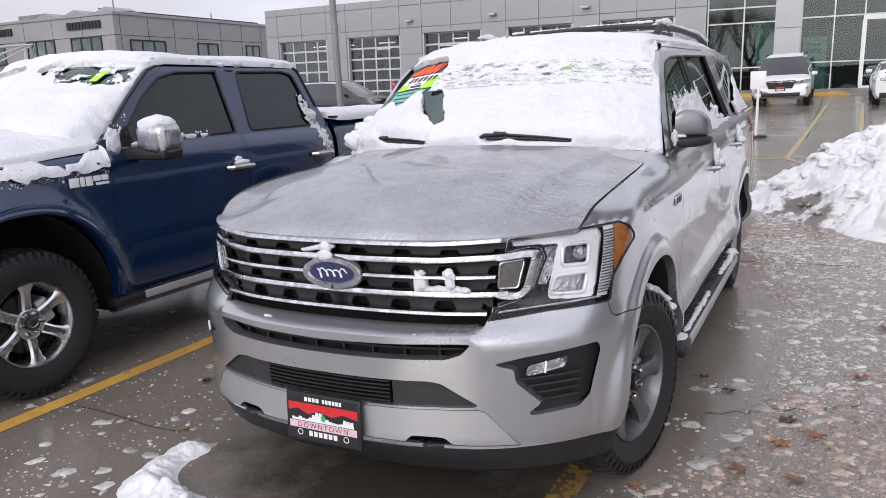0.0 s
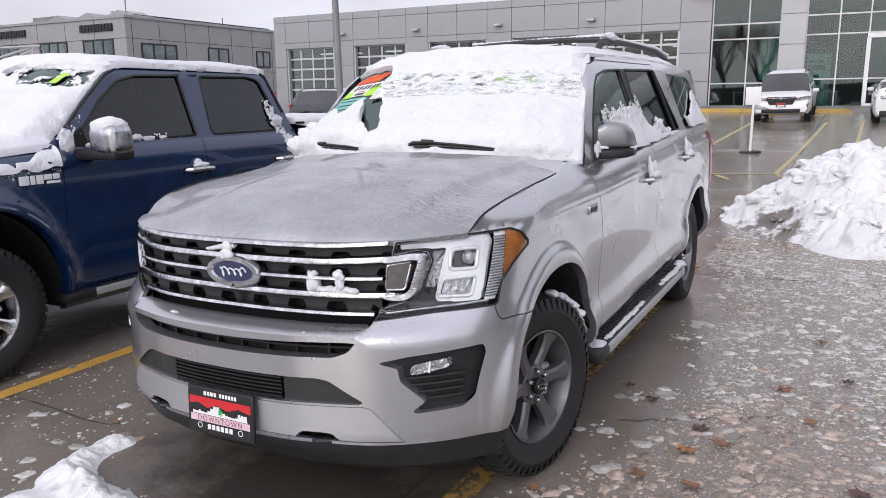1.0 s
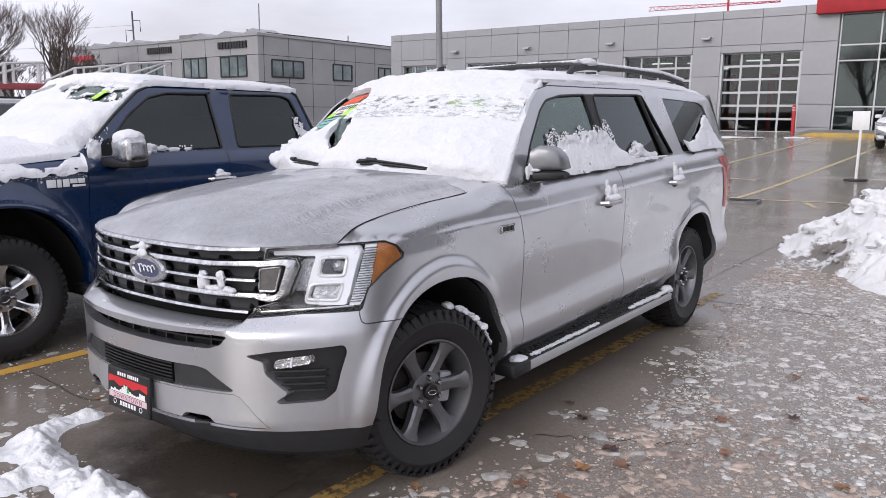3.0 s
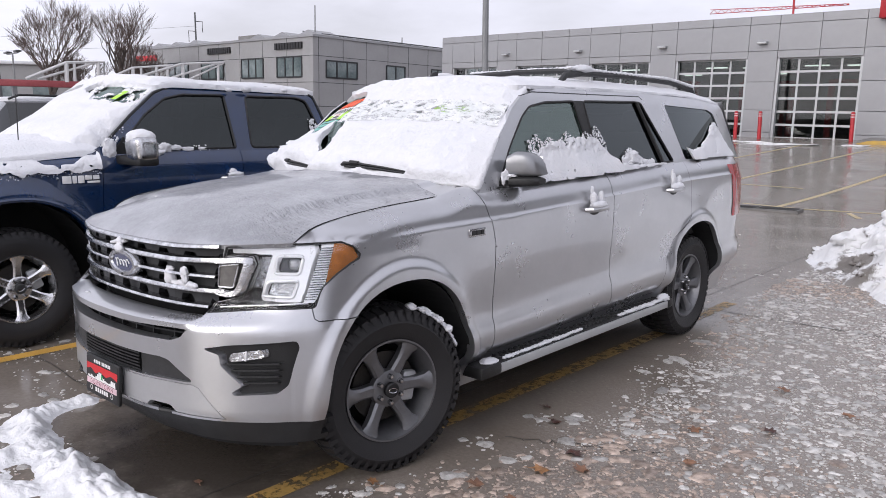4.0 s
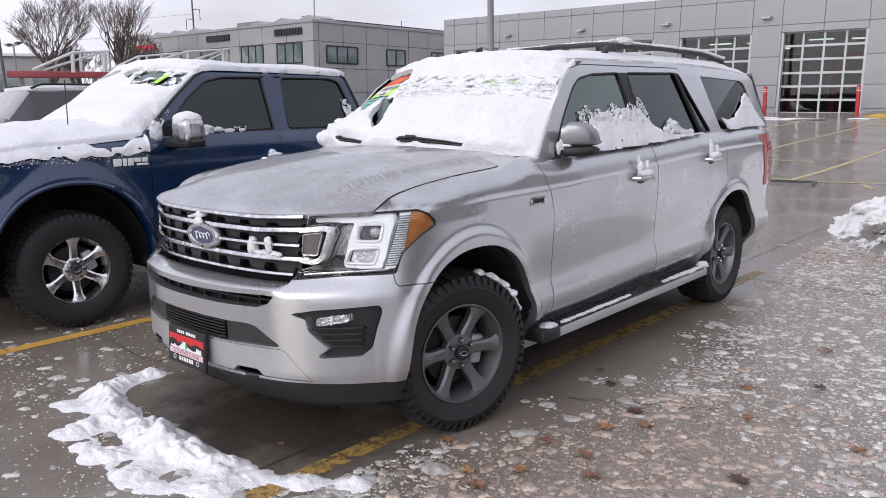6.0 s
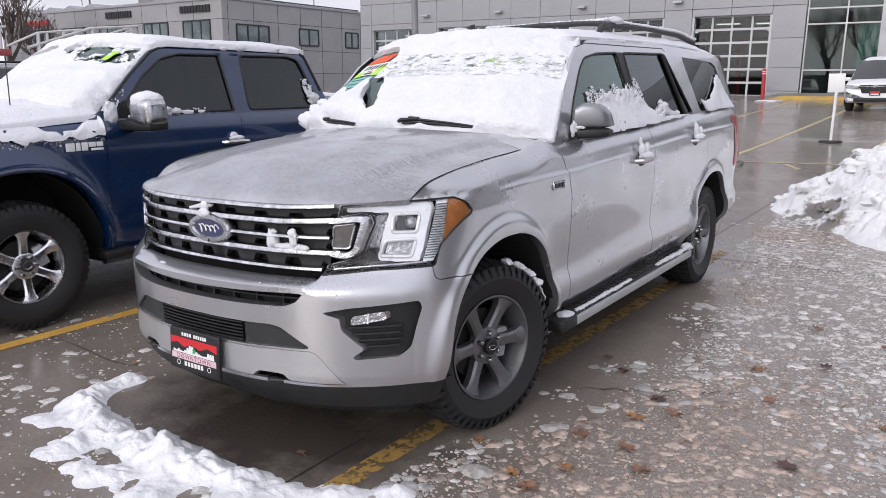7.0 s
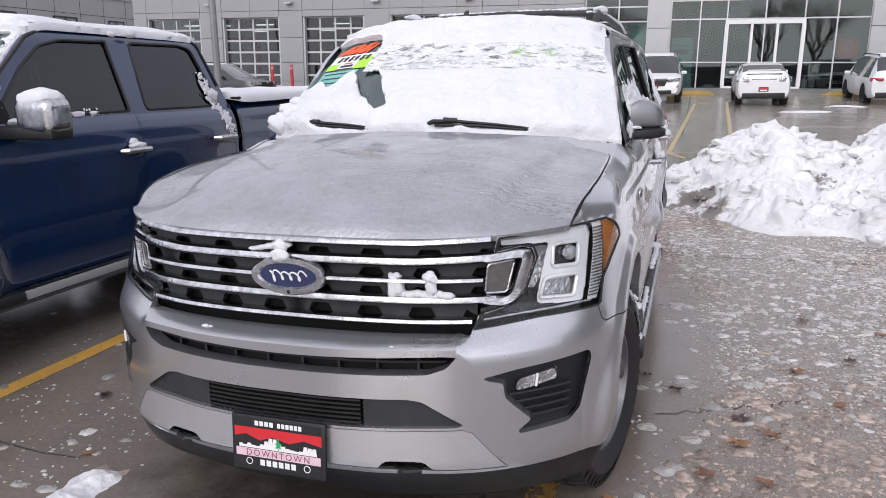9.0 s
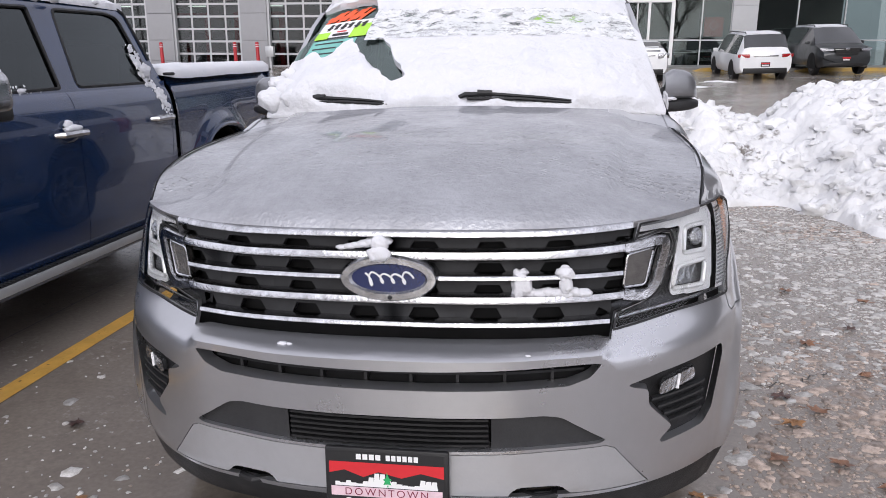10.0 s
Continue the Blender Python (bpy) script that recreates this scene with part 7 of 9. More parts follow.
def tyre_place(r):
    k = r.random()
    a = radians(24 + 38 * k)
    x = .916 - .055 * r.random() ** 2
    q = .394 if x < .895 else .386
    return (x, math.cos(a) * q, .388 + math.sin(a) * q), (.35, math.cos(a), math.sin(a))


b = flakes(300, tyre_place, 12, .010, .026)
for i in range(13):
    a = radians(36 + i * 3.2)
    lump((.895 + .012 * math.sin(i * 2.1), math.cos(a) * .392, .388 + math.sin(a) * .392), .015 + .006 * math.sin(i * 1.7), i, (1.6, 1.1, .8), .5, 2, b)
moved(b, STEER)
single("tyre_snow", b, SNOW, "snow caught on top of the front tyre", "snow", smooth=70)
# crumbs of snow on the grille and badge
ny = nose_y(.40, .93)
b = lump((.338, ny + .002, .956), .034, 1, (.80, .6, 1.25), .35)
lump((.448, ny + .004, .986), .019, 3, (1.15, .8, 1), .45, 3, b)
lump((.450, ny + .004, .958), .018, 7, (.9, .7, 1.5), .45, 3, b)
for i in range(8):
    lump((.335 + i * .023, ny + .002 + i * .0022, .934 - .002 * (i % 3)), .017, i + 20, (1.3, .8, .8), .3, 2, b)
single("grille_snow", b, SNOW, "small crumbs of snow standing on a chrome bar", "snow", smooth=70)
nb = nose_y(0, 1.0)
b = lump((-.022, nb - .016, 1.040), .030, 4, (1.05, .5, .75), .25)
lump((-.020, nb - .012, 1.068), .026, 6, (1.0, .5, .8), .25, 2, b)
for i in range(6):
    lump((-.12 + i * .02, nb + .0, 1.053 + i * .0035), .012 + i * .002, i + 3, (1.5, .8, .55), .3, 2, b)
single("badge_snow", b, SNOW, "wedge of snow on top of the badge", "snow", smooth=70)
b = bmesh.new()
for x, z, q in ((-.28, .806, .010), (-.26, .806, .006), (.36, .80, .005)):
    lump((x, nose_y(x, z) - .002, z), q, x * 9, (1.5, .9, .6), .35, 2, b)
single("bumper_snow", b, SNOW, "few crumbs of snow on the bumper ledge", "snow", smooth=70)
b = bmesh.new()
for i, (u, v, q) in enumerate(((-.96, .05, .06), (-.90, .12, .055), (-.84, .06, .05), (-.97, .16, .045), (-.80, .15, .045), (-.70, .10, .04), (-.93, .22, .035))):
    lump(ws(u, v, .045), q, i * 3.3, (1.15, .9, .9), .3, 3, b)
tagged(single("snow_heap", b, SNOW, "heaped snow in the lower corner of the windshield", "snow", smooth=70), kind="stuff")
b = lump((.905, .845, 1.326), .030, 3, (1.0, .8, .32), .3)
lump((.885, .83, 1.31), .05, 8, (.3, .9, .9), .4, 3, b)
single("mirror_snow", b, SNOW, "snow packed at the foot of the wing mirror", "snow", smooth=70)


# ---- papers on the windshield ----
def ws_patch(u0, u1, v0, v1, off, skew=0.0):
    return grid(lambda u, v: ws(u + skew * (v - v0), v, off), lin(u0, u1, 9), lin(v0, v1, 7))


price = thing("price_sticker", "orange scrawl above a white and lime price sheet inside the windshield", "sticker")
for i in range(7):
    u0 = -.925 + i * .036
    part("orange_stroke", ws_patch(u0, u0 + .030, .735 + .012 * (i % 2), .845 + .010 * (i % 3), .0032, .62), ORANGE, price)
part("orange_band", ws_patch(-.925, -.690, .770, .805, .0026, .62), ORANGE, price)
part("white_band", ws_patch(-.935, -.598, .585, .735, .0024, .08), WHITE, price)
part("lime_band", ws_patch(-.935, -.845, .575, .640, .0030, .08), LIME, price)
part("lime_band", ws_patch(-.700, -.590, .570, .690, .0030, .10), LIME, price)
for i in range(6):
    part("print_bar", ws_patch(-.880 + i * .046, -.856 + i * .046, .655 + .006 * (i % 2), .715, .0036, .25), BLACKPR, price)
    part("print_bar", ws_patch(-.884 + i * .046, -.846 + i * .046, .672 + .02 * (i % 2), .684 + .02 * (i % 2), .0036, .25), BLACKPR, price)
part("print_bar", ws_patch(-.82, -.715, .595, .618, .0036), BLACKPR, price)
part("print_bar", ws_patch(-.80, -.735, .628, .640, .0036), REDPR, price)
paper = thing("window_sheet", "pale green information sheet behind the windshield", "paper")
part("sheet", ws_patch(-.945, -.655, .29, .560, .0016, .06), AQUA, paper)
for i in range(5):
    part("print_bar", ws_patch(-.91, -.72 - .03 * (i % 2), .525 - i * .045, .537 - i * .045, .0026, .06), GREYPL, paper)
mark = thing("lime_sticker", "lime yellow sticker half hidden by snow", "sticker")
part("band", ws_patch(.44, .80, .60, .725, .003, -1.1), LIME, mark)


# ---- dark blue pickup beside the SUV ----
TX, TY, TZ = -3.25, -.485, .045
pick = thing("pickup_truck", "dark blue crew-cab pickup with snow on bonnet and roof", "truck", m=pose(TX, TY, TZ))
T_SIDE = [(.30, .90), (.40, .945), (.48, .965), (.56, .978), (.70, .985), (.85, .992), (1.0, .996), (1.10, .998), (1.20, .990), (1.30, .970), (1.36, .945)]
T_TOP = [(-1.0, 1.19), (-.6, 1.245), (-.2, 1.285), (.2, 1.315), (.52, 1.335), (.70, 1.335), (2.9, 1.330), (3.0, 1.385), (5.0, 1.42)]
T_ARCH = ((0.0, .42, .545, .60), (3.69, .42, .53, .56))


def t_flare(y, z):
    d = 0
    for cy, cz, a, b in T_ARCH:
        r = math.hypot((y - cy) / a, (z - cz) / b)
        d = max(d, .045 * math.exp(-((r - 1.05) / .14) ** 2) * smooth01(.25, .55, z))
    return d


def t_x(y, z):
    nose_in = .10 * smooth01(-.55, -1.0, y) ** 1.5
    zt = curve(T_TOP, y)
    s = max(0, (z - zt + .10) / .10)
    return curve(T_SIDE, z) - nose_in - (.07 * min(1, s) ** 2 if y < .6 else .02 * min(1, s) ** 2) + t_flare(y, z) - (.02 if y > 2.93 else 0)


trows = lin(0, 1, 40)
ts = grid(lambda y, v: (t_x(y, .32 + v * (curve(T_TOP, y) - .32)), y, .32 + v * (curve(T_TOP, y) - .32)), lin(-1.0, 2.88, 118), trows)
bed = grid(lambda y, v: (t_x(y, .42 + v * (curve(T_TOP, y) - .42)), y, .42 + v * (curve(T_TOP, y) - .42)), lin(2.93, 4.85, 60), trows)
tl_ = ts.copy()
for v in tl_.verts:
    v.co.x -= .04
for sheet in (ts, bed, tl_):
    for cy, cz, a, b in T_ARCH:
        poly = [(cy - a * math.copysign(abs(math.cos(radians(t))) ** .9, math.cos(radians(t))), cz + b * abs(math.sin(radians(t))) ** .9) for t in lin(0, 180, 36)] + [(cy + a, .1), (cy - a, .1)]
        take(sheet, cut(sheet, poly, (1, 2), anyf)).free()
part("inner_liner", both(tl_), DARK, pick)
for sheet in (ts, bed):
    rim_in(sheet, (-.06, 0, 0), only=lambda m: any(abs(math.hypot((m.y - c[0]) / c[2], (m.z - c[1]) / c[3]) - 1) < .14 for c in T_ARCH) and m.z > .36)
TD1 = [(.60, .44), (.590, .90), (.605, 1.15), (.615, 1.5), (1.80, 1.5), (1.79, .9), (1.80, .44)]
TD2 = [(1.80, .44), (1.79, .9), (1.80, 1.5), (2.86, 1.5), (2.84, 1.0), (2.78, .44)]
for nm, poly in (("front_door", TD1), ("rear_door", TD2)):
    d = take(ts, cut(ts, poly, (1, 2), anyf))
    rim_in(d, (-.018, 0, 0), .003)
    m_ = mirrored(d)
    part(nm, d, BLUE, pick)
    part(nm, m_, BLUE, pick)
rim_in(ts, (-.018, 0, 0), .002, only=lambda m: m.y > .3)
halves("wing_panel", ts, BLUE, pick, "dark blue painted wings and sills")
halves("bed_side", bed, BLUE, pick, "dark blue cargo bed side")
for cy, cz, a, b in T_ARCH:
    well = bmesh.new()
    for k in range(30):
        q = [(cy - math.cos(t) * (a + .004), cz + math.sin(t) * (b + .004)) for t in (radians(-8 + 196 * k / 30), radians(-8 + 196 * (k + 1) / 30))]
        well.faces.new([well.verts.new(p) for p in ((.95, *q[0]), (.95, *q[1]), (.45, *q[1]), (.45, *q[0]))])
    well.faces.new([well.verts.new((.46, cy - a * 1.05 * math.cos(radians(t)), cz + b * 1.05 * math.sin(radians(t)))) for t in lin(-20, 200, 30)])
    wm_ = mirrored(well)
    part("wheel_well", well, DARK, pick, "black wheel housing")
    part("wheel_well", wm_, DARK, pick, "black wheel housing")
    for s in (1, -1):
        lip = [(s * (t_x(cy - a * 1.04 * math.cos(radians(t)), min(1.2, cz + b * 1.04 * math.sin(radians(t)))) + .004), cy - a * 1.04 * math.copysign(abs(math.cos(radians(t))) ** .9, math.cos(radians(t))), cz + b * 1.03 * abs(math.sin(radians(t))) ** .9) for t in lin(2, 178, 34)]
        part("arch_lip", tube(lip, .016, 6), BLUE, pick)


def t_hood(u, v):
    a = abs(u)
    y = -1.0 + 1.62 * v
    x = u * (.90 - .06 * smooth01(-.5, -1.0, y))
    z = curve(T_TOP, y) + .075 * (1 - a ** 2.6) * smooth01(0, .12, v) - .0
    return (x, y, z)


part("bonnet", grid(t_hood, lin(-1, 1, 31), lin(0, 1, 26)), BLUE, pick)
part("nose_panel", grid(lambda u, v: (u * .88, -1.0 + .02 * v, .45 + v * .74), lin(-1, 1, 5), lin(0, 1, 5)), GREYP, pick)
part("front_bumper", box(-.93, .93, -1.10, -.98, .45, .72, .03), CHROME, pick)


def tg_x(y, z):
    return .935 - .27 * (z - 1.335) - 1.2 * max(0, z - 1.78) ** 1.5


tgh = grid(lambda y, z: (tg_x(y, z), y, z), lin(.45, 2.95, 80), lin(1.30, 1.93, 30))
T_OUT = [(.52, 1.322), (.66, 1.40), (.90, 1.62), (1.12, 1.80), (1.30, 1.868), (1.60, 1.888), (2.30, 1.890), (2.62, 1.872), (2.70, 1.82), (2.86, 1.40), (2.88, 1.322)]
keep = set(cut(tgh, T_OUT, (1, 2), anyf))
bmesh.ops.delete(tgh, geom=[f for f in tgh.faces if f not in keep], context="FACES")
TW1 = rounded([(.76, 1.325), (.80, 1.40), (1.02, 1.62), (1.20, 1.745), (1.36, 1.782), (1.74, 1.788), (1.77, 1.352), (1.10, 1.345), (.98, 1.325)], .02, 4)
TW2 = rounded([(1.925, 1.352), (1.95, 1.788), (2.48, 1.792), (2.60, 1.765), (2.74, 1.40), (2.72, 1.352)], .04, 4)
TBP = [(1.77, 1.345), (1.74, 1.792), (1.95, 1.792), (1.925, 1.345)]
tp = []
for poly in (TW1, TW2):
    tp.append(take(tgh, cut(tgh, poly, (1, 2), anyf)))
tb = take(tgh, cut(tgh, TBP, (1, 2), anyf))
halves("b_pillar_trim", tb, BLUE, pick, "dark blue door pillar")
rim_in(tgh, (-.02, 0, 0))
halves("pillar_frame", tgh, BLUE, pick)
for b in tp:
    for v in b.verts:
        v.co.x -= .012
    m_ = mirrored(b)
    for q in (b, m_):
        o = part("side_window", q, GLASS_T, pick)
        o.visible_shadow = False
for s in (1, -1):
    for poly in (TW1, TW2):
        part("window_seal", tube([(s * (tg_x(y, z) - .002), y, z) for y, z in poly], .010, 5, closed=True), BLACKP, pick)
    part("drip_rail", tube([(s * (tg_x(y, z) + .004), y, z) for y, z in ((.66, 1.40), (.90, 1.615), (1.12, 1.79), (1.30, 1.855), (1.60, 1.872), (2.30, 1.874), (2.60, 1.858), (2.69, 1.80), (2.80, 1.50))], .010, 6), BLACKP, pick)


def tws(u, v, off=0.0):
    a = abs(u)
    hw = .90 - .13 * v
    y0, z0 = .40 + .16 * a * a, 1.36 - .03 * a * a
    y1, z1 = 1.16 + .06 * a * a, 1.905 - .045 * a ** 2.2
    return (u * hw, y0 + (y1 - y0) * v - off * .55, z0 + (z1 - z0) * v + .03 * math.sin(math.pi * v) + off * .83)


o = part("windshield", grid(tws, lin(-1, 1, 17), lin(0, 1, 11)), GLASS_F, pick, "windshield half covered by snow")
o.visible_shadow = False
part("roof", grid(lambda u, v: (u * .785, 1.15 + .06 * u * u + 1.50 * v, 1.875 + .045 * (1 - abs(u) ** 2.5) - .02 * v * v), lin(-1, 1, 21), lin(0, 1, 18)), BLUE, pick)
part("rear_window", grid(lambda u, v: (u * (.86 - .10 * v), 2.86 - .20 * v, 1.36 + .50 * v), lin(-1, 1, 7), lin(0, 1, 5)), GLASS_T, pick)
part("cab_back", grid(lambda u, v: (u * .95, 2.875, .40 + .96 * v), lin(-1, 1, 3), lin(0, 1, 3)), BLUE, pick)
part("underbody", box(-.78, .78, .60, 3.1, .36, .55, .03), DARK, pick, "dark chassis underside")
part("bed_floor", box(-.92, .92, 2.93, 4.85, .80, .84), BLACKP, pick)
part("tailgate", box(-.95, .95, 4.83, 4.88, .55, 1.40, .01), BLUE, pick)
part("bed_rail_cap", box(.90, .975, 2.94, 4.85, 1.395, 1.415, .005), BLACKP, pick)
part("bed_rail_cap", box(-.975, -.90, 2.94, 4.85, 1.395, 1.415, .005), BLACKP, pick)
part("cabin_floor", box(-.85, .85, .6, 2.8, .80, .84), SEAT, pick)
part("dashboard", box(-.84, .84, .60, .95, 1.05, 1.33, .05), SEAT, pick)
for y in (1.45, 2.35):
    for x in (-.42, .42):
        st = part("seat", box(x - .27, x + .27, y - .2, y + .3, .84, 1.04, .06), SEAT, pick)
        part("backrest", moved(box(-.26, .26, -.07, .07, 0, .62, .05), pose(x, y + .32, 1.0, -10, 0, 0)), SEAT, st)
        part("headrest", moved(box(-.13, .13, -.05, .05, 0, .18, .04), pose(x, y + .44, 1.60, -8, 0, 0)), SEAT, st)
part("headliner", grid(lambda u, v: (u * .74, 1.25 + v * 1.4, 1.85), [-1, 0, 1], [0, 1]), SEAT, pick)
for s in (1, -1):
    for y, z in ((1.70, 1.108), (2.69, 1.118)):
        x = t_x(y, z)
        part("door_handle", tube([(s * (x - .01), y - .12, z), (s * (x + .035), y - .10, z), (s * (x + .042), y, z + .003), (s * (x + .035), y + .10, z), (s * (x - .01), y + .12, z)], [.014, .020, .022, .020, .014], 8), CHROME, pick, "chrome door handle")
        cup = bmesh.new()
        bmesh.ops.create_uvsphere(cup, u_segments=14, v_segments=8, radius=1, matrix=Matrix.Translation((s * (x - .002), y, z - .012)) @ Matrix.Diagonal((.006, .085, .036, 1)))
        part("handle_cup", cup, BLUE, pick)
    mir = bmesh.new()
    bmesh.ops.create_cube(mir, size=1)
    bmesh.ops.bevel(mir, geom=mir.edges[:], offset=.36, segments=6, affect="EDGES", profile=.6)
    moved(mir, pose(s * 1.215, .80, 1.368, 4, 0, s * -5) @ Matrix.Diagonal((.265, .18, .20, 1)))
    mo = part("wing_mirror", mir, CHROME, pick, "chrome-capped wing mirror with black foot")
    part("mirror_base", box(s * .93, s * 1.33, .72, .875, 1.245, 1.315, .02), BLACKP, mo)
    part("mirror_sail", prism([(.64, 1.33), (.70, 1.33), (.80, 1.45), (.84, 1.345), (.84, 1.31), (.64, 1.30)], 0, s * .925, s * .945), BLACKP, mo)
    board = part("running_board", box(s * .86, s * 1.01, .62, 2.62, .375, .425, .012), BLACKP, pick, "black running board with bright edge")
    part("edge_strip", box(s * 1.004, s * 1.022, .72, 2.58, .382, .429, .004), MULL, board, "bright metal edge strip")
    part("end_cap", box(s * .85, s * 1.025, .50, .715, .368, .432, .02), BLACKP, board)
    tr = bmesh.new()
    for i in range(56):
        box(s * .875, s * .99, .80 + i * .031, .815 + i * .031, .424, .434, 0, tr)
    part("tread", tr, GREYPL, board)
    bd = part("badge_side", moved(box(-.004, .004, -.142, .142, -.032, .032, .004), pose(s * (t_x(.445, 1.15) + .002), .445, 1.152)), BLUE, pick, "side badge of plain bright bars")
    for k, (y0, y1) in enumerate(((-.132, -.070), (-.062, -.032), (-.024, .020), (.026, .076), (.082, .128))):
        part("badge_bar", moved(box(-.003, .003, y0, y1, -.004 if k > 2 else -.026, .028, .002), pose(s * (t_x(.445, 1.15) + .008), .445, 1.152)), WHITE, bd)
    part("badge_bar", moved(box(-.003, .003, .040, .130, -.028, -.012, .001), pose(s * (t_x(.445, 1.15) + .008), .445, 1.152)), WHITE, bd)
tw = make_wheel("wheel", pick, RIMC, .418, .238, .245, 6, pose(.845, 0, .416, 20, 0, 0), "chromed six-spoke alloy wheel", GREYPL)
place_wheels(tw, pick, [pose(.845, 3.69, .416, -14, 0, 0), pose(-.845, 0, .416, 40, 0, 180), pose(-.845, 3.69, .416, 5, 0, 180)])
part("aerial", tube([(.62, .18, 1.36), (.62, .19, 1.75)], .004, 5), BLACKP, pick)
TM = pose(TX, TY, TZ)
single("step_snow", moved(tube([(.905 + .006 * math.sin(i * 2.3), .86 + .045 * i, .438) for i in range(17)], [.006 + .006 * abs(math.sin(i * 1.7 + .4)) for i in range(17)], 7), TM), SNOW, "thin line of snow along the pickup running board", "snow", smooth=70)


def top_snow(name, fn, us, vs_, label, hole=None, fold=(0, 0, -.04)):
    bm = grid(fn, us, vs_)
    if hole:
        n = len(vs_) - 1
        kill = [f for k, f in enumerate(bm.faces) if hole((us[k // n] + us[k // n + 1]) / 2, (vs_[k % n] + vs_[k % n + 1]) / 2)]
        bmesh.ops.delete(bm, geom=kill, context="FACES")
    shell(bm, .04, fold)
    moved(bm, TM)
    return single(name, bm, SNOW, label, "snow", smooth=70)


def th(u, v):
    x, y, z = t_hood(u, v)
    w = .05 * noise.noise(Vector((u * 3, v * 9, 2)))
    e = smooth01(1.02, .86, abs(u) + w)
    return (x * 1.04, y, z + .006 + (.055 + rough_noise((x, y, 0), 2.5, .02, 4) + rough_noise((x, y, 0), 10, .008, 6)) * (.15 + .85 * e))


top_snow("bonnet_snow", th, lin(-1, 1, 61), lin(.02, 1, 60), "thick snow over the pickup bonnet")
fs = grid(lambda y, z: (t_x(y, min(z, curve(T_TOP, y))) - max(0, z - curve(T_TOP, y)) * 1.2 + .006 + max(0, .018 + rough_noise((y, z, 0), 8, .014, 3)), y, z), lin(-.9, .60, 110), lin(1.10, 1.36, 22))
kill = []
for f in fs.faces:
    c = f.calc_center_median()
    low = 1.205 + .02 * c.y + .05 * noise.noise(Vector((c.y * 6, 0, 1))) + .02 * noise.noise(Vector((c.y * 30, c.z * 30, 1)))
    bare = inside((c.y, c.z), [(.10, 1.36), (.20, 1.265), (.40, 1.255), (.50, 1.32), (.52, 1.36)]) or noise.noise(Vector((c.y * 18, c.z * 30, 5))) > .42
    if c.z < low or c.z > curve(T_TOP, c.y) + .02 or bare:
        kill.append(f)
bmesh.ops.delete(fs, geom=kill, context="FACES")
fs = shell(fs, .02, (-.02, 0, 0))
def wing_place(r):
    y = r.uniform(-.9, .60)
    low = 1.205 + .02 * y + .05 * noise.noise(Vector((y * 6, 0, 1)))
    z = low + r.gauss(.0, .022)
    return (t_x(y, z) + .004, y, z), (1, 0, .3)
flakes(420, wing_place, 31, .003, .010, fs)
single("wing_snow", moved(fs, TM), SNOW, "ragged snow sliding off the pickup wing", "snow", smooth=70)


def tw_hole(u, v):
    w = .05 * noise.noise(Vector((u * 9, v * 9, 2))) + .03 * noise.noise(Vector((u * 25, v * 25, 2)))
    return inside((u + w, v + w), [(-.10, .80), (.30, .66), (.55, .62), (.86, .60), (.97, .66), (.93, .86), (.5, .885), (-.05, .90)]) or inside((u + w, v + w), [(-.85, .74), (-.35, .78), (-.35, .9), (-.85, .88)])


top_snow("windshield_snow", lambda u, v: tws(u, v, .006 + (.05 + .05 * (1 - smooth01(0, .4, v)) + rough_noise((u, v, 0), 3, .022, 3)) * (1 - .80 * (smooth01(.42, .60, v) - smooth01(.88, .95, v)) * smooth01(-.3, .2, u)) * smooth01(1.0, .93, abs(u) + .05 * noise.noise(Vector((v * 12, 0, 0))))), lin(-1, 1, 70), lin(-.04, 1.02, 60), "deep snow on the pickup windshield", tw_hole, (0, .02, -.03))


def tr_snow(u, v):
    x, y = u * .80, 1.08 + .05 * u * u + 1.60 * v
    w = .03 * noise.noise(Vector((y * 4, u, 0))) + .02 * noise.noise(Vector((y * 12, u, 0)))
    e = smooth01(1.0, .90, abs(u) + w) * smooth01(0, .06, v) * smooth01(1, .95, v)
    return (x, y, 1.872 + .045 * (1 - abs(u) ** 2.5) - .02 * v * v - .03 * smooth01(.1, 0, v) + .004 + (.026 + rough_noise((x, y, 0), 2.4, .012, 9)) * e)


top_snow("roof_snow", tr_snow, lin(-1, 1, 50), lin(0, 1, 90), "even snow on the pickup cab roof")
top_snow("bed_snow", lambda u, v: (u * .985, 2.93 + 1.92 * v, 1.42 + .015 * v + .04 * smooth01(1, .94, abs(u)) + rough_noise((u, v * 2, 0), 4, .016, 2)), lin(-1, 1, 30), lin(0, 1, 40), "flat snow over the pickup bed cover", None, (0, 0, -.05))
def pick_clump(name, items, label):
    b = bmesh.new()
    for i, (c, r, q) in enumerate(items):
        lump(c, r, i * 1.7 + r * 30, q, .14 if r > .11 else .35, 3 if r > .05 else 2, b)
    return single(name, moved(b, TM), SNOW, label, "snow", "snow clumps", smooth=70)


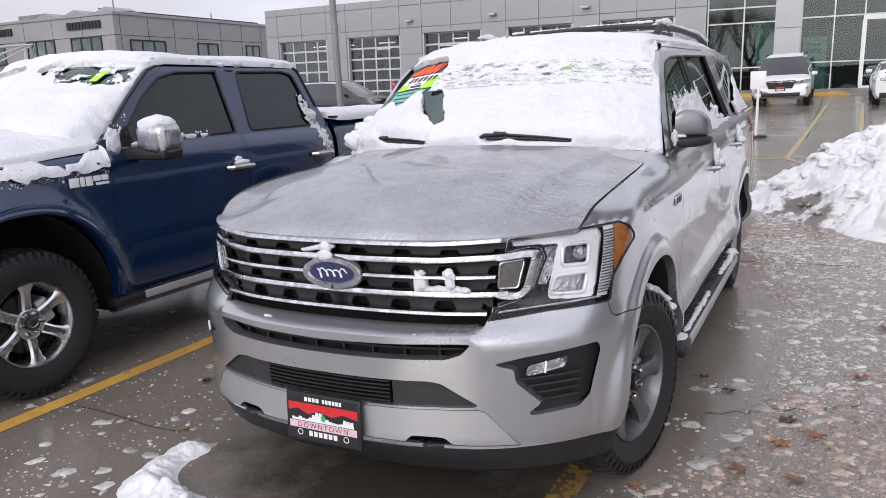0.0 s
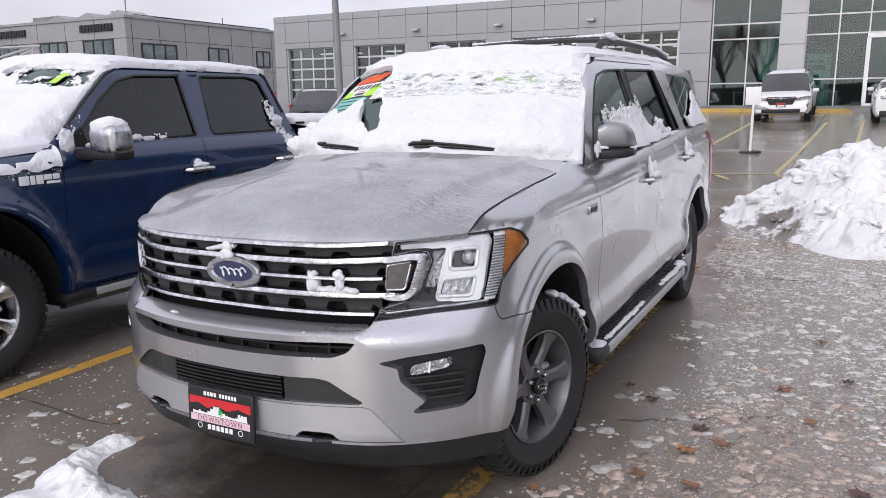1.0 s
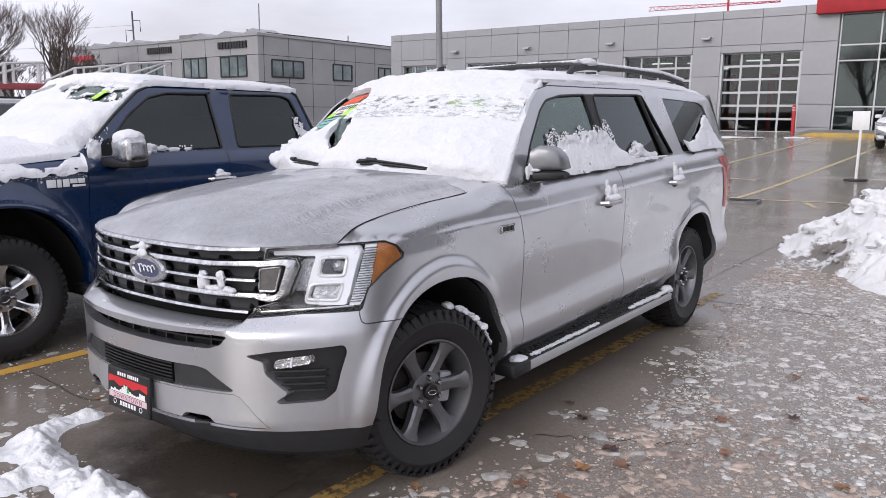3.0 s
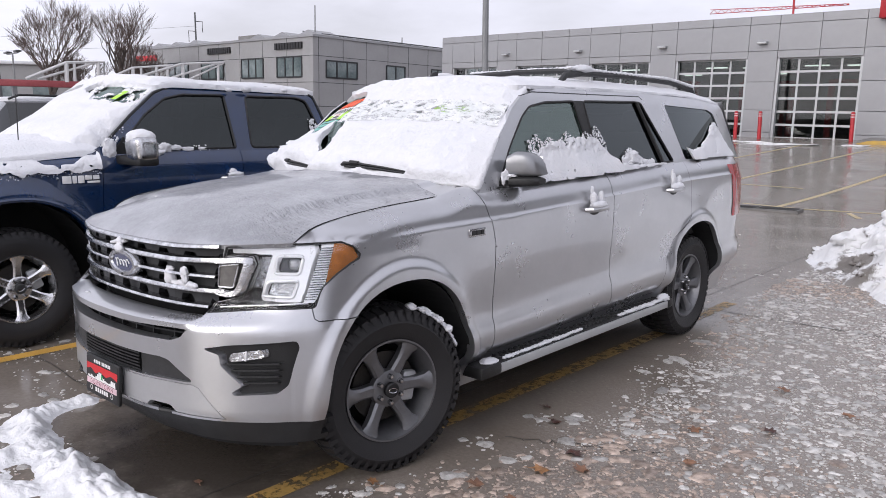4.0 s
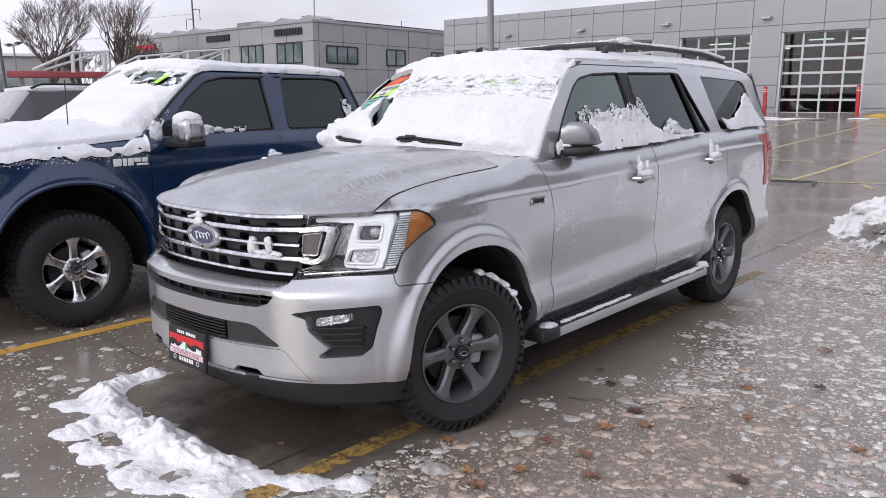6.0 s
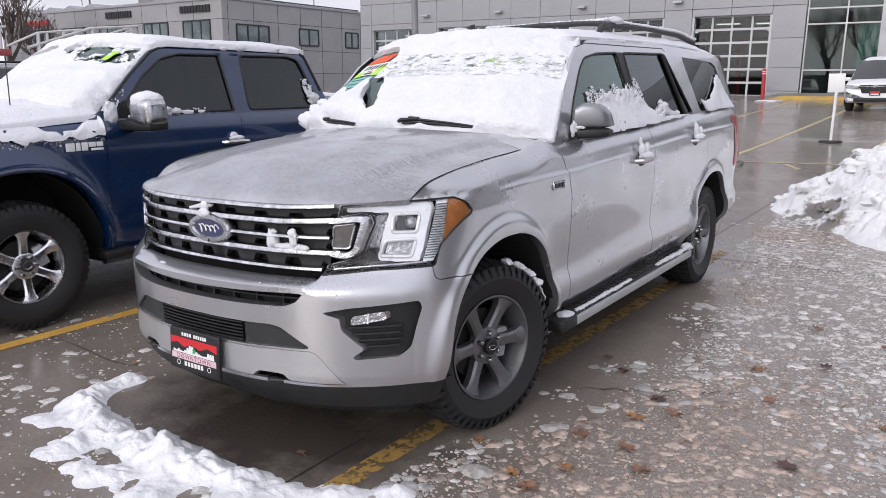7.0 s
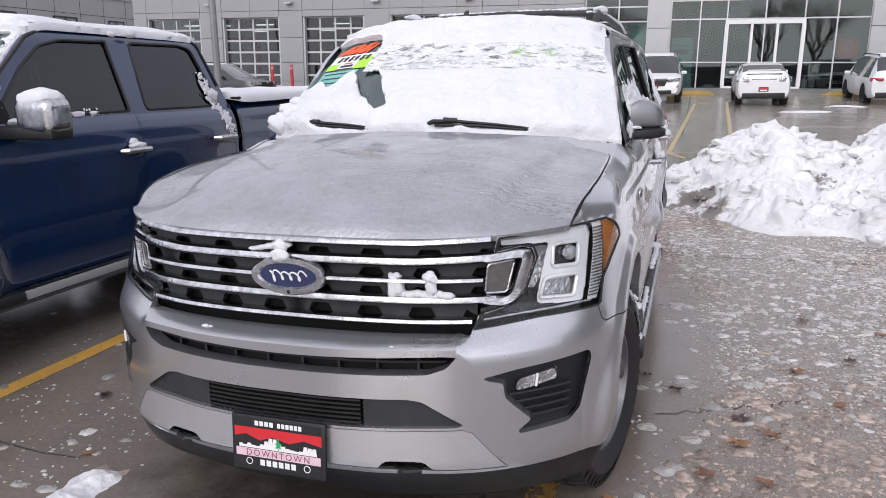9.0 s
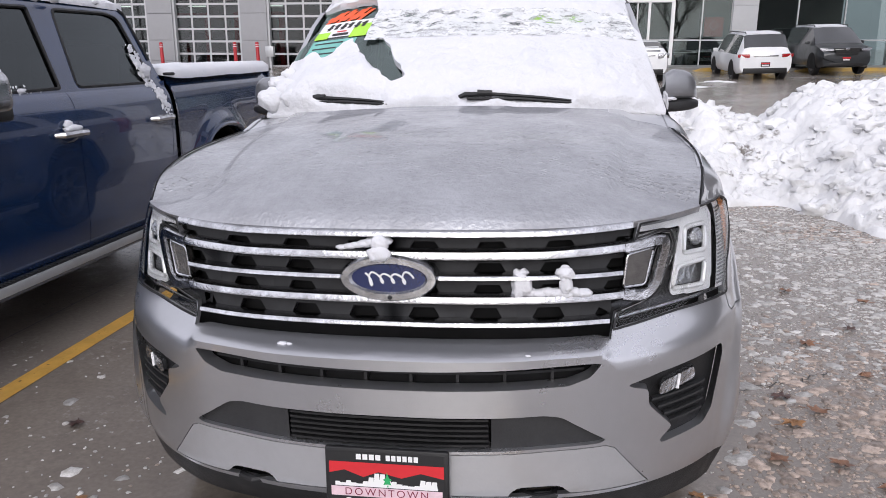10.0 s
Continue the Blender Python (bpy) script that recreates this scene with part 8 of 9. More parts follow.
pick_clump("mirror_snow", [((1.21, .80, 1.445), .124, (1.02, .76, .52)), ((.955, .69, 1.345), .06, (.25, .7, .8))], "cap of snow on the pickup mirror")
sb = bmesh.new()
def sail_place(r):
    k = r.random()
    y, z = .60 + .16 * k + r.uniform(-.03, .05), 1.30 + .20 * k + r.uniform(-.07, .03)
    return (.95, y, z), (1, 0, .3)
single("sail_snow", moved(flakes(60, sail_place, 17, .006, .014, lump((.950, .685, 1.365), .085, 5, (.16, .55, 1.05), .6, 3)), TM), SNOW, "ragged snow stuck below the pickup pillar", "snow", smooth=70)
lump((.945, .97, 1.325), .10, 2, (.30, 1.6, .34), .35, 3, sb)
lump((.94, 1.13, 1.368), .05, 5, (.32, 1.0, .75), .5, 3, sb)
lump((.94, 1.22, 1.362), .035, 8, (.32, 1.3, .6), .6, 3, sb)
def sill_place(r):
    y = 1.05 + .55 * r.random() ** 1.5
    z = 1.340 + .075 * r.random() ** 2 * (1 - (y - 1.05))
    return (tg_x(y, z) + .002, y, z), (1, 0, .4)
flakes(24, sill_place, 3, .007, .014, sb)
lump((.935, 1.32, 1.352), .04, 12, (.25, 1.6, .45), .6, 2, sb)
lump((.935, 1.45, 1.350), .03, 14, (.25, 1.3, .45), .6, 2, sb)
single("sill_snow", moved(sb, TM), SNOW, "snow crumbs along the pickup window sill", "snow", smooth=70)
sb = bmesh.new()
lump((.925, 2.68, 1.43), .055, 2, (.3, 1.1, .9), .5, 3, sb)
def pillar_place(r):
    k = r.random()
    y, z = 2.62 + .2 * k + r.uniform(-.04, .04), 1.56 - .42 * k + r.uniform(-.05, .05)
    return ((tg_x(y, z) if z > 1.33 else t_x(y, z)) + .004, y, z), (1, 0, .3)
flakes(200, pillar_place, 7, .010, .034, sb)
single("pillar_snow", moved(sb, TM), SNOW, "snow stuck to the rear cab pillar", "snow", smooth=70)
pick_clump("handle_snow", [((1.02, 1.70, 1.135), .06, (.5, 1.2, .4)), ((1.01, 1.68, 1.16), .04, (.5, .9, .7))], "snow on the pickup door handle")
pick_clump("roof_edge_snow", [((.845, 1.95, 1.845), .03, (.5, 1.6, .9)), ((.84, 1.78, 1.835), .025, (.5, 1.3, .8)), ((.84, 2.35, 1.85), .02, (.5, 1.6, .7))], "clinging crumbs of snow below the roof edge")
tsn = grid(lambda u, v: tws(u, v, .007 + max(0, .004 + rough_noise((u * 2, v * 2, 0), 9, .006, 4))), lin(-.9, .99, 90), lin(.50, .92, 40))
bmesh.ops.delete(tsn, geom=[f for f in tsn.faces if noise.fractal(f.calc_center_median() * 9, 1, 2, 3) > -.12], context="FACES")
single("thin_snow", moved(tsn, TM), THINSNOW, "thin melting snow over the pickup windshield glass", "snow", smooth=70)
tst = thing("lime_sticker", "lime green sticker inside the pickup windshield", "sticker", m=TM)
part("band", grid(lambda u, v: tws(u + (v - .66) * .25, v, .013), lin(.60, .68, 4), lin(.66, .80, 6)), LIME, tst)


# ---- other parked vehicles ----
def parked(name, label, category, L, W, H, paint, m, hood=.95, rear=.80, hz=.95, sz=.93, kind="suv", r=.34, facing_plate=True, snow=True):
    """A parked car; its nose at y = 0 towards -y, length L. Cross sections along the car, glass bands between belt and roof."""
    c = thing(name, label, category, "parked cars", m)
    hw = W / 2
    wsl = {"suv": .85, "hatch": 1.15, "sedan": .95}[kind]
    ct = hood + wsl
    back = {"suv": L - .45, "hatch": L - .9, "sedan": L - 1.5}[kind]
    yst = [0, .05, .15, .35, hood * .6, hood * .9, hood, hood + wsl * .5, ct, ct + .5, (ct + back) / 2, back - .3, back, back + (L - back) * .72, L - .10, L - .03, L]
    def top(y):
        if y <= hood:
            return curve([(0, hz - .28), (.06, hz - .14), (.3, hz), (hood, hz + .13)], y)
        if y <= ct:
            return hz + .13 + (H - .05 - hz - .13) * ((y - hood) / wsl) ** .9
        if y <= back:
            return H - .05 + .05 * math.sin(math.pi * (y - ct) / (back - ct))
        return curve([(back, H - .05), (L - .05, sz + (.18 if kind != "sedan" else .12)), (L, sz + .02)], y)
    def section(y):
        k = 1 - .10 * smooth01(.35, 0, y) - .07 * smooth01(L - .3, L, y)
        w = hw * k
        zb = .30 + .08 * (smooth01(.25, 0, y) + smooth01(L - .25, L, y))
        belt = min(sz + .06, top(y) - .02) if y > hood * .95 else top(y) - .05
        t = top(y)
        cab = smooth01(hood, ct, y) * (1 - .6 * smooth01(back, L, y))
        tw_ = w * (.90 - .16 * cab)
        return [(0, zb), (w * .90, zb), (w * .985, zb + .14), (w, zb + .32), (w * .995, belt - .12), (w * .955, belt), (tw_, t - .045), (tw_ * .80, t - .008), (0, t)]
    b = bmesh.new()
    ss = [[b.verts.new((x, y, z)) for x, z in section(y)] for y in yst]
    glass_faces, paint_faces = {"side": [], "front": [], "back": []}, []
    for i in range(len(ss) - 1):
        for j in range(8):
            f = b.faces.new((ss[i][j], ss[i + 1][j], ss[i + 1][j + 1], ss[i][j + 1]))
            y = (yst[i] + yst[i + 1]) / 2
            if j == 5 and ct - wsl * .5 < y < back + .1:
                glass_faces["side"].append(f)
            elif j in (6, 7) and hood < y < ct:
                glass_faces["front"].append(f)
            elif j in (6, 7) and back < y < back + (L - back) * .72 + .01:
                glass_faces["back"].append(f)
    b.faces.new(ss[0][::-1])
    b.faces.new(ss[-1])
    sheets = {}
    for key, fs_ in glass_faces.items():
        sheets[key] = take(b, fs_)
    part("body", both(b), paint, c, smooth=40)
    for key, nm in (("side", "side_window"), ("front", "windshield"), ("back", "rear_window")):
        sh = sheets[key]
        if not len(sh.faces):
            sh.free()
            continue
        bmesh.ops.inset_region(sh, faces=sh.faces[:], thickness=.03)
        if key == "side":
            m2 = mirrored(sh)
            part(nm, sh, CARGLASS, c)
            part(nm, m2, CARGLASS, c)
        else:
            part(nm, both(sh), CARGLASS, c)
    for s in (1, -1):
        for y in (.92, L - 1.0):
            w = part("wheel", moved(lathe([(-.02, .0), (-.02, r * .55), (.0, r * .62), (.012, r * .64), (.012, r * .60), (-.01, r * .2), (.0, 0)], 24, 0), pose(s * (hw - .03), y, r, 0, 0, 0 if s > 0 else 180)), RIM, c)
            part("tyre", moved(lathe([(-.20, r * .6), (-.21, r * .95), (-.17, r), (-.02, r), (.012, r * .95), (.015, r * .64)], 28, 0), pose(s * (hw - .03), y, r, 0, 0, 0 if s > 0 else 180)), TYRE, w)
            arch = bmesh.new()
            arch.faces.new([arch.verts.new((s * (hw + .004), y + math.cos(t) * r * 1.16, r + math.sin(t) * r * 1.16)) for t in lin(-.35, math.pi + .35, 22)])
            part("wheel_arch", arch, DARK, c)
        zl = hz - .10
        part("headlamp", moved(prism(rounded([(-.24, -.035), (-.24, .02), (.24, .075), (.26, .03), (.16, -.055)] if s > 0 else [(.24, -.035), (.24, .02), (-.24, .075), (-.26, .03), (-.16, -.055)], .015, 3), 1, -.05, .08), pose(s * hw * .72, .10, zl, 0, 0, s * 24)), LAMPG, c)
        part("fog_bezel", moved(box(-.12, .12, -.02, .03, -.07, .07, .02), pose(s * hw * .74, .055, .48, 0, 0, s * 12)), BLACKP, c)
        part("fog_lamp", moved(box(-.07, .07, -.03, .03, -.035, .035, .012), pose(s * hw * .74, .06, .48, 0, 0, s * 12)), LAMPW, c)
        tz = sz + .02
        part("tail_lamp", moved(box(-.21, .21, -.05, .05, -.07 if kind == "suv" else -.12, .06, .03), pose(s * hw * .78, L - .05, tz, 0, 0, s * -14)), REDLENS if kind != "hatch" else LAMPG, c)
        part("wing_mirror", moved(box(-.10, .10, -.05, .05, -.06, .06, .03), pose(s * (hw + .06), hood + wsl * .55, sz + .14)), paint, c)
        part("roof_rail", tube([(s * hw * .66, ct + .1, H - .03), (s * hw * .66, ct + .2, H + .035), (s * hw * .66, back - .2, H + .03), (s * hw * .66, back - .05, H - .03)], .018, 6), BLACKP, c) if kind == "suv" else None
    gz, gw = hz - .04, hw * .50
    part("grille", prism(rounded([(-gw, gz), (gw, gz), (gw * .80, gz - .27), (-gw * .80, gz - .27)], .03, 3), 1, -.02, .12), BLACKP, c, "black trapezoid grille")
    for k in range(3):
        part("grille_bar", box(-gw * (.96 - .06 * k), gw * (.96 - .06 * k), -.032, .05, gz - .05 - k * .075, gz - .035 - k * .075, .004), CHROME if k == 0 else GREYPL, c)
    part("emblem", moved(lathe([(-.012, .0), (-.012, .045), (.0, .06), (.012, .06)], 20, 1), pose(0, -.03, gz - .045) @ Matrix.Diagonal((1.3, 1, .8, 1))), CHROME, c)
    part("intake", box(-hw * .66, hw * .66, -.01, .10, .36, .50, .03), BLACKP, c)
    if kind == "hatch":
        part("rear_glass_band", box(-hw * .66, hw * .66, L - .16, L - .045, sz + .0, sz + .19, .03), CARGLASS, c, "black lower rear window")
        part("rear_spoiler", box(-hw * .60, hw * .60, L - .55, L - .22, sz + .28, sz + .315, .012), paint, c)
    part("rear_trim", box(-hw * .80, hw * .80, L - .10, L + .01, .32, .52, .03), BLACKP, c)
    part("rear_garnish", box(-hw * .45, hw * .45, L - .06, L + .008, sz - .02, sz + .03, .01), CHROME, c)
    for y, sgn_ in ((-.022, 1), (L + .012, 1)):
        pl = part("plate", box(-.16, .16, y, y + .012, .56, .72, .004), BLACKPR, c)
        part("plate_band", box(-.145, .145, y - .003, y + .015, .65, .70), REDPR, pl)
        part("plate_band", box(-.12, .12, y - .003, y + .015, .58, .63), WHITE, pl)
    if snow:
        b = grid(lambda u, v: (u * hw * .66, ct + .03 + (back - ct - .05) * v, H - .045 + .05 * math.sin(math.pi * v) + .045 * smooth01(1, .85, abs(u)) + rough_noise((u, v * 3, L), 3, .012)), lin(-1, 1, 15), lin(0, 1, 22))
        part("snow_cap", shell(b, .05), SNOW, c, "thin snow on the roof")
    return c


CARGLASS = material("dark_car_glass", (0.012, 0.015, 0.016), 0.04, 0.0, 0.3, 2.0, coat=1.0)
def at_lot(x, y, a):
    return pose(x, y, ground_z(x, y + 2 * (1 if abs(a) < 90 else -1)) + .0, -2.3 if abs(a) < 90 else 2.3, 0, a)
parked("parked_suv", "white mid-size SUV with snow on the roof by the kerb", "car", 4.85, 1.93, 1.74, WHITEP, pose(-.25, 26.45, ground_z(-.25, 28.0) - .05, 2.4, 0, 0), r=.365)
parked("parked_hatchback", "white hatchback parked nose to the showroom", "car", 4.45, 1.75, 1.49, WHITEP, pose(3.45, 30.3, ground_z(3.45, 28.3) + .03, -2.4, 0, 180), kind="hatch", hood=.85, hz=.85, sz=.98, r=.32, snow=False)
parked("parked_suv", "white SUV with red tail lamps parked nose to the kerb", "car", 4.95, 1.93, 1.74, WHITEP, pose(7.75, 31.7, ground_z(7.7, 29.2) + .03, -2.4, 0, 181), r=.37)
parked("parked_suv", "dark grey off-road SUV with snow on its bonnet", "car", 4.8, 1.93, 1.85, GREYP, pose(11.35, 29.0, ground_z(11.4, 30.5) - .05, 2.4, 0, 2), hz=1.08, sz=1.08, r=.40)
parked("parked_truck", "dark grey vehicle with snow beyond the pickup", "car", 5.2, 1.98, 1.86, GREYP, pose(-9.2, 6.4, ground_z(-9.6, 3), 0, 0, 178), hz=1.15, sz=1.12, r=.40)
for i in range(5):
    x, y = -16.6 - i * 2.6, 4.6 + i * 1.3
    parked("parked_car", "snow-covered pale car in the far row", "car", 4.6, 1.85, 1.62, WHITEP if i % 2 else GREYP, pose(x, y, ground_z(x, y + 2), 0, 0, 120), r=.33)
parked("parked_car", "snow-dusted dark car behind the SUVs", "car", 4.6, 1.85, 1.6, GREYP, pose(-15.0, 24.0, ground_z(-15, 25), 1.5, 0, 90), r=.33)

sp = thing("sign_post", "small white blank sign on a thin post with a round foot", "sign", m=pose(-.22, 17.5, ground_z(-.22, 17.5)))
part("foot", lathe([(0, .0), (0, .26), (.04, .25), (.05, .04)], 24, 2), BLACKP, sp)
part("post", tube([(0, 0, 0), (.03, 0, 1.2)], .032, 8), WHITE, sp)
part("board", box(-.16, .20, -.015, .015, 1.18, 1.62, .006), WHITE, sp)
box_u = thing("utility_box", "small grey utility box on a post beside a bollard", "box", m=pose(-13.4, 33.2, ground_z(-13.4, 33.2)))
part("post", box(-.05, .05, -.05, .05, 0, .6), MULL, box_u)
part("case", box(-.2, .2, -.12, .12, .55, 1.05, .02), MULL, box_u)


# ---- ploughed snow pile ----
RIDGE = [(.55, 0), (.72, .18), (.92, .36), (1.15, .43), (1.4, .58), (1.6, .74), (1.9, .86), (2.15, .98), (2.4, .84), (2.7, .72), (3.05, .64), (3.3, .84), (3.5, .98), (3.85, 1.06), (4.4, 1.15), (6, 1.35), (9, 1.3), (11, .6)]
FOOT = [(.5, 7.5), (.7, 6.87), (.94, 6.58), (1.4, 5.98), (1.8, 5.36), (2.1, 5.16), (2.5, 5.30), (2.8, 4.95), (2.98, 4.35), (3.10, 3.75), (3.6, 3.3), (6, 3.0), (11, 3.2)]


def pile_h(x, y):
    f = curve(FOOT, x) + .16 * noise.fractal(Vector((x * 2.2, y * 2.2, 11)), 1, 2, 3)
    t = max(0.0, min(1.0, (y - f) / (7.4 - f)))
    s = (t ** .75 if t > 0 else 0) * (1 - smooth01(8.0, 10.6, y))
    h = curve(RIDGE, x) * s
    h *= 1 + .16 * noise.fractal(Vector((x * 1.5, y * 1.5, 3)), 1, 2, 3) * (1 - .6 * smooth01(.8, 1, t))
    g = noise.fractal(Vector((x * 9, y * 9, 1)), 1, 2.1, 3)
    k = smooth01(.02, .16, h)
    return h + k * (.125 * clod(x, y, 3.4, 3) + .070 * clod(x, y, 7.5, 11) + .024 * clod(x, y, 17, 5) + .014 * g - .11) - .02


def clod(x, y, scale, seed):
    """Rounded lumps that lie side by side, with creases between them."""
    wx, wy = .22 * noise.noise(Vector((x * scale, y * scale, seed))), .22 * noise.noise(Vector((x * scale + 7, y * scale, seed)))
    d = noise.voronoi(Vector((x * scale * .8 + wx, y * scale + wy, seed)))[0]
    t = min(1.0, (d[1] - d[0]) / .42)
    return (1 - (1 - t) ** 2.4) * (.62 + .55 * noise.noise(Vector((x * scale * .6, y * scale * .6, seed + 2))))


def pile_material():
    m = material("dirty_ploughed_snow", (0.78, 0.78, 0.785), 0.6, 0.0, 0.06, 2.0, 0.45, 28, color2=(0.66, 0.66, 0.662), coord="Object")
    n, l = m.node_tree.nodes, m.node_tree.links
    p = n["Principled BSDF"]
    src = p.inputs["Base Color"].links[0].from_socket
    co = n.new("ShaderNodeTexCoord")
    t = n.new("ShaderNodeTexNoise")
    t.inputs["Scale"].default_value, t.inputs["Detail"].default_value, t.inputs["Roughness"].default_value = 1.7, 8, 0.68
    r = n.new("ShaderNodeValToRGB")
    r.color_ramp.elements[0].position, r.color_ramp.elements[1].position = 0.585, 0.64
    mx = n.new("ShaderNodeMix")
    mx.data_type = "RGBA"
    mx.inputs["B"].default_value = (0.15, 0.132, 0.115, 1)
    k = n.new("ShaderNodeMath")
    k.operation = "MULTIPLY"
    k.inputs[1].default_value = 0.92
    d = n.new("ShaderNodeVectorMath")
    d.operation = "DISTANCE"
    d.inputs[1].default_value = (1.22, 6.35, 0.16)
    dm = n.new("ShaderNodeMapRange")
    dm.inputs["From Min"].default_value, dm.inputs["From Max"].default_value = 0.25, 0.70
    dm.inputs["To Min"].default_value, dm.inputs["To Max"].default_value = 0.15, 0.0
    ad = n.new("ShaderNodeMath")
    ad.operation = "ADD"
    l.new(co.outputs["Object"], t.inputs["Vector"])
    l.new(co.outputs["Object"], d.inputs[0])
    l.new(d.outputs["Value"], dm.inputs["Value"])
    l.new(t.outputs["Fac"], ad.inputs[0])
    l.new(dm.outputs[0], ad.inputs[1])
    l.new(ad.outputs[0], r.inputs["Fac"])
    l.new(r.outputs["Color"], k.inputs[0])
    l.new(k.outputs[0], mx.inputs["Factor"])
    l.new(src, mx.inputs["A"])
    l.new(mx.outputs["Result"], p.inputs["Base Color"])
    return m


PILE = pile_material()
pxs, pys = lin(.3, 4.8, 190) + lin(4.84, 11.0, 90), lin(2.6, 8.4, 240) + lin(8.45, 11.2, 40)
pb = bmesh.new()
hv = [[pile_h(x, y) for y in pys] for x in pxs]
vv = {}
def pv(i, j):
    if (i, j) not in vv:
        x, y = pxs[i], pys[j]
        h = hv[i][j]
        vv[(i, j)] = pb.verts.new((x + .05 * noise.noise(Vector((x * 5, y * 5, h * 6))), y + .06 * noise.noise(Vector((x * 5 + 9, y * 5, h * 6))), ground_z(x, y) + max(h, -.02)))
    return vv[(i, j)]
for i in range(len(pxs) - 1):
    for j in range(len(pys) - 1):
        if max(hv[i][j], hv[i + 1][j], hv[i][j + 1], hv[i + 1][j + 1]) > 0:
            pb.faces.new((pv(i, j), pv(i + 1, j), pv(i + 1, j + 1), pv(i, j + 1)))
tagged(single("ploughed_snow", pb, PILE, "heap of ploughed snow with dirty grey ice patches", "snow", smooth=80), kind="stuff")
rb = random.Random(17)
cb = bmesh.new()
for i in range(640):
    x, y = rb.uniform(.5, 5.5), rb.uniform(3.2, 8.2)
    h = pile_h(x, y)
    size = rb.uniform(.018, .05) if i % 4 else rb.uniform(.06, .13)
    if h < .0 or h > 1.1 or (size < .06 and h > .35 and i % 3):
        continue
    lump((x, y, ground_z(x, y) + h - size * .35), size, i * .77, (1.3, 1.1, .8), .75, 3, cb)
tagged(single("snow_chunks", cb, PILE, "broken lumps of ploughed snow on the heap", "snow", smooth=80), kind="stuff")

# small sheet of snow on the lot near the garage
for i, (x, y, rx, ry) in enumerate(((-7.2, 30.5, 1.3, .3), (-8.6, 31.2, .7, .15), (-10.4, 31.5, .9, .2), (-4.6, 31.0, .5, .15), (4.5, 23.5, .9, .2), (6.0, 25.8, .6, .2))):
    single("snow_patch", lump((x, y, ground_z(x, y)), 1.0, i + 2, (rx, ry, .05), .4, 4), SLUSH, "thin leftover patch of snow on the wet lot", "snow", "snow patches", smooth=80)


# ---- slush in front of and beside the SUV ----
def slush_bank(name, spots, seed, x0, x1, y0, y1, step, label, mat=SLUSH):
    def h(x, y):
        v = 0
        for cx, cy, rx, ry, a in spots:
            v += a * math.exp(-((x - cx) / rx) ** 2 - ((y - cy) / ry) ** 2)
        v *= 1 + .75 * noise.fractal(Vector((x * 6, y * 6, seed)), 1, 2, 3)
        k = smooth01(.008, .05, v)
        return v + k * (.022 * clod(x, y, 11, seed) + .012 * clod(x, y, 27, seed + 4) + .010 * noise.fractal(Vector((x * 16, y * 16, seed)), 1, 2, 3) - .012) - .016
    nx, ny = int((x1 - x0) / step), int((y1 - y0) / step)
    gx, gy = lin(x0, x1, nx), lin(y0, y1, ny)
    H = [[h(x, y) for y in gy] for x in gx]
    b, idx = bmesh.new(), {}
    def q(i, j):
        if (i, j) not in idx:
            idx[(i, j)] = b.verts.new((gx[i], gy[j], ground_z(gx[i], gy[j]) + max(H[i][j], -.006)))
        return idx[(i, j)]
    for i in range(nx - 1):
        for j in range(ny - 1):
            if max(H[i][j], H[i + 1][j], H[i][j + 1], H[i + 1][j + 1]) > 0:
                b.faces.new((q(i, j), q(i + 1, j), q(i + 1, j + 1), q(i, j + 1)))
    return tagged(single(name, b, mat, label, "slush", smooth=80), kind="stuff")


slush_bank("slush_bank", ((-1.05, -0.6, 0.085, 0.078, 0.038), (-1.07, -0.72, 0.085, 0.104, 0.040), (-1.03, -0.86, 0.085, 0.104, 0.040), (-0.93, -0.95, 0.122, 0.091, 0.047), (-0.8, -1, 0.122, 0.091, 0.052), (-0.66, -1, 0.122, 0.091, 0.052), (-0.55, -1.08, 0.122, 0.104, 0.052),
                          (-0.3, -1, 0.098, 0.091, 0.067), (-0.17, -1.04, 0.122, 0.104, 0.078), (0, -1.05, 0.134, 0.104, 0.062), (0.18, -1.03, 0.122, 0.091, 0.052), (0.36, -0.99, 0.122, 0.085, 0.045), (0.54, -0.94, 0.122, 0.078, 0.039), (0.72, -0.85, 0.110, 0.078, 0.034), (0.9, -0.73, 0.098, 0.078, 0.028),
                          (-0.58, -1.27, 0.146, 0.091, 0.036), (-0.22, -1.3, 0.171, 0.104, 0.040), (0.15, -1.28, 0.195, 0.104, 0.036), (0.5, -1.16, 0.171, 0.091, 0.031), (-0.95, -1.16, 0.122, 0.091, 0.029)), 4, -1.6, 1.4, -1.75, -.3, .009, "wet melting snow bank in front of the SUV")
slush_bank("slush_bank", ((1.06, -.42, .10, .08, .022), (1.16, -.25, .07, .08, .018), (1.26, .42, .10, .06, .022), (1.03, .49, .07, .07, .022), (1.126, .15, .09, .11, .025), (1.10, 3.02, .15, .10, .023), (1.14, 2.48, .13, .08, .022), (1.10, 2.10, .09, .07, .021), (1.07, .97, .08, .06, .022), (1.19, 1.08, .09, .06, .022)), 9, .85, 2.0, -.7, 4.2, .012, "thin patches of wet slush beside the SUV", ICE)


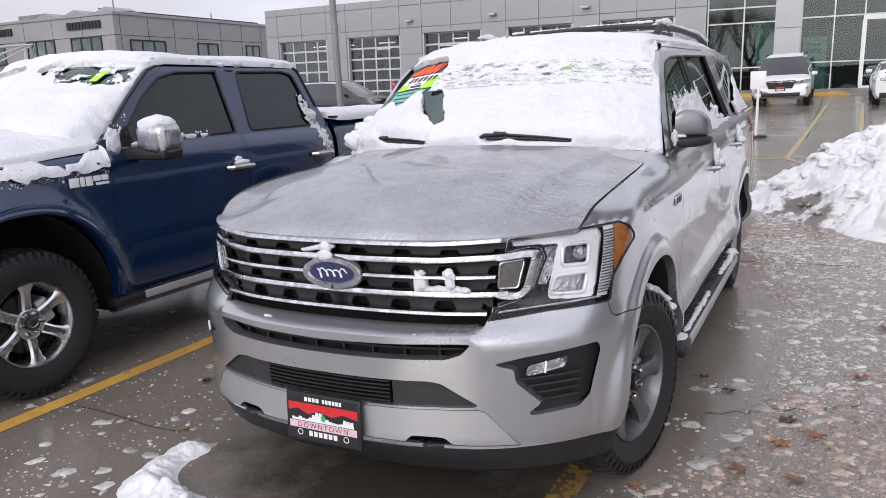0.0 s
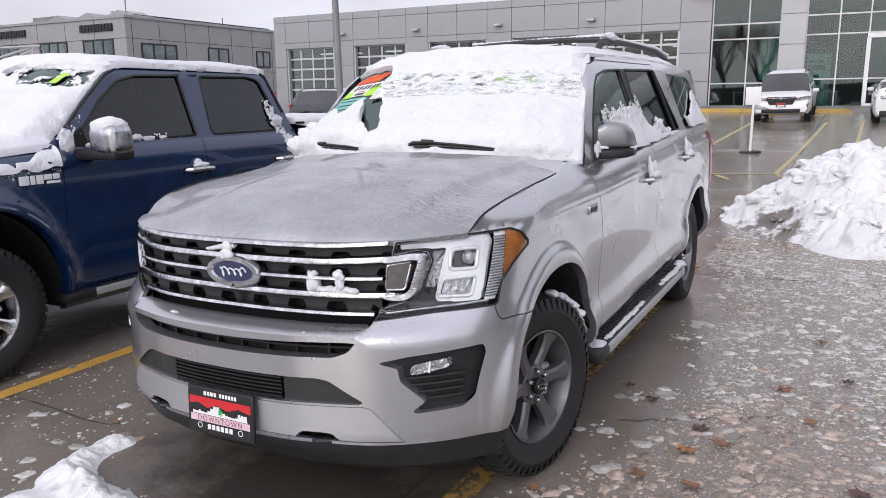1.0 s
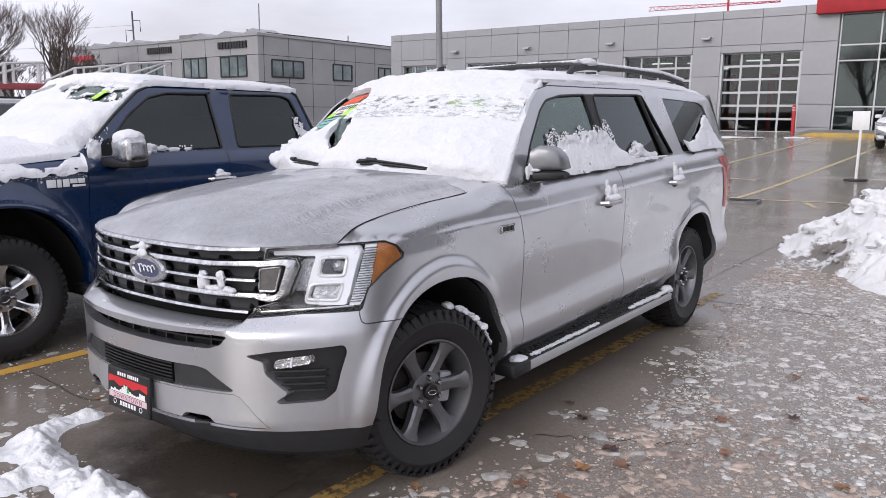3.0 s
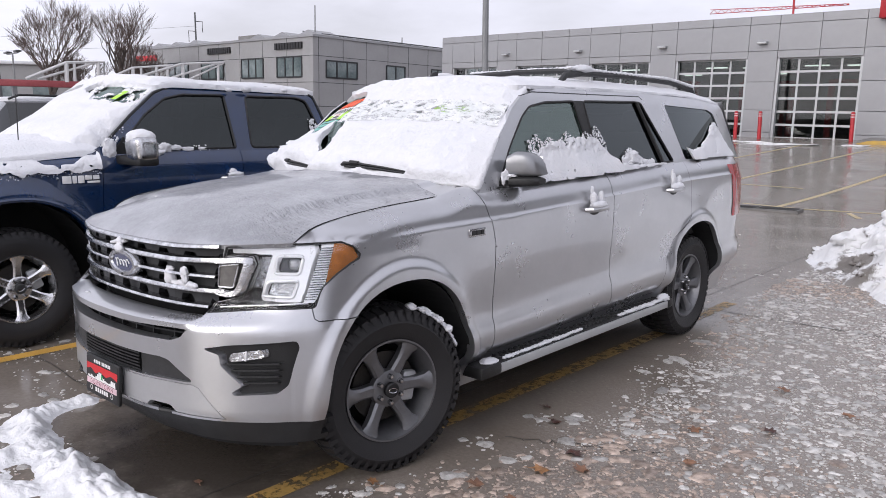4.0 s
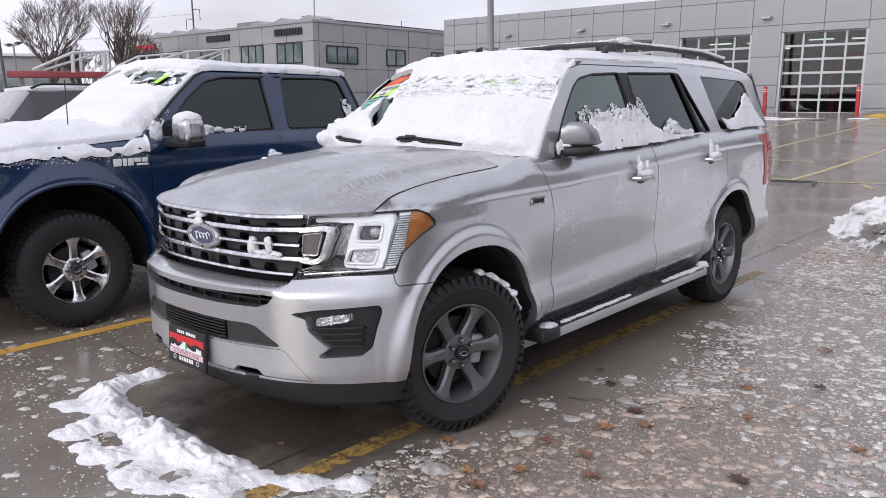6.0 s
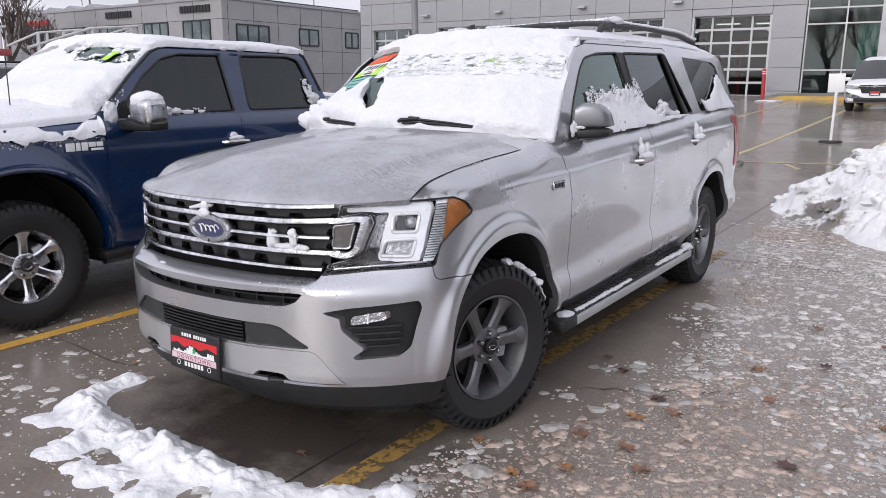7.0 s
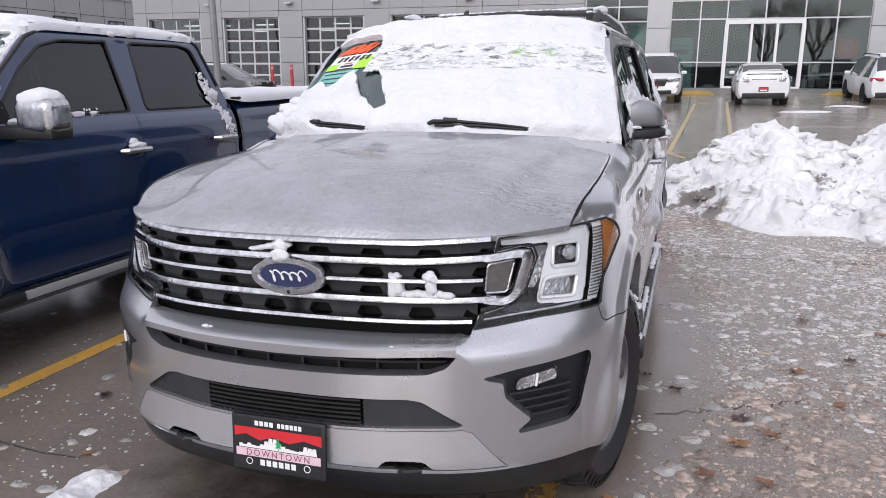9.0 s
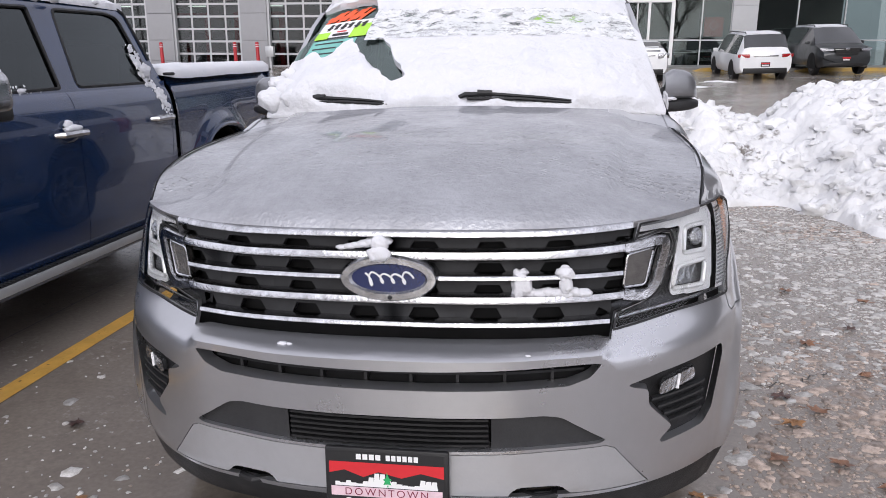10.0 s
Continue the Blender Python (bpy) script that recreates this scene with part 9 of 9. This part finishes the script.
def slush_field():
    r = random.Random(42)
    verts, faces, mats = [], [], []
    def blob(x, y, s, hgt, tan):
        n = r.choice((6, 7, 8))
        rot, el = r.uniform(0, 6.28), r.uniform(.55, 1.0)
        z = ground_z(x, y)
        base = len(verts)
        rad = [s * r.uniform(.5, 1.3) for _ in range(n)]
        for k, f, zz in ((0, 1.0, -.002), (1, .80, hgt * .75)):
            for i in range(n):
                a = 2 * math.pi * i / n
                dx, dy = math.cos(a) * rad[i] * f, math.sin(a) * rad[i] * f * el
                verts.append((x + dx * math.cos(rot) - dy * math.sin(rot), y + dx * math.sin(rot) + dy * math.cos(rot), z + zz * r.uniform(.85, 1.1) if k else z - .002))
        verts.append((x, y, z + hgt))
        for i in range(n):
            j = (i + 1) % n
            faces.append((base + i, base + j, base + n + j, base + n + i))
            faces.append((base + n + i, base + n + j, base + 2 * n))
            mats.extend((tan, tan))
    def density(x, y):
        if -.92 < x < .80 and -.85 < y < 4.3:
            return 0.0
        if x >= .80:
            edge = curve([(-1.5, .50), (-.9, .62), (-.4, .86), (.2, 1.08), (.6, 1.18), (1.2, 1.28), (2.0, 1.16), (2.8, 1.10), (3.6, .98), (5, .7), (8, .4)], y)
            d = smooth01(edge - .08, edge + .30, x + .12 * noise.noise(Vector((x * 3, y * 3, 0))))
            d *= 1 - .75 * smooth01(5.0, 11.0, y)
            return d
        if y <= -.75:
            return .22 * smooth01(-.8, -1.1, y)
        if x < -.92 and y < 1.5:
            return .09 * smooth01(-.98, -1.20, x) * (1 - smooth01(-.2, .5, y)) * (1 - .85 * smooth01(-2.0, -2.25, x)) + .04
        if y > 4.3:
            return .25 * (1 - smooth01(5, 10, y))
        return 0.0
    wisps = ((1.10, 3.02, .16), (1.14, 2.48, .14), (1.10, 2.10, .12), (1.07, .97, .10), (1.19, 1.08, .10), (1.03, .49, .10), (1.12, .15, .12), (1.25, 3.3, .16))
    n = 0
    while n < 125000:
        q = r.random()
        if q < .62:
            x, y = r.uniform(.8, 5.0), r.uniform(-2.2, 6.6)
        elif q < .82:
            x, y = r.uniform(-2.4, 1.0), r.uniform(-2.0, .9)
        else:
            x, y = r.uniform(-3.6, 5.5), r.uniform(-2.2, 11.0)
        n += 1
        d = density(x, y) * smooth01(-2.1, -1.1, y + .5 * noise.noise(Vector((x * 1.1, y * 1.1, 2)))) * smooth01(5.4, 3.2, x + .7 * noise.noise(Vector((x * .9, y * .9, 8)))) * (.35 + .9 * max(0, .55 + noise.fractal(Vector((x * .9, y * .9, 5)), 1, 2, 3)))
        for wx, wy, wr in wisps:
            d = max(d, .30 * math.exp(-((x - wx) / wr) ** 2 - ((y - wy) / wr) ** 2) - .05)
        if r.random() > d or pile_h(x, y) > .0:
            continue
        big = r.random()
        s = r.uniform(.004, .011) if big < (.76 if x > .5 else .90) else (r.uniform(.011, .030) if big < .96 else r.uniform(.030, .060))
        tan = 1 if noise.noise(Vector((x * .8, y * .8, 9))) + .9 * math.exp(-((x - 1.25) / .6) ** 2 - ((y + .1) / .7) ** 2) + r.uniform(-.4, .4) > .32 else 0
        blob(x, y, s, r.uniform(.0015, .004) + s * .055, tan)
    me = bpy.data.meshes.new("slush_field")
    me.from_pydata(verts, [], faces)
    me.materials.append(ICE)
    me.materials.append(ICET)
    me.polygons.foreach_set("material_index", mats)
    me.polygons.foreach_set("use_smooth", [True] * len(me.polygons))
    me.update()
    return tagged(new("slush_field", me), "scattered lumps of half-melted slush on wet concrete", "slush", kind="stuff")


slush_field()


def leaf(x, y, s, a, seed, mat=LEAF):
    r = random.Random(seed)
    b = bmesh.new()
    n = 14
    z = ground_z(x, y)
    ring = []
    for i in range(n):
        t = 2 * math.pi * i / n
        k = (.62 if i % 2 else 1.0) * r.uniform(.8, 1.1)
        ring.append(b.verts.new((x + math.cos(t + a) * s * k, y + math.sin(t + a) * s * k * .75, z + .008 + r.uniform(0, .018) * (1 if s > .03 else .4))))
    c = b.verts.new((x, y, z + .012))
    for i in range(n):
        b.faces.new((c, ring[i], ring[(i + 1) % n]))
    tube([(x + math.cos(a) * s * .9, y + math.sin(a) * s * .7, z + .01), (x + math.cos(a) * s * 1.7, y + math.sin(a) * s * 1.3, z + .012)], .0018, 4, b)
    single("fallen_leaf", b, mat, "curled brown dead leaf on the wet ground", "leaf", "fallen leaves", smooth=50)


LEAF2 = material("dark_wet_leaf", (0.10, 0.045, 0.035), 0.4, 0.0, 0.4, 20.0, 0.3, 90)
LEAF3 = material("orange_leaf", (0.36, 0.18, 0.075), 0.55, 0.0, 0.3, 20.0, 0.3, 90)
for i, (x, y, s, m_) in enumerate(((.93, -.18, .038, LEAF3), (1.44, .68, .055, LEAF2), (1.56, .55, .05, LEAF), (1.30, -.42, .055, LEAF), (1.20, -.35, .04, LEAF3), (1.75, 1.35, .05, LEAF), (2.05, 1.6, .045, LEAF2),
                                   (1.15, .95, .045, LEAF2), (1.9, 2.3, .05, LEAF), (2.4, .9, .05, LEAF3), (1.62, -.05, .05, LEAF), (2.1, .3, .06, LEAF2), (1.0, 1.1, .035, LEAF2), (1.5, .1, .05, LEAF), (1.36, -.2, .045, LEAF3), (2.7, 1.5, .05, LEAF2),
                                   (-1.60, .05, .045, LEAF2), (-1.0, -.85, .04, LEAF), (-1.25, -.45, .03, LEAF3), (.35, -.70, .03, LEAF), (1.9, .95, .04, LEAF), (2.9, .5, .035, LEAF2), (1.42, .42, .05, LEAF3), (1.28, .12, .05, LEAF), (2.3, 2.1, .04, LEAF))):
    leaf(x, y, s, i * 1.3, i, m_)
